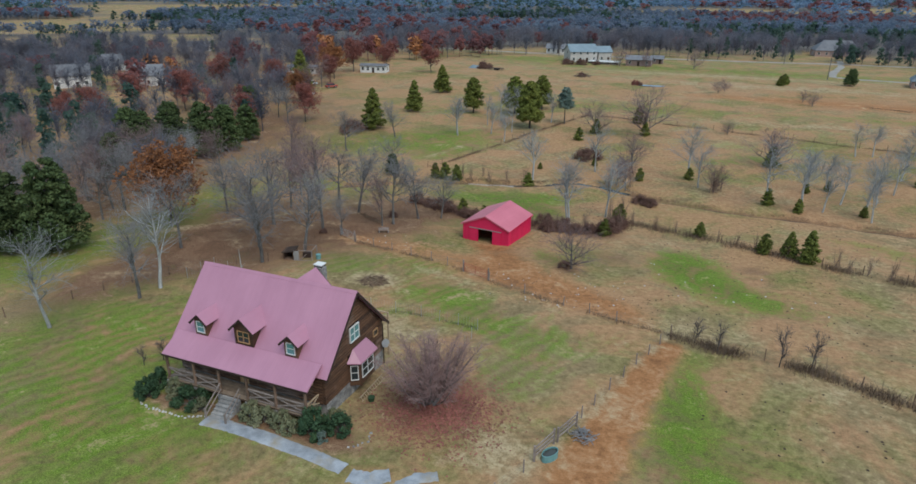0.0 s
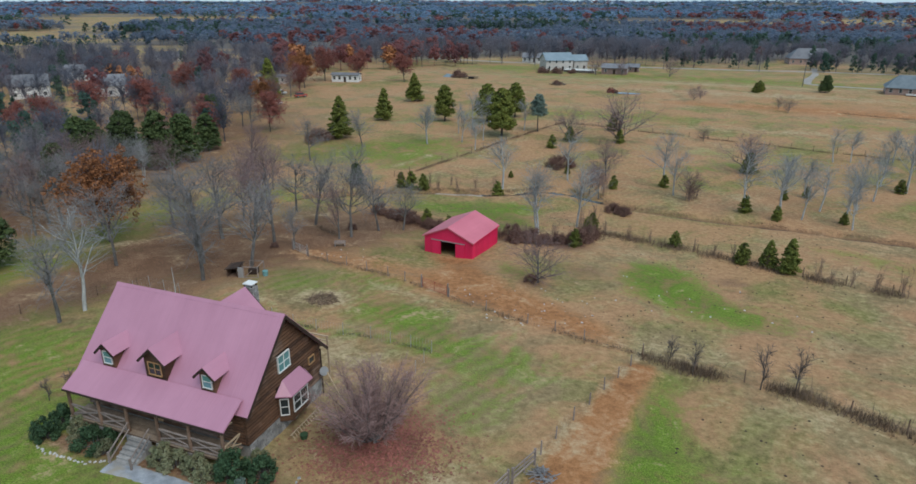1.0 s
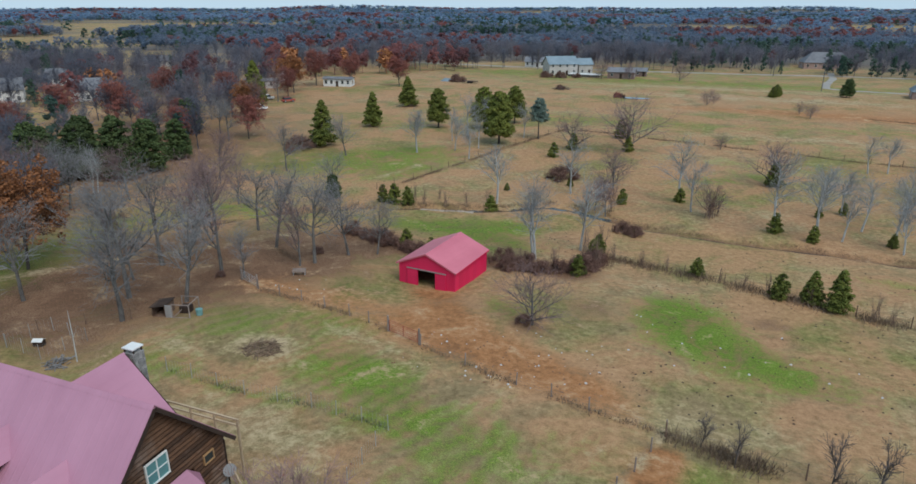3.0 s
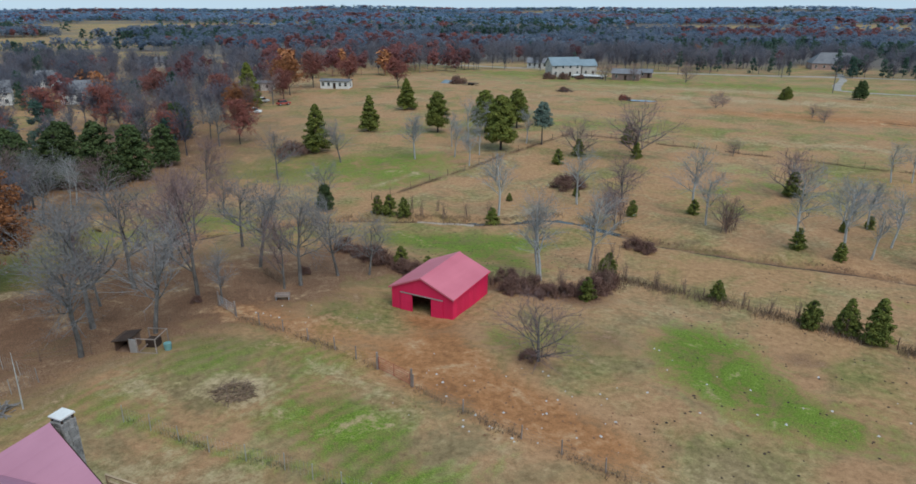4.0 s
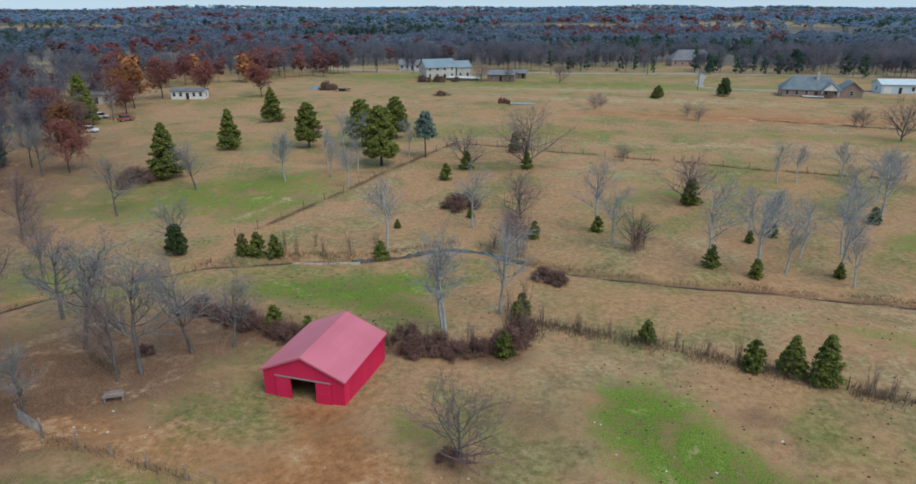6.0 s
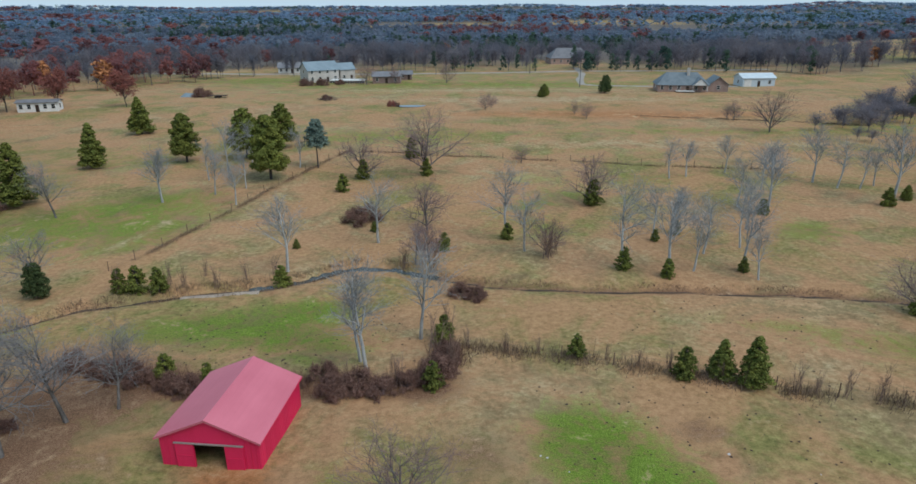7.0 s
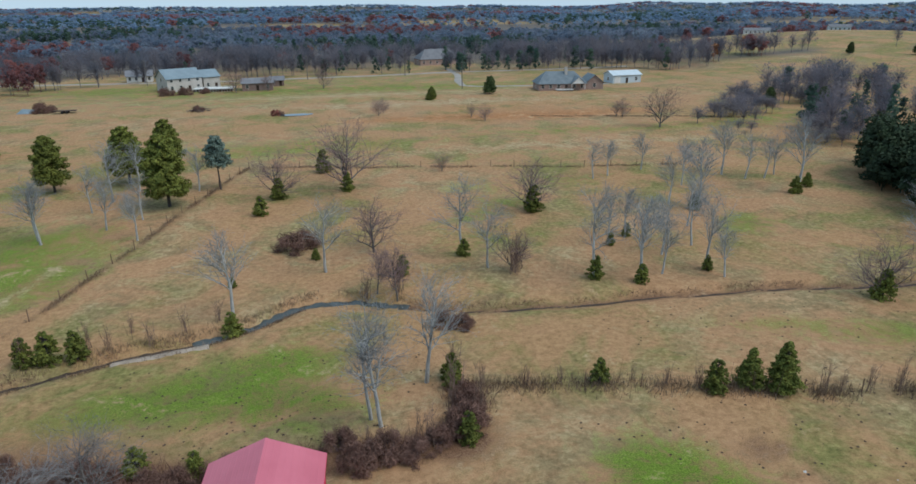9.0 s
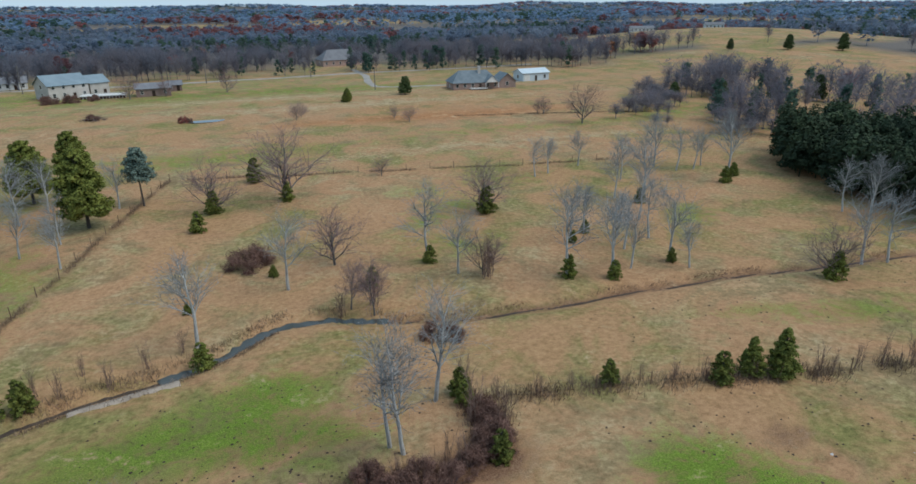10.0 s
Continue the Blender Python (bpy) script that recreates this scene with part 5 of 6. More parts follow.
plant(dark_cedars, [(-97, 51, 10), (-106, 80, 9), (-92, 46, 9)], "dark evergreen among bare trees beyond the yard", "tree", "cedars", 25, 1.1)

# the edge of the left woods, where single trees can still be told apart
rng = random.Random(21)
edge = [(-178 + 100 * rng.random(), 44 + 165 * rng.random()) for _ in range(150)]
edge = [q for q in edge if q[0] < -84 - 0.36 * max(0, q[1] - 70) - 8 * rng.random() and not (-122 < q[0] < -104 and 94 < q[1] < 128)]
for kinds, k, label, group in ((tall, 0, "bare grey tree at the edge of the woods", "wood edge trees"), (reddish, 1, "bare reddish tree at the edge of the woods", "wood edge trees"), (maples, 2, "dull red autumn tree at the edge of the woods", "autumn trees"), (tall, 3, "bare grey tree at the edge of the woods", "wood edge trees")):
    plant(kinds, [(x, y, rng.uniform(8, 14)) for x, y in edge[k::4] if k != 2 or y > 120][:12], label, "tree", group, 30 + k)

def wisp(seed, height):
    """A clump of a few thin, nearly upright stalks with fine side twigs."""
    rng = random.Random(seed)
    stems, twigs = Shape(), Shape()
    for i in range(9):
        d = rand_dir(rng, (0, 0, 1), rng.uniform(0.05, 0.3))
        p, length = Vector((rng.uniform(-0.35, 0.35), rng.uniform(-0.35, 0.35), -0.05)), height * rng.uniform(0.55, 1.0)
        for k in range(4):
            d = (rand_dir(rng, d, 0.1) + Vector((0, 0, 0.06))).normalized()
            q = p + d * length / 4
            stems.tube(p, q, 0.026 * (1 - k / 5), 0.026 * (1 - (k + 1) / 5), 3, cap=False)
            for _ in range(4 if k else 1):
                o = p.lerp(q, rng.random())
                twigs.tube(o, o + rand_dir(rng, d, rng.uniform(0.3, 0.7)) * rng.uniform(0.3, 0.7), 0.011, 0.005, 3, cap=False)
            p = q
    ob = empty("sapling_clump", Matrix())
    put("branch_frame", stems.mesh("branch_frame", M_WISP), ob)
    tagged(put("crown", twigs.mesh("crown", M_WISP), ob), kind="stuff")
    return ob


wisps = [(wisp(k, 3.0), 3.0) for k in (1, 2, 3)]
sapling = [(make_bare("sapling", s, 4.0, M_DARK_BARK, M_TWIG_DARK, spread=0.75, trunk_part=0.2, dense=False, levels=2), 4.0) for s in (61, 67)]
plant(sapling, [(8.8, 57.9, 4.2), (6.2, 57.2, 4.4), (0.9, 57.6, 3.6), (-1.2, 59, 3.0)], "thin dark bare sapling in the fence brush", "tree", "fence saplings", 14, 0.8)
plant(wisps, [(-10, 96, 2.6), (4, 92, 2.8), (8, 90.6, 2.2), (19.5, 87.4, 3.4), (26.5, 85.8, 3.6), (31.5, 84.6, 3.8), (33, 84.2, 3.2), (-38, 116.6, 3.0), (-48, 113, 3.0), (-15.6, 99, 4.2), (-16.6, 94.4, 5.0), (-15, 92.6, 4.6), (-19.4, 89.6, 3.4), (-3.6, 121, 5.2), (-22, 118.6, 4.5), (-18, 119, 5.4), (-7, 95.6, 2.2), (-1, 94.2, 2.0), (1.5, 93, 2.4), (13.6, 89, 3.2), (15, 88.6, 2.4), (17, 88, 3.0), (22, 86.6, 3.6), (24, 86.2, 3.4), (29, 85.2, 3.2), (-20, 91, 2.6), (-24, 90.4, 2.4), (-33, 90, 2.2), (-13.6, 96.8, 2.6), (-44, 113, 3.2), (-50, 113.5, 3.4), (-55, 111, 3.6), (-41, 115, 3.0), (-46.5, 116, 2.6), (-3.2, 121.6, 4.6), (-2.6, 122.4, 5)],
      "thin brown sapling along the field edge", "tree", "fence saplings", 15, 0.9)
plant(sapling, [(-44.6, 34.6, 2.6), (-45.4, 33.2, 2.2)], "small bare shrub at the house corner", "shrub", "yard shrubs", 16, 1.1)
retire(*sapling, *wisps)

# brushy mounds and low bushes
mound = [(make_shrub("brush_mound", s, 5.0, 2.2, M_BRUSH_RED, M_TWIG_RED, 3200, 0.6, 0.04), 2.2) for s in (11, 12)]
tangle = [(make_shrub("brush_tangle", s, 3.6, 2.2, M_BRUSH_RED, M_TWIG_RED, 2600, 0.55, 0.035), 2.2) for s in (14, 15)]
plant(mound, [(-30, 135.8, 2.5), (-92.6, 139.7, 2.8), (-14.5, 109.5, 1.4), (-12.8, 108.8, 1.3), (-60.7, 253.3, 1.6), (-37, 241.2, 1.2), (-72, 297, 2.4), (-78, 296, 2.6), (-66, 299, 2.0), (-105, 262, 3.0)], "low reddish mound of bare brush", "bush", "brush mounds", 11)
plant(tangle, [(-18.1, 73.2, 1.0), (-18.8, 89.6, 1.6), (-16.3, 91, 2.0), (-15.6, 93.3, 1.7), (-15.4, 95.2, 1.6), (-20.6, 88.3, 1.6), (-24.8, 88.5, 1.7), (-37, 88.8, 1.6), (-42, 90.2, 1.8), (-46, 91.6, 1.5), (-39, 89.4, 1.4), (-48.5, 83, 1.0), (-53, 70.8, 0.7), (-15.8, 91.8, 1.6), (-15.4, 94.2, 1.5), (-17, 90.2, 1.5), (-22.6, 89.2, 1.9), (-34, 89.4, 1.7), (-44, 91, 2.0), (-49, 92.6, 1.8), (-26, 90.6, 1.8)], "tangle of dry brown brush", "bush", "brush by the barn", 12)
retire(*tall, *pale, *dark, *reddish, *oaks, *maples, *cedars, *broad_cedars, *blue_cedars, *dark_cedars, *small_cedars, *mound, *tangle)

# ---------------------------------------------------------------- brush along the fences
def brush_strip(name, lines, per_metre, width, height, material, label, seed, lean=0.35):
    """Uncountable upright stalks along bent lines."""
    rng = np.random.default_rng(seed)
    px, py = [], []
    for line in lines:
        for (ax, ay), (bx, by) in zip(line, line[1:]):
            length = math.hypot(bx - ax, by - ay)
            n = int(length * per_metre)
            u = rng.random(n)
            keep = 0.5 + 0.5 * np.sin(u * length * 0.9 + ax) + 0.5 * np.sin(u * length * 0.37 + 2 * ay) + rng.random(n) > 0.75
            off = rng.normal(0, width / 2, n)
            px.append((ax + (bx - ax) * u - (by - ay) / length * off)[keep])
            py.append((ay + (by - ay) * u + (bx - ax) / length * off)[keep])
    x, y = np.concatenate(px), np.concatenate(py)
    n = len(x)
    z = land(x, y) - 0.03
    h = height * rng.uniform(0.35, 1.2, n)
    a = rng.uniform(0, 2 * math.pi, n)
    w = rng.uniform(0.012, 0.035, n)
    p = np.stack([x, y, z], 1)
    side = np.stack([np.cos(a), np.sin(a), np.zeros(n)], 1) * w[:, None]
    tip = p + np.stack([rng.normal(0, lean, n) * h, rng.normal(0, lean, n) * h, h], 1)
    v = np.stack([p - side, p + side, tip], 1).reshape(-1, 3)
    ob = put(name, fast_mesh(name, v, np.arange(3 * n).reshape(-1, 3), material))
    return tagged(ob, label, "brush", kind="stuff")


HEDGE = [(-3.5, 59.4), (1, 58.2), (9, 57.6), (16, 54.9), (30, 51), (60, 44)]
FIELD_LINE = [(-15.2, 97.2), (-5, 95), (4, 91.9), (12, 89.3), (21, 87), (34, 84), (60, 80)]
BARN_LINE = [(-50, 93), (-44, 91.2), (-36, 89.6), (-27, 90), (-20, 90), (-15.3, 92)]
CORNER_LINE = [(-15.3, 90), (-15.2, 97.5)]
FAR_FENCE = [(-60, 118), (-58.4, 121.7), (-52.1, 140.8), (-40.3, 181)]
CROSS_FENCE = [(-40.3, 181), (-20.6, 175.8), (1.9, 171.1), (24.2, 165.8), (45, 163)]
YARD_NORTH = [(-46.8, 69.7), (-40.6, 68.9), (-34, 67.6), (-28.9, 66.3)]
YARD_EAST = [(-25.0, 64.9), (-20, 63.2), (-15, 61.6), (-9, 60.4), (-3.5, 59.7)]
YARD_SIDE = [(-3.5, 59.7), (-5.6, 52), (-7.6, 44), (-8.6, 39.6), (-10.2, 34), (-12.2, 28)]
brush_strip("hedge_brush", [HEDGE], 260, 1.1, 0.8, M_BRUSH, "dry brown brush along the pasture fence", 1)
brush_strip("field_brush", [FIELD_LINE], 170, 1.5, 0.75, M_BRUSH, "dry brown brush along the field edge", 2)
brush_strip("barn_brush", [BARN_LINE, CORNER_LINE, CORNER_LINE], 140, 1.7, 1.15, M_BRUSH_RED, "tangled brown brush behind the barn", 3)
brush_strip("fence_brush", [FAR_FENCE, CROSS_FENCE, [(-48, 79), (-54, 82)], [(30, 222), (60, 214), (85, 205)]], 70, 0.6, 0.5, M_BRUSH, "thin dry weeds along a far fence", 4)
brush_strip("creek_brush", [[(q[0], q[1] + 1.7) for q in CREEK[2:10]], [(q[0], q[1] - 1.7) for q in CREEK[2:8]]], 70, 0.8, 0.5, M_BRUSH, "dry weeds on the creek bank", 5)
brush_strip("ditch_brush", [[(q[0], q[1] + 0.9) for q in CREEK[9:]], [(q[0], q[1] + 0.8) for q in CREEK[1:6]]], 80, 0.7, 0.32, M_BRUSH_RED, "rusty brush along the ditch bank", 9)
brush_strip("garden_weeds", [[(-41.4, 52.3), (-33.4, 52.1), (-27.6, 52.5), (-21.2, 52.4)]], 70, 0.4, 0.28, M_SHRUB_PALE, "green weeds along the garden fence", 10)
brush_strip("yard_weeds", [YARD_NORTH, YARD_EAST], 60, 0.6, 0.4, M_BRUSH, "dry weeds along the yard fence", 6)
brush_strip("saplings", [FIELD_LINE[1:], [(-60, 108), (-47, 114), (-40, 116)], HEDGE], 1.1, 1.6, 3.2, M_BRUSH, "thin bare saplings along the fence", 7, 0.12)
brush_strip("litter_weeds", [[(-57, 60), (-52, 66), (-49, 72)], [(-60, 68), (-56, 76), (-50, 84)], [(-44, 88), (-38, 92)]], 20, 3.0, 0.35, M_BRUSH, "dead weeds among the leaf litter", 8)

# Dark strips in the dry bed: mud plus painted bank shadow.
tagged(ribbon("ditch_bed", CREEK[1:6], 0.8, M_SHADED_MUD, 0.08, 0.3, 8, 0.6), "narrow muddy creek bed under brush, shade in its colour", "ditch", kind="structure")
tagged(ribbon("ditch_bed", CREEK[9:16], 0.6, M_SHADED_MUD, 0.08, 0.3, 7, 0.6), "narrow muddy ditch across the pasture, bank shadow in its colour", "ditch", kind="structure")
# the creek: water in its bed
tagged(ribbon("creek_water", CREEK[5:10], 1.35, M_WATER, 0.13, 0.3, 5, 0.6), "narrow creek of still grey water", "water", kind="structure")
tagged(ribbon("gravel_bar", [(-47, 109.9), (-42.5, 110.6), (-38.2, 111.2)], 1.5, M_SAND, 0.16, 0.2, 6, 0.4), "pale gravel bar beside the creek", "gravel", kind="structure")


# ---------------------------------------------------------------- far woods
def proto(rng, kind, tris):
    """One far tree of unit height, as loose triangles on the skin of a few lobes."""
    low, high, wide = {"bare": (0.34, 0.8, 0.24), "leaf": (0.34, 0.8, 0.25), "bushy": (0.16, 0.84, 0.24), "cedar": (0.12, 0.9, 0.2)}[kind]
    k = 9 if tris > 100 else 6 if tris > 30 else 4
    u = (np.arange(k) + rng.random(k)) / k
    if kind in ("cedar", "bushy"):
        rad = wide * (1.05 - u) ** (0.6 if kind == "cedar" else 0.35)
    else:
        rad = wide * np.sqrt(np.clip(1 - ((u - 0.4) / 0.75) ** 2, 0.1, 1))
    a = rng.uniform(0, 2 * math.pi) + np.arange(k) * 2.4
    off = rad * rng.uniform(0.3, 0.95, k)
    cents = np.stack([np.cos(a) * off, np.sin(a) * off, low + (high - low) * u], 1)
    lobe = rng.uniform(0.6, 0.95, k) * max(wide * 0.62, 0.1)
    per = max(1, tris // k)
    size = float(np.sqrt(4.4 * 12.6 * np.mean(lobe) ** 2 / per)) * 0.62
    if kind == "bare" and tris > 100:
        v, _ = clumps(rng, cents, lobe * 1.25, per, float(np.mean(lobe)) * 0.75, 0.95, 1.0, 0.11, 0.8)
    elif kind == "bare":
        v, _ = clumps(rng, cents, lobe * 1.1, per, size * 0.95, 0.9, 0.5, 0.42, 1.6)
    else:
        v, _ = clumps(rng, cents, lobe, per, size, 0.85, 0.45, 0.5, 0.7)
    v = v.reshape(-1, 3, 3)
    trunk = np.array([[[-0.012, 0, 0], [0.012, 0, 0], [0, 0, 0.6]], [[0, -0.012, 0], [0, 0.012, 0], [0, 0, 0.6]]])
    if kind == "bare" and tris > 100:
        n = 110
        d = np.stack([rng.normal(0, 0.5, n), rng.normal(0, 0.5, n), rng.uniform(0.5, 1.2, n)], 1)
        foot = np.stack([np.zeros(n), np.zeros(n), rng.uniform(0.2, 0.6, n)], 1)
        side = np.cross(d, rng.normal(0, 1, (n, 3)))
        side *= 0.0045 / np.linalg.norm(side, axis=1)[:, None]
        trunk = np.concatenate([trunk, np.stack([foot - side, foot + side, foot + d * rng.uniform(0.3, 0.55, (n, 1))], 1)])
    return np.concatenate([v, trunk])


def woods(name, x, y, h, kind, tris, material, label, seed, wide=1.0):
    rng = np.random.default_rng(seed)
    models = np.stack([proto(rng, kind, tris) for _ in range(6)])
    n = len(x)
    pick = models[rng.integers(0, 6, n)]
    a = rng.uniform(0, 2 * math.pi, n)
    c, s = np.cos(a), np.sin(a)
    w = (h * wide * rng.uniform(0.85, 1.25, n))[:, None, None]
    vx = (pick[..., 0] * c[:, None, None] - pick[..., 1] * s[:, None, None]) * w + x[:, None, None]
    vy = (pick[..., 0] * s[:, None, None] + pick[..., 1] * c[:, None, None]) * w + y[:, None, None]
    vz = pick[..., 2] * h[:, None, None] + land(x, y, False)[:, None, None] - 0.1
    v = np.stack([vx, vy, vz], -1)
    me = fast_mesh(name, v.reshape(-1, 3), np.arange(v.size // 3).reshape(-1, 3), material)
    each = me.attributes.new("own", "FLOAT", "POINT")
    each.data.foreach_set("value", np.repeat(rng.random(n), v.shape[1] * 3).astype(np.float32))
    ob = put(name, me)
    return tagged(ob, label, "woods", kind="stuff")


def scatter(rng, n, r0, r1, power=0.5):
    """Places in the wide wedge ahead, between two distances."""
    r = r0 + (r1 - r0) * rng.random(n) ** power
    a = np.radians(rng.uniform(-74, 66, n))
    x, y = -12 + r * np.sin(a), 40 + r * np.cos(a)
    keep = woodland(x, y)
    return x[keep], y[keep]


def far_woods():
    rng = np.random.default_rng(12)
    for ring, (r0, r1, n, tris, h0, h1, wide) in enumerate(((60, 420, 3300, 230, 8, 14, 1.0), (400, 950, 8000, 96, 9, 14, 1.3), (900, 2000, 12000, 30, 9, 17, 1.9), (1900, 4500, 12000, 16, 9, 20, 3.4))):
        x, y = scatter(rng, n, r0, r1)
        k = len(x)
        left = (x < -60) & (y < 330) & (ring == 0)
        patch = np.sin(x / (60 + 40 * ring) + 1.1) * np.sin(y / (75 + 50 * ring) + 0.6) + rng.normal(0, 0.55, k)
        kind = np.where(patch > (1.3, 0.95, 0.9, 0.95)[ring], 1, np.where(patch < (-0.8, -0.5, -0.48, -0.5)[ring], 2, 0))
        kind = np.where(left & (patch > 0.95), 1, kind)
        kind = np.where((x > 60) & (x < 150) & (y < 215) & (rng.random(k) < 0.3), 2, kind)
        h = rng.uniform(h0, h1, k)
        red_pick = rng.random(k) < 0.12
        # Haze is painted by ring: bare woods get bluer, paler colours farther out.
        for code, shape, mat_, what in ((0, "bare", (M_HAZED_EDGE, M_HAZED_BARE, M_HAZED_FAR, M_HAZED_FAR)[ring], "leafless grey woods reaching to the horizon"), (2, "cedar", M_HAZED_GREEN, "dark evergreens scattered through the woods")):
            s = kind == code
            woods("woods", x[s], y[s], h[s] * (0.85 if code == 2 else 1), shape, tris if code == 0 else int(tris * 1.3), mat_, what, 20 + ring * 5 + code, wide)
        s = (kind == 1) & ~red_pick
        woods("woods", x[s], y[s], h[s], "leaf", int(tris * 1.8), M_HAZED_RUSSET, "russet autumn trees among the woods", 21 + ring * 5, wide)
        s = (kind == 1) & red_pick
        woods("woods", x[s], y[s], h[s], "leaf", int(tris * 1.8), M_OAK_LEAF if ring < 1 else M_HAZED_RUSSET, "orange autumn trees among the woods", 24 + ring * 5, wide)


far_woods()
# the thicket that runs into the pasture from the evergreen wood
rng = np.random.default_rng(77)
u = rng.random(105)
arm = np.arange(105) % 2
tx = np.where(arm, 71 + u * 56, 84 + u * 48) + rng.normal(0, 4, 105)
ty = np.where(arm, 195 + u * 50, 166 + u * 68) + rng.normal(0, 5, 105)
woods("thicket", tx, ty, rng.uniform(3.2, 6.2, 105), "bare", 300, M_HAZED_EDGE, "grey leafless thicket at the pasture's edge", 78, 1.6)
gx_, gy_ = 62 + rng.random(190) * 36, 106 + rng.random(190) * 50
keep = ~inside(gx_, gy_, OPEN)
woods("evergreen_wood", gx_[keep], gy_[keep], rng.uniform(8, 12.5, keep.sum()), "bushy", 1300, M_EVERGREEN_WOOD, "dense dark evergreen wood beside the pasture", 79, 1.0)

# ---------------------------------------------------------------- fences and gates
def wire_fence(name, line, label, gap=3.5, height=1.2, wires=4, post_m=M_RAIL, mesh=False, r=0.06):
    rng = random.Random(len(line) + int(line[0][0]))
    o = at(*line[0])
    ob = tagged(empty(name, Matrix.Translation(o)), label, "fence")
    feet = []
    for (ax, ay), (bx, by) in zip(line, line[1:]):
        n = max(1, round(math.hypot(bx - ax, by - ay) / gap))
        feet += [at(ax + (bx - ax) * i / n, ay + (by - ay) * i / n) for i in range(n)]
    feet.append(at(*line[-1]))
    for p in feet:
        q = p - o
        put("post", Shape().tube(q + Vector((0, 0, -0.3)), q + Vector((rng.uniform(-0.05, 0.05), rng.uniform(-0.05, 0.05), height * rng.uniform(0.98, 1.12))), r, r * 0.85, 6).mesh("post", post_m), ob)
    for k in range(wires):
        z = height * (k + 1) / wires - 0.06
        w = Shape()
        for p, q in zip(feet, feet[1:]):
            w.tube(p - o + Vector((0, 0, z)), q - o + Vector((0, 0, z)), 0.005, 0.005, 3, cap=False)
        put("wire", w.mesh("wire", M_BARK), ob)
    if mesh:
        w = Shape()
        for p, q in zip(feet, feet[1:]):
            n = int((q - p).length / 0.3)
            for i in range(n):
                c = p.lerp(q, i / n) - o
                w.tube(c, c + Vector((0, 0, height)), 0.005, 0.005, 3, cap=False)
        put("netting", w.mesh("netting", M_GREY_METAL), ob)
    return ob


wire_fence("yard_fence", YARD_NORTH, "wire yard fence on grey wooden posts")
wire_fence("yard_fence", YARD_EAST, "low sagging wire fence on grey posts in weeds", 4.0, 1.05)
wire_fence("yard_fence", YARD_SIDE[:4], "wire fence on weathered posts beside the dirt track", 3.0, 1.1)
wire_fence("yard_fence", YARD_SIDE[4:], "wire fence on weathered posts near the gravel", 3.0, 1.1)
wire_fence("pasture_fence", HEDGE, "pasture wire fence lost in dry brush", 4.5, 1.2, 3, M_TIMBER)
wire_fence("pasture_fence", FIELD_LINE, "field wire fence lost in dry brush", 4.5, 1.2, 3, M_TIMBER)
wire_fence("pasture_fence", FAR_FENCE, "far pasture wire fence on thin posts", 4.5, 1.3, 3, M_TIMBER)
wire_fence("pasture_fence", CROSS_FENCE, "far wire fence across the pasture", 5.0, 1.2, 3, M_TIMBER)
wire_fence("garden_fence", [(-41.4, 52.1), (-33.4, 51.9), (-27.6, 52.3), (-21.2, 52.2), (-20.7, 46.2)], "grey netting fence behind the house", 2.4, 1.2, 2, M_GREY_METAL, True, 0.035)
wire_fence("paddock_fence", [(-66, 34), (-62, 46), (-58, 53), (-52.6, 58.4)], "low wire fence along the wood's edge", 3.5, 1.1, 3, M_TIMBER)


def tube_gate(x0, y0, x1, y1, material, label):
    a, b = at(x0, y0), at(x1, y1)
    ob = tagged(empty("tube_gate", Matrix.Translation(a)), label, "gate")
    d = b - a
    for i in range(6):
        z = Vector((0, 0, 0.22 + 0.2 * i))
        put("bar", Shape().tube(z, d + z, 0.025, 0.025, 6).mesh("bar", material), ob)
    for k in (0.0, 0.5, 1.0):
        put("upright", Shape().tube(d * k + Vector((0, 0, 0.2)), d * k + Vector((0, 0, 1.25)), 0.03, 0.03, 6).mesh("upright", material), ob)
    for k in (-0.05, 1.05):
        put("gatepost", Shape().tube(d * k + Vector((0, 0, -0.3)), d * k + Vector((0, 0, 1.6)), 0.1, 0.09, 8).mesh("gatepost", M_RAIL), ob)


tube_gate(-28.8, 66.2, -25.3, 65.0, M_RED_PAINT, "faded red tube gate in the yard fence")
tube_gate(-50.0, 70.9, -47.2, 69.9, M_GREY_METAL, "grey tube gate beside a leaning post")


def plank_fence(a, b, label):
    p, q = at(*a), at(*b)
    ob = tagged(empty("plank_fence", Matrix.Translation(p)), label, "fence")
    d = q - p
    n = max(1, round(d.length / 2.0))
    for i in range(n + 1):
        put("post", Shape().box(-0.07, 0.07, -0.07, 0.07, -0.3, 1.35).mesh("post", M_RAIL), ob, Matrix.Translation(d * (i / n)))
    for z in (0.45, 0.8, 1.15):
        put("plank", Shape().beam(Vector((0, 0, z)), d + Vector((0, 0, z + 0.03)), 0.04, 0.13).mesh("plank", M_RAIL), ob)


plank_fence((-9.9, 35.4), (-9.2, 37.9), "weathered grey plank fence by the dirt track")
plank_fence((-9.0, 38.2), (-8.2, 40.6), "weathered grey plank fence beside a scrap pile")

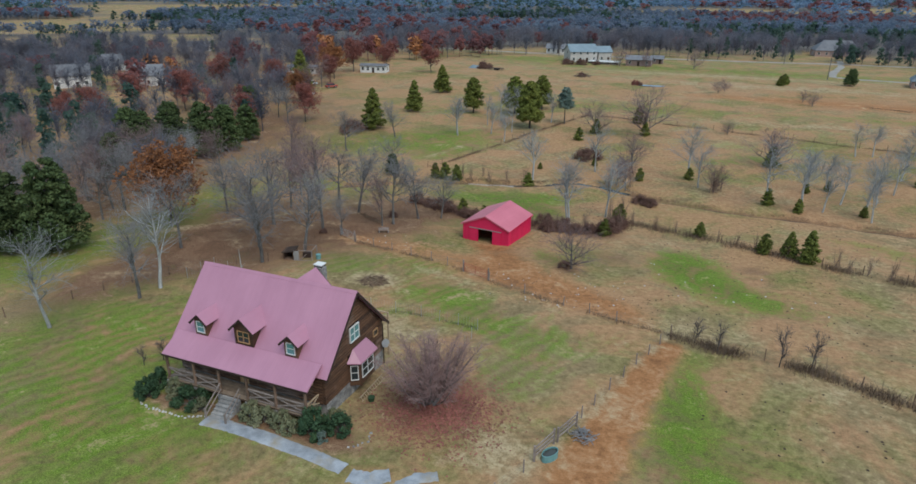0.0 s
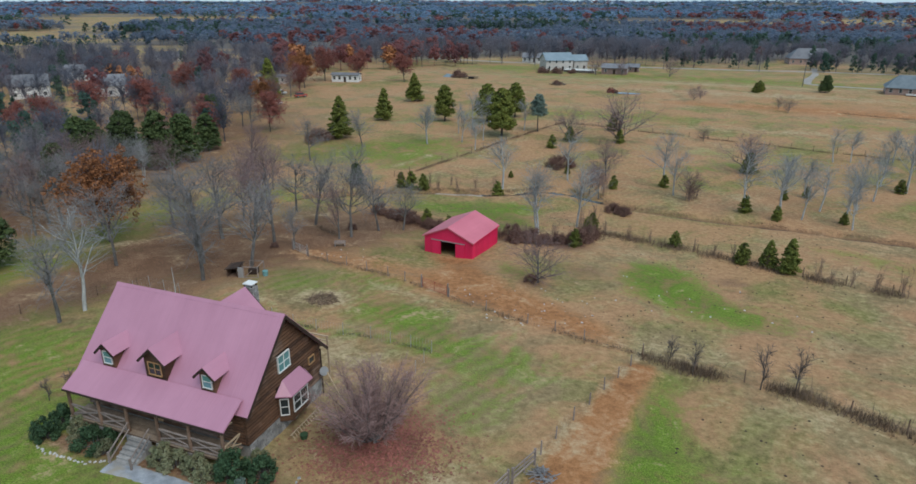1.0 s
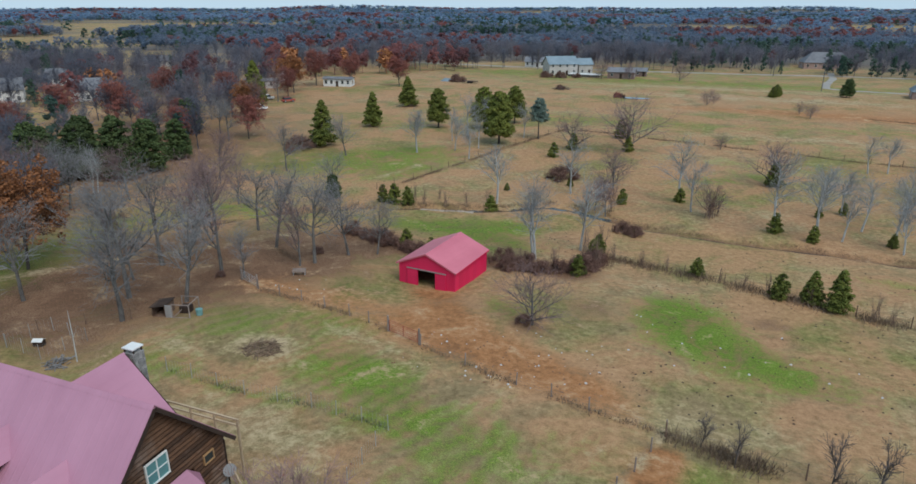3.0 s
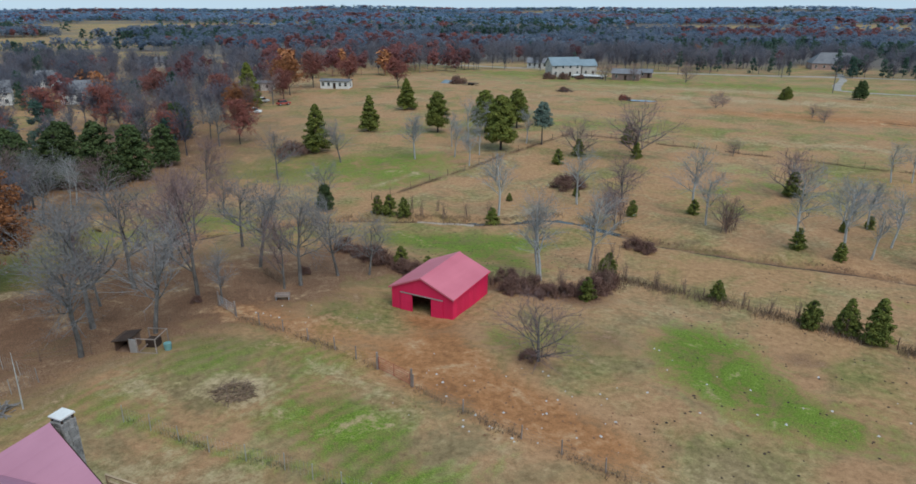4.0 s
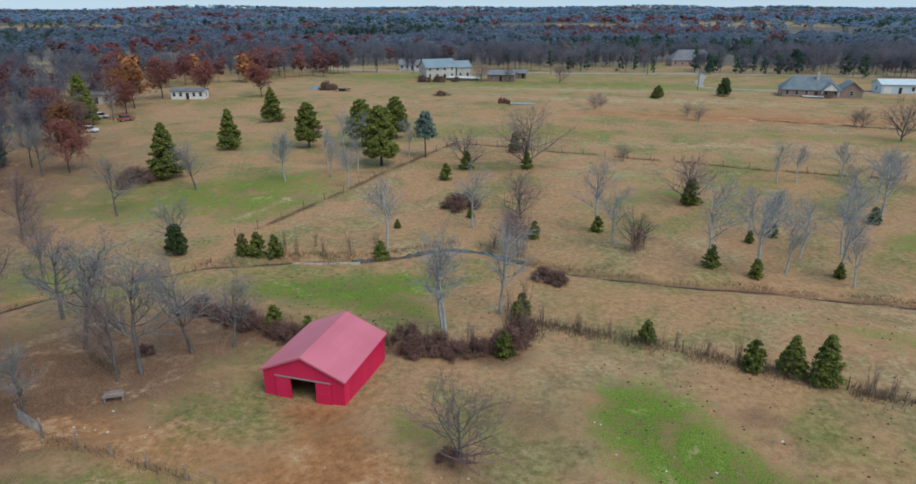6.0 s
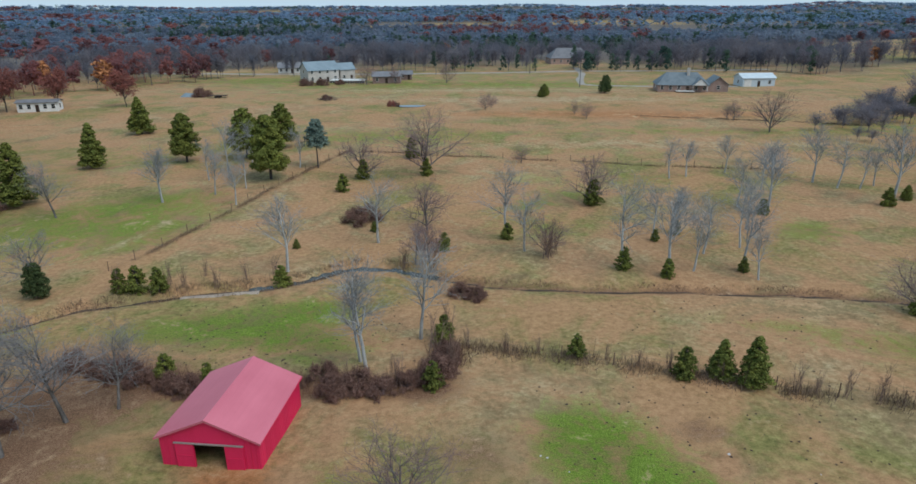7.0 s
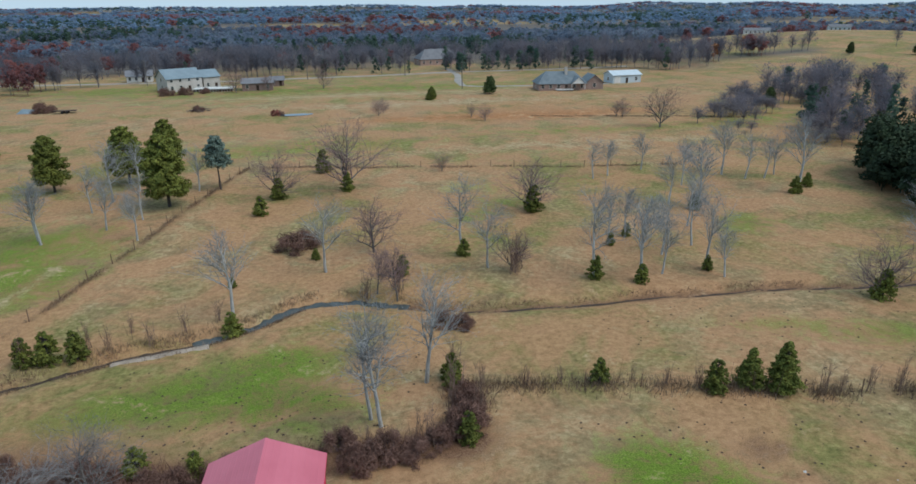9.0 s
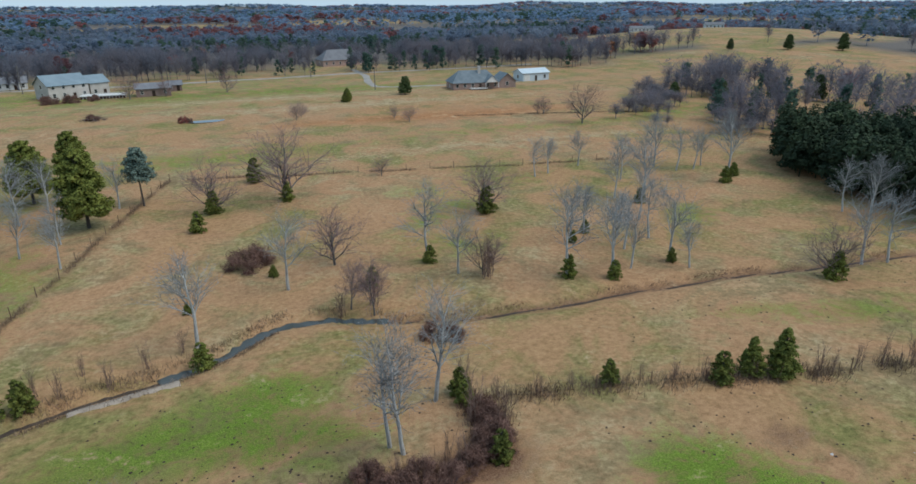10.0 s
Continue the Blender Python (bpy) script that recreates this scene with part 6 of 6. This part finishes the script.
trough = tagged(empty("water_trough", Matrix.Translation(at(-9.0, 36.2)) @ Matrix.Rotation(1.1, 4, "Z")), "teal oval stock tank by the plank fence", "trough")
ring_out = [(0.75 * math.cos(a), 0.42 * math.sin(a)) for a in np.linspace(0, 2 * math.pi, 17)[:-1]]
v = [(x, y, 0) for x, y in ring_out] + [(x, y, 0.55) for x, y in ring_out] + [(x * 0.92, y * 0.9, 0.55) for x, y in ring_out] + [(x * 0.92, y * 0.9, 0.1) for x, y in ring_out]
f = [(k * 16 + i, k * 16 + (i + 1) % 16, (k + 1) * 16 + (i + 1) % 16, (k + 1) * 16 + i) for k in range(3) for i in range(16)]
put("tank", mesh_of("tank", v, f + [tuple(range(48, 64))], M_TEAL), trough)
put("water", mesh_of("water", [(x * 0.92, y * 0.9, 0.42) for x, y in ring_out], [tuple(range(16))], M_WATER), trough)


def stick_pile(name, x, y, radius, height, n, material, label, seed):
    rng = random.Random(seed)
    s = Shape()
    for i in range(n):
        a, r = rng.uniform(0, 6.28), radius * math.sqrt(rng.random())
        h = height * (1 - (r / radius) ** 2) * rng.random() + 0.04
        c = Vector((r * math.cos(a), r * math.sin(a), h))
        d = Vector((rng.uniform(-1, 1), rng.uniform(-1, 1), rng.uniform(-0.25, 0.35))).normalized() * rng.uniform(0.25, 0.7)
        e = c - d
        e.z = max(e.z, 0.0)
        s.tube(e, c + d, 0.035, 0.02, 4, cap=False)
    return tagged(put(name, s.mesh(name, material), m=Matrix.Translation(at(x, y))), label, "pile", kind="stuff")


stick_pile("burnt_heap", -37.0, 58.3, 1.5, 0.8, 170, M_BRUSH, "pile of burnt sticks on a bare patch of lawn", 1)
stick_pile("brush_pile", -60.7, 253.3, 3.5, 1.4, 160, M_TWIG_DARK, "dark heap of cut branches in the field", 2)
stick_pile("scrap_pile", -7.4, 39.6, 0.8, 0.5, 60, M_TWIG, "grey heap of scrap wire by the fence", 3)
stick_pile("brush_pile", -50.6, 49.4, 0.9, 0.5, 60, M_TWIG, "small grey heap of sticks by the netting fence", 4)


# ---------------------------------------------------------------- kennels and small things in the yard
def make_kennel():
    k = tagged(empty("old_kennel", Matrix.Translation(at(-49.6, 61.0)) @ Matrix.Rotation(radians(18), 4, "Z")), "ramshackle grey wooden kennel with an open pen", "kennel")
    put("wall", Shape().box(-1.9, -1.85, -0.9, 0.9, 0, 1.1).mesh("wall", M_TIMBER), k)
    put("wall", Shape().box(-1.84, -0.65, 0.85, 0.9, 0, 1.1).mesh("wall", M_TIMBER), k)
    put("wall", Shape().box(-0.64, -0.59, -0.9, 0.9, 0, 1.25).mesh("wall", M_TIMBER), k)
    put("roof", Shape().slab([(-2.1, -1.05, 1.05), (-0.45, -1.05, 1.3), (-0.45, 1.05, 1.3), (-2.1, 1.05, 1.05)], 0.05).mesh("roof", M_DARK_TRIM), k)
    put("floor", Shape().box(-1.84, -0.65, -0.9, 0.84, 0.0, 0.08).mesh("floor", M_TIMBER), k)
    put("door_panel", Shape().box(-0.5, 0.15, -1.0, -0.95, 0.05, 1.35).mesh("door_panel", M_GREY_METAL), k)
    for x in (0.2, 1.9):
        for y in (-1.0, 1.0):
            put("post", Shape().box(x - 0.04, x + 0.04, y - 0.04, y + 0.04, -0.2, 1.5).mesh("post", M_RAIL), k)
    for a, b in (((0.2, -1, 1.45), (1.9, -1, 1.45)), ((0.2, 1, 1.45), (1.9, 1, 1.45)), ((1.9, -1, 1.45), (1.9, 1, 1.45)), ((0.2, -1, 0.1), (1.9, -1, 0.1)), ((0.3, -1, 0.15), (1.2, -1, 1.0))):
        put("rail", Shape().beam(a, b, 0.05, 0.07).mesh("rail", M_RAIL), k)
    put("inner_hut", Shape().box(0.3, 1.3, 0.1, 0.95, 0, 0.7).mesh("inner_hut", M_DARK_TRIM), k)
    t = tagged(put("plastic_tub", Shape().tube((0, 0, 0), (0, 0, 0.62), 0.29, 0.34, 12).mesh("plastic_tub", M_TEAL), m=Matrix.Translation(at(-47.2, 61.6))), "pale teal plastic tub beside the kennel", "tub")


make_kennel()
hut = tagged(empty("dog_house", Matrix.Translation(at(-55.0, 51.0)) @ Matrix.Rotation(0.4, 4, "Z") @ Matrix.Diagonal((0.7, 0.7, 0.8, 1))), "small white-roofed dog house inside a wire pen", "kennel")
put("box", Shape().box(-0.55, 0.55, -0.4, 0.4, 0, 0.6).mesh("box", M_DARK_TRIM), hut)
put("roof", Shape().slab([(-0.65, -0.5, 0.6), (0.65, -0.5, 0.6), (0.65, 0, 0.85), (-0.65, 0, 0.85)], 0.04).slab([(0.65, 0.5, 0.6), (-0.65, 0.5, 0.6), (-0.65, 0, 0.85), (0.65, 0, 0.85)], 0.04).mesh("roof", M_WHITE), hut)
wire_fence("pen_fence", [(-57.2, 49.6), (-52.6, 49.4), (-52.2, 53.4), (-56.8, 53.6), (-57.2, 49.6)], "wire pen round the dog house", 2.2, 1.3, 3, M_GREY_METAL, True, 0.03)
dead = tagged(put("dead_sapling", Shape().tube((0, 0, -0.2), (0.1, 0.05, 2.6), 0.06, 0.05, 6).tube((0.1, 0.05, 2.6), (-0.1, 0.2, 4.6), 0.05, 0.015, 6).tube((0.08, 0.05, 2.2), (0.7, 0.1, 3.2), 0.03, 0.01, 4).mesh("dead_sapling", M_PALE_BARK), m=Matrix.Translation(at(-49.6, 50.4))), "pale dead sapling without twigs", "tree")
bench = tagged(empty("feed_trough", Matrix.Translation(at(-45.7, 75.4)) @ Matrix.Rotation(0.5, 4, "Z")), "pale metal feed trough on legs", "trough")
put("tray", Shape().box(-0.75, 0.75, -0.3, 0.3, 0.45, 0.5).box(-0.75, 0.75, -0.34, -0.3, 0.45, 0.7).box(-0.75, 0.75, 0.3, 0.34, 0.45, 0.7).mesh("tray", M_RAIL), bench)
for x in (-0.65, 0.65):
    put("leg", Shape().box(x - 0.04, x + 0.04, -0.28, 0.28, 0, 0.45).mesh("leg", M_GREY_METAL), bench)
bale = tagged(put("hay_bale", Shape().tube((-0.7, 0, 0.75), (0.7, 0, 0.75), 0.78, 0.78, 18).mesh("hay_bale", M_STRAW), m=Matrix.Translation(at(-85, 85.5))), "round weathered hay bale on green grass", "bale")


def lumps(name, spots_box, n, size, material, label, seed, flat=0.5):
    """Scattered small lumps, past counting."""
    rng = np.random.default_rng(seed)
    v, t = [], []
    for x0, x1, y0, y1, share in spots_box:
        k = int(n * share)
        x, y = rng.uniform(x0, x1, k), rng.uniform(y0, y1, k)
        z = land(x, y)
        for px, py, pz in zip(x, y, z):
            s = size * rng.uniform(0.5, 1.3)
            o = len(v)
            a = rng.uniform(0, 6.28)
            for i in range(5):
                q = s * rng.uniform(0.7, 1.2)
                v.append((px + q * math.cos(a + i * 1.257), py + q * math.sin(a + i * 1.257), pz - 0.03))
            v.append((px + rng.normal(0, s * 0.2), py + rng.normal(0, s * 0.2), pz + s * flat * 1.6))
            t += [(o + i, o + (i + 1) % 5, o + 5) for i in range(5)]
    return tagged(put(name, fast_mesh(name, v, t, material)), label, "lumps", kind="stuff")


lumps("cow_pats", [(-45, -17, 92, 108, 0.28), (-8, 34, 62, 90, 0.42), (0, 25, 42, 57, 0.12), (0, 50, 92, 108, 0.18)], 800, 0.14, M_DARK_TRIM, "dark dried dung scattered over the pasture", 1, 0.35)
lumps("pale_stones", [(-27, -8, 61, 72, 0.6), (-10, 12, 70, 82, 0.25), (-46, -36, 70, 76, 0.15)], 75, 0.13, M_CONCRETE, "pale stones and scraps on the bare dirt", 2, 0.5)
lumps("clods", [(-27, -8, 60, 68, 1.0)], 120, 0.12, M_SOIL, "reddish clods along the trampled fence line", 4, 0.6)


# ---------------------------------------------------------------- far buildings and vehicles
def far_house(name, x, y, turn, w, d, eave, ridge, wall_m, roof_m, label, wins=4, storeys=1, hip=0.0, porch=False, chimney=None, sink=0.4, door=True):
    """A house with walls, a gabled or hipped roof, windows and a door; its long front faces local -y."""
    h = tagged(empty(name, Matrix.Translation(at(x, y, -0.05)) @ Matrix.Rotation(radians(turn), 4, "Z")), label, "house")
    put("wall", Shape().box(-w / 2, w / 2, -d / 2, d / 2, -sink, eave).mesh("wall", wall_m), h)
    o, k = 0.45, hip * d / 2
    if not hip:
        for s in (-1, 1):
            pts = [(s * w / 2, -d / 2, eave), (s * w / 2, d / 2, eave), (s * w / 2, 0, ridge - 0.1)]
            put("gable", Shape().slab(pts if s > 0 else pts[::-1], 0.12).mesh("gable", wall_m), h)
    drop = (ridge - eave) / (d / 2) * o
    A = [(-w / 2 - o, -d / 2 - o, eave - drop), (w / 2 + o, -d / 2 - o, eave - drop), (w / 2 + o, d / 2 + o, eave - drop), (-w / 2 - o, d / 2 + o, eave - drop)]
    R0, R1 = (-w / 2 - o + k, 0, ridge), (w / 2 + o - k, 0, ridge)
    put("roof_slope", Shape().slab([A[0], A[1], R1, R0], 0.12).mesh("roof_slope", roof_m), h)
    put("roof_slope", Shape().slab([A[2], A[3], R0, R1], 0.12).mesh("roof_slope", roof_m), h)
    if hip:
        put("roof_hip", Shape().slab([A[1], A[2], R1], 0.12).mesh("roof_hip", roof_m), h)
        put("roof_hip", Shape().slab([A[3], A[0], R0], 0.12).mesh("roof_hip", roof_m), h)
    for st in range(storeys):
        z = 0.95 + st * 2.7
        for i in range(wins):
            u = -w / 2 + w * (i + 0.5) / wins
            if door and st == 0 and i == wins // 2:
                put("door", Shape().box(u - 0.5, u + 0.5, -d / 2 - 0.05, -d / 2 + 0.02, 0, 2.05).mesh("door", M_DARK_TRIM), h)
            else:
                window(h, Matrix.Translation((u, -d / 2 - 0.03, z)), 0.95, 1.25, M_WHITE, 1, 2)
        for s in (-1, 1):
            window(h, Matrix.Translation((s * (w / 2 + 0.03), 0, z)) @ Matrix.Rotation(radians(90 * s), 4, "Z"), 1.0, 1.25, M_WHITE, 1, 2)
    if chimney:
        cx, cy, ch = chimney
        put("chimney", Shape().box(cx - 0.45, cx + 0.45, cy - 0.4, cy + 0.4, eave, ch).mesh("chimney", M_OLD_WHITE), h)
    if porch:
        put("porch_deck", Shape().box(-2.6, 3.4, -d / 2 - 2.4, -d / 2, 0.5, 0.75).mesh("porch_deck", M_WHITE), h)
        put("porch_skirt", Shape().box(-2.5, 3.3, -d / 2 - 2.3, -d / 2 - 2.2, -0.3, 0.5).mesh("porch_skirt", M_DARK_TRIM), h)
        r = put("porch_rail", Shape().box(-2.6, 3.4, -d / 2 - 2.4, -d / 2 - 2.32, 1.6, 1.7).mesh("porch_rail", M_TIMBER), h)
        for i in range(19):
            put("baluster", Shape().box(-2.58 + i * 0.33, -2.52 + i * 0.33, -d / 2 - 2.39, -d / 2 - 2.33, 0.75, 1.6).mesh("baluster", M_TIMBER), r)
    return h


ranch = far_house("ranch_house", 59.5, 275, -6, 17, 10, 2.8, 6.4, M_PINK_BRICK, M_SLATE, "pinkish brick ranch house with a slate-blue hipped roof", 6, 1, 0.75, True, (2.0, -1.2, 7.9))
for s in (-1, 1):
    pts = [(5.2 + s * 2.6, -7.2, 2.6), (5.2 + s * 2.6, 0, 2.6), (5.2, 0, 5.0), (5.2, -7.2, 5.0)]
    put("wing_roof", Shape().slab(pts if s > 0 else pts[::-1], 0.12).mesh("wing_roof", M_SLATE), ranch)
put("wing_gable", Shape().slab([(2.9, -7.0, 2.6), (7.5, -7.0, 2.6), (5.2, -7.0, 4.8)], 0.1).mesh("wing_gable", M_WHITE), ranch)
for x in (2.8, 7.6):
    put("porch_post", Shape().box(x - 0.1, x + 0.1, -7.1, -6.9, 0.75, 2.6).mesh("porch_post", M_WHITE), ranch)
wing = far_house("brick_wing", 71.2, 273.5, 84, 8, 6.5, 2.6, 5.2, M_PINK_BRICK, M_SLATE, "pinkish brick garage wing with a pale gable", 2, 1, 0, False, None, 0.4, False)
shed = far_house("metal_shed", 91, 289.5, 4, 12, 7.5, 3.2, 4.6, M_BLUE_WALL, M_BLUE_WALL, "pale blue metal shed with a white door", 3, 1)
put("roll_door", Shape().box(-5.4, -2.8, -3.83, -3.76, 0, 2.6).mesh("roll_door", M_WHITE), shed)
white = far_house("white_house", -76.5, 312, 33, 13, 10, 5.0, 8.0, M_OLD_WHITE, M_TEAL_ROOF, "tall pale house with a blue-grey roof", 4, 2)
wing_w = far_house("pale_wing", -67.5, 318, 33, 6.5, 8.0, 4.6, 6.9, M_OLD_WHITE, M_TEAL_ROOF, "lower pale wing with a blue-grey roof", 2, 1)
deck = tagged(empty("pool_deck", Matrix.Translation(at(-63.5, 306)) @ Matrix.Rotation(radians(-3), 4, "Z")), "raised white deck beside the pale house", "deck")
put("platform", Shape().box(-7, 7, -3, 3, 0.9, 1.1).mesh("platform", M_WHITE), deck)
put("rail", Shape().box(-7, 7, -3.02, -2.92, 1.9, 2.0).mesh("rail", M_WHITE), deck)
for i in range(15):
    put("post", Shape().box(-6.95 + i, -6.85 + i, -3.02, -2.92, -0.3, 1.9).mesh("post", M_WHITE), deck)
put("skirt", Shape().box(-6.9, 6.9, -2.8, -2.7, -0.3, 0.9).mesh("skirt", M_DARK_TRIM), deck)
far_house("brown_shed", -48, 306, 4, 11, 7, 2.9, 4.4, M_BROWN_WALL, M_GREY_ROOF, "faded brown shed with a grey metal roof", 3, 1)
far_house("small_shed", -41.5, 317, 4, 5, 4, 2.4, 3.6, M_BROWN_WALL, M_GREY_ROOF, "small brown shed with a grey roof", 2, 1)
far_house("hidden_house", 38, 405, 8, 22, 12, 3.4, 8.0, M_PINK_BRICK, M_GREY_ROOF, "brick house with a broad grey roof among trees", 6, 1, 0.8)
far_house("far_cottage", -99.7, 352, 10, 10, 7, 2.8, 4.8, M_WHITE, M_GREY_ROOF, "small white house with a dark roof by the road", 4, 1)
far_house("neighbour_house", -258, 208, 30, 16, 9, 3.2, 6.4, M_WHITE, M_GREY_ROOF, "white house with a grey roof among bare trees", 5, 2)
far_house("neighbour_house", -229, 162, 52, 12, 8, 4.6, 8.0, M_WHITE, M_GREY_ROOF, "tall white gabled house among bare trees", 4, 2)
far_house("neighbour_house", -205, 178, 40, 14, 8, 4.2, 7.6, M_WHITE, M_GREY_ROOF, "white gabled house with a grey roof", 4, 2)
far_house("neighbour_house", -222, 190, 40, 10, 7, 3.2, 5.6, M_WHITE, M_GREY_ROOF, "low white house beyond the bare trees", 3, 1)
far_house("neighbour_house", -280, 273, 30, 16, 8, 3.0, 5.4, M_OLD_WHITE, M_GREY_ROOF, "long pale house beside a dry field", 5, 1)
far_house("mobile_home", -143, 234, 12, 11, 4.2, 2.9, 3.5, M_WHITE, M_GREY_ROOF, "long white mobile home with a grey roof", 5, 1)
far_house("mobile_home", -170, 222, 20, 12, 4.6, 2.9, 3.5, M_OLD_WHITE, M_GREY_ROOF, "pale mobile home under bare trees", 4, 1)
far_house("hill_house", 300, 500, -30, 18, 8, 3, 4.6, M_WHITE, M_GREY_ROOF, "long white house on the far hill", 6, 1)
far_house("hill_house", 345, 470, -30, 14, 8, 3, 4.6, M_BLUE_WALL, M_GREY_ROOF, "pale blue house on the far hill", 5, 1)


def vehicle(name, x, y, turn, body_m, label, pickup=True):
    c = tagged(empty(name, Matrix.Translation(at(x, y)) @ Matrix.Rotation(radians(turn), 4, "Z")), label, "car")
    L, W = (5.2, 1.9) if pickup else (4.5, 1.75)
    s = Shape().add([(-L / 2, -W / 2, 0.45), (L / 2, -W / 2, 0.45), (L / 2, W / 2, 0.45), (-L / 2, W / 2, 0.45), (-L / 2, -W / 2, 0.98), (L / 2 - 0.1, -W / 2 + 0.05, 0.95), (L / 2 - 0.1, W / 2 - 0.05, 0.95), (-L / 2, W / 2, 0.98)],
                    [(3, 2, 1, 0), (4, 5, 6, 7), (0, 1, 5, 4), (1, 2, 6, 5), (2, 3, 7, 6), (3, 0, 4, 7)])
    body = put("body", s.mesh("body", body_m), c)
    x0, x1 = (-0.4, 1.5) if pickup else (-1.7, 1.2)
    put("cabin", Shape().add([(x0, -W / 2 + 0.06, 0.98), (x1, -W / 2 + 0.06, 0.96), (x1, W / 2 - 0.06, 0.96), (x0, W / 2 - 0.06, 0.98), (x0 + 0.25, -W / 2 + 0.2, 1.62), (x1 - 0.6, -W / 2 + 0.2, 1.62), (x1 - 0.6, W / 2 - 0.2, 1.62), (x0 + 0.25, W / 2 - 0.2, 1.62)],
                             [(0, 1, 5, 4), (1, 2, 6, 5), (2, 3, 7, 6), (3, 0, 4, 7)]).mesh("cabin", M_GLASS), c, label="dark windows")
    put("roof", Shape().box(x0 + 0.2, x1 - 0.55, -W / 2 + 0.16, W / 2 - 0.16, 1.62, 1.68).mesh("roof", body_m), c)
    if pickup:
        put("load_bed", Shape().box(-L / 2 + 0.08, -0.5, -W / 2 + 0.1, W / 2 - 0.1, 0.985, 0.995).mesh("load_bed", M_DARK_TRIM), c)
    for wx in (-L / 2 + 0.9, L / 2 - 0.95):
        for s_ in (-1, 1):
            w = put("wheel", Shape().tube((wx, s_ * (W / 2 - 0.2), 0.36), (wx, s_ * (W / 2 + 0.02), 0.36), 0.36, 0.36, 14).mesh("wheel", M_RUBBER), c)
            put("rim", Shape().tube((wx, s_ * (W / 2 + 0.02), 0.36), (wx, s_ * (W / 2 + 0.035), 0.36), 0.2, 0.18, 10).mesh("rim", M_GREY_METAL), w)


vehicle("pickup_truck", -136.8, 179.5, 10, M_WHITE, "white pickup truck parked on the grass")
vehicle("car", -139, 197, 60, M_RED_PAINT, "dark red car under the trees", False)
vehicle("car", -150, 200, 20, M_WHITE, "white car beside the mobile homes", False)
vehicle("car", -240, 196, 30, M_WHITE, "white car by the white houses", False)
vehicle("car", -171, 197, 5, M_GREY_METAL, "grey car at the edge of the trees", False)
trailer = tagged(empty("flat_trailer", Matrix.Translation(at(-98.5, 258.5)) @ Matrix.Rotation(0.1, 4, "Z")), "dark flat trailer standing in the field", "trailer")
put("bed", Shape().box(-3, 3, -1, 1, 0.7, 0.85).mesh("bed", M_DARK_TRIM), trailer)
for x in (-0.6, 0.6):
    for y in (-1.05, 1.05):
        put("wheel", Shape().tube((x, y - 0.1, 0.38), (x, y + 0.1, 0.38), 0.38, 0.38, 12).mesh("wheel", M_RUBBER), trailer)
tarp = tagged(put("tarp_heap", Shape().add([(-3, -1.2, 0), (0, -1.5, 0), (3, -1, 0), (3, 1.2, 0), (0, 1.5, 0), (-3, 1, 0), (-1.5, 0, 1.3), (1.4, 0.1, 1.0)], [(0, 1, 6), (1, 7, 6), (1, 2, 7), (2, 3, 7), (3, 4, 7), (4, 6, 7), (4, 5, 6), (5, 0, 6)]).mesh("tarp_heap", M_TEAL_ROOF), m=Matrix.Translation(at(-109, 261))), "heap under a blue-grey tarpaulin", "tarp")


def pond(x, y, rx, ry, label):
    n = 40
    v = [(rx * math.cos(a) * (1 + 0.12 * math.sin(3 * a)), ry * math.sin(a) * (1 + 0.15 * math.cos(2 * a)), 0) for a in np.linspace(0, 2 * math.pi, n + 1)[:-1]]
    tagged(put("pond", mesh_of("pond", v + [(0, 0, 0)], [(i, (i + 1) % n, n) for i in range(n)], M_WATER), m=Matrix.Translation(at(x, y, 0.12))), label, "water", kind="structure")


pond(-32.5, 239, 4.6, 2.4, "small pale pond in the dry field")
red_bush = make_shrub("red_bush", 31, 2.6, 1.8, M_RED_LEAF, M_TWIG_RED, 900, 0.2)
red_bush.matrix_basis = Matrix.Translation(at(-38.2, 239.5))
tagged(red_bush, "low red-leaved bush beside the pond", "bush")
tagged(ribbon("lane", [(37.5, 372), (35.5, 340), (30, 312), (28.6, 297), (34, 292), (44, 290), (60, 288), (84, 286)], 3.2, M_LANE, 0.12, 0.08, 9, 3.0), "pale curving lane to the ranch house", "lane", kind="structure")
tagged(ribbon("far_road", [(-170, 352), (-110, 343), (-60, 340), (0, 346), (37, 352), (120, 345)], 4.0, M_LANE, 0.15, 0.06, 10, 6.0), "pale road in front of the far woods", "road", kind="structure")


def utility_pole(x, y, h):
    p = tagged(empty("utility_pole", Matrix.Translation(at(x, y))), "tall wooden utility pole with a crossarm", "pole", "utility poles")
    put("mast", Shape().tube((0, 0, -0.5), (0, 0, h), 0.16, 0.12, 8).mesh("mast", M_BARK), p)
    put("crossarm", Shape().box(-1.1, 1.1, -0.06, 0.06, h - 0.9, h - 0.75).mesh("crossarm", M_BARK), p)


for x, y in ((-150, 345), (-112, 338), (-92, 330), (-30, 336), (-43, 311), (26, 286), (12, 340)):
    utility_pole(x, y, 10)
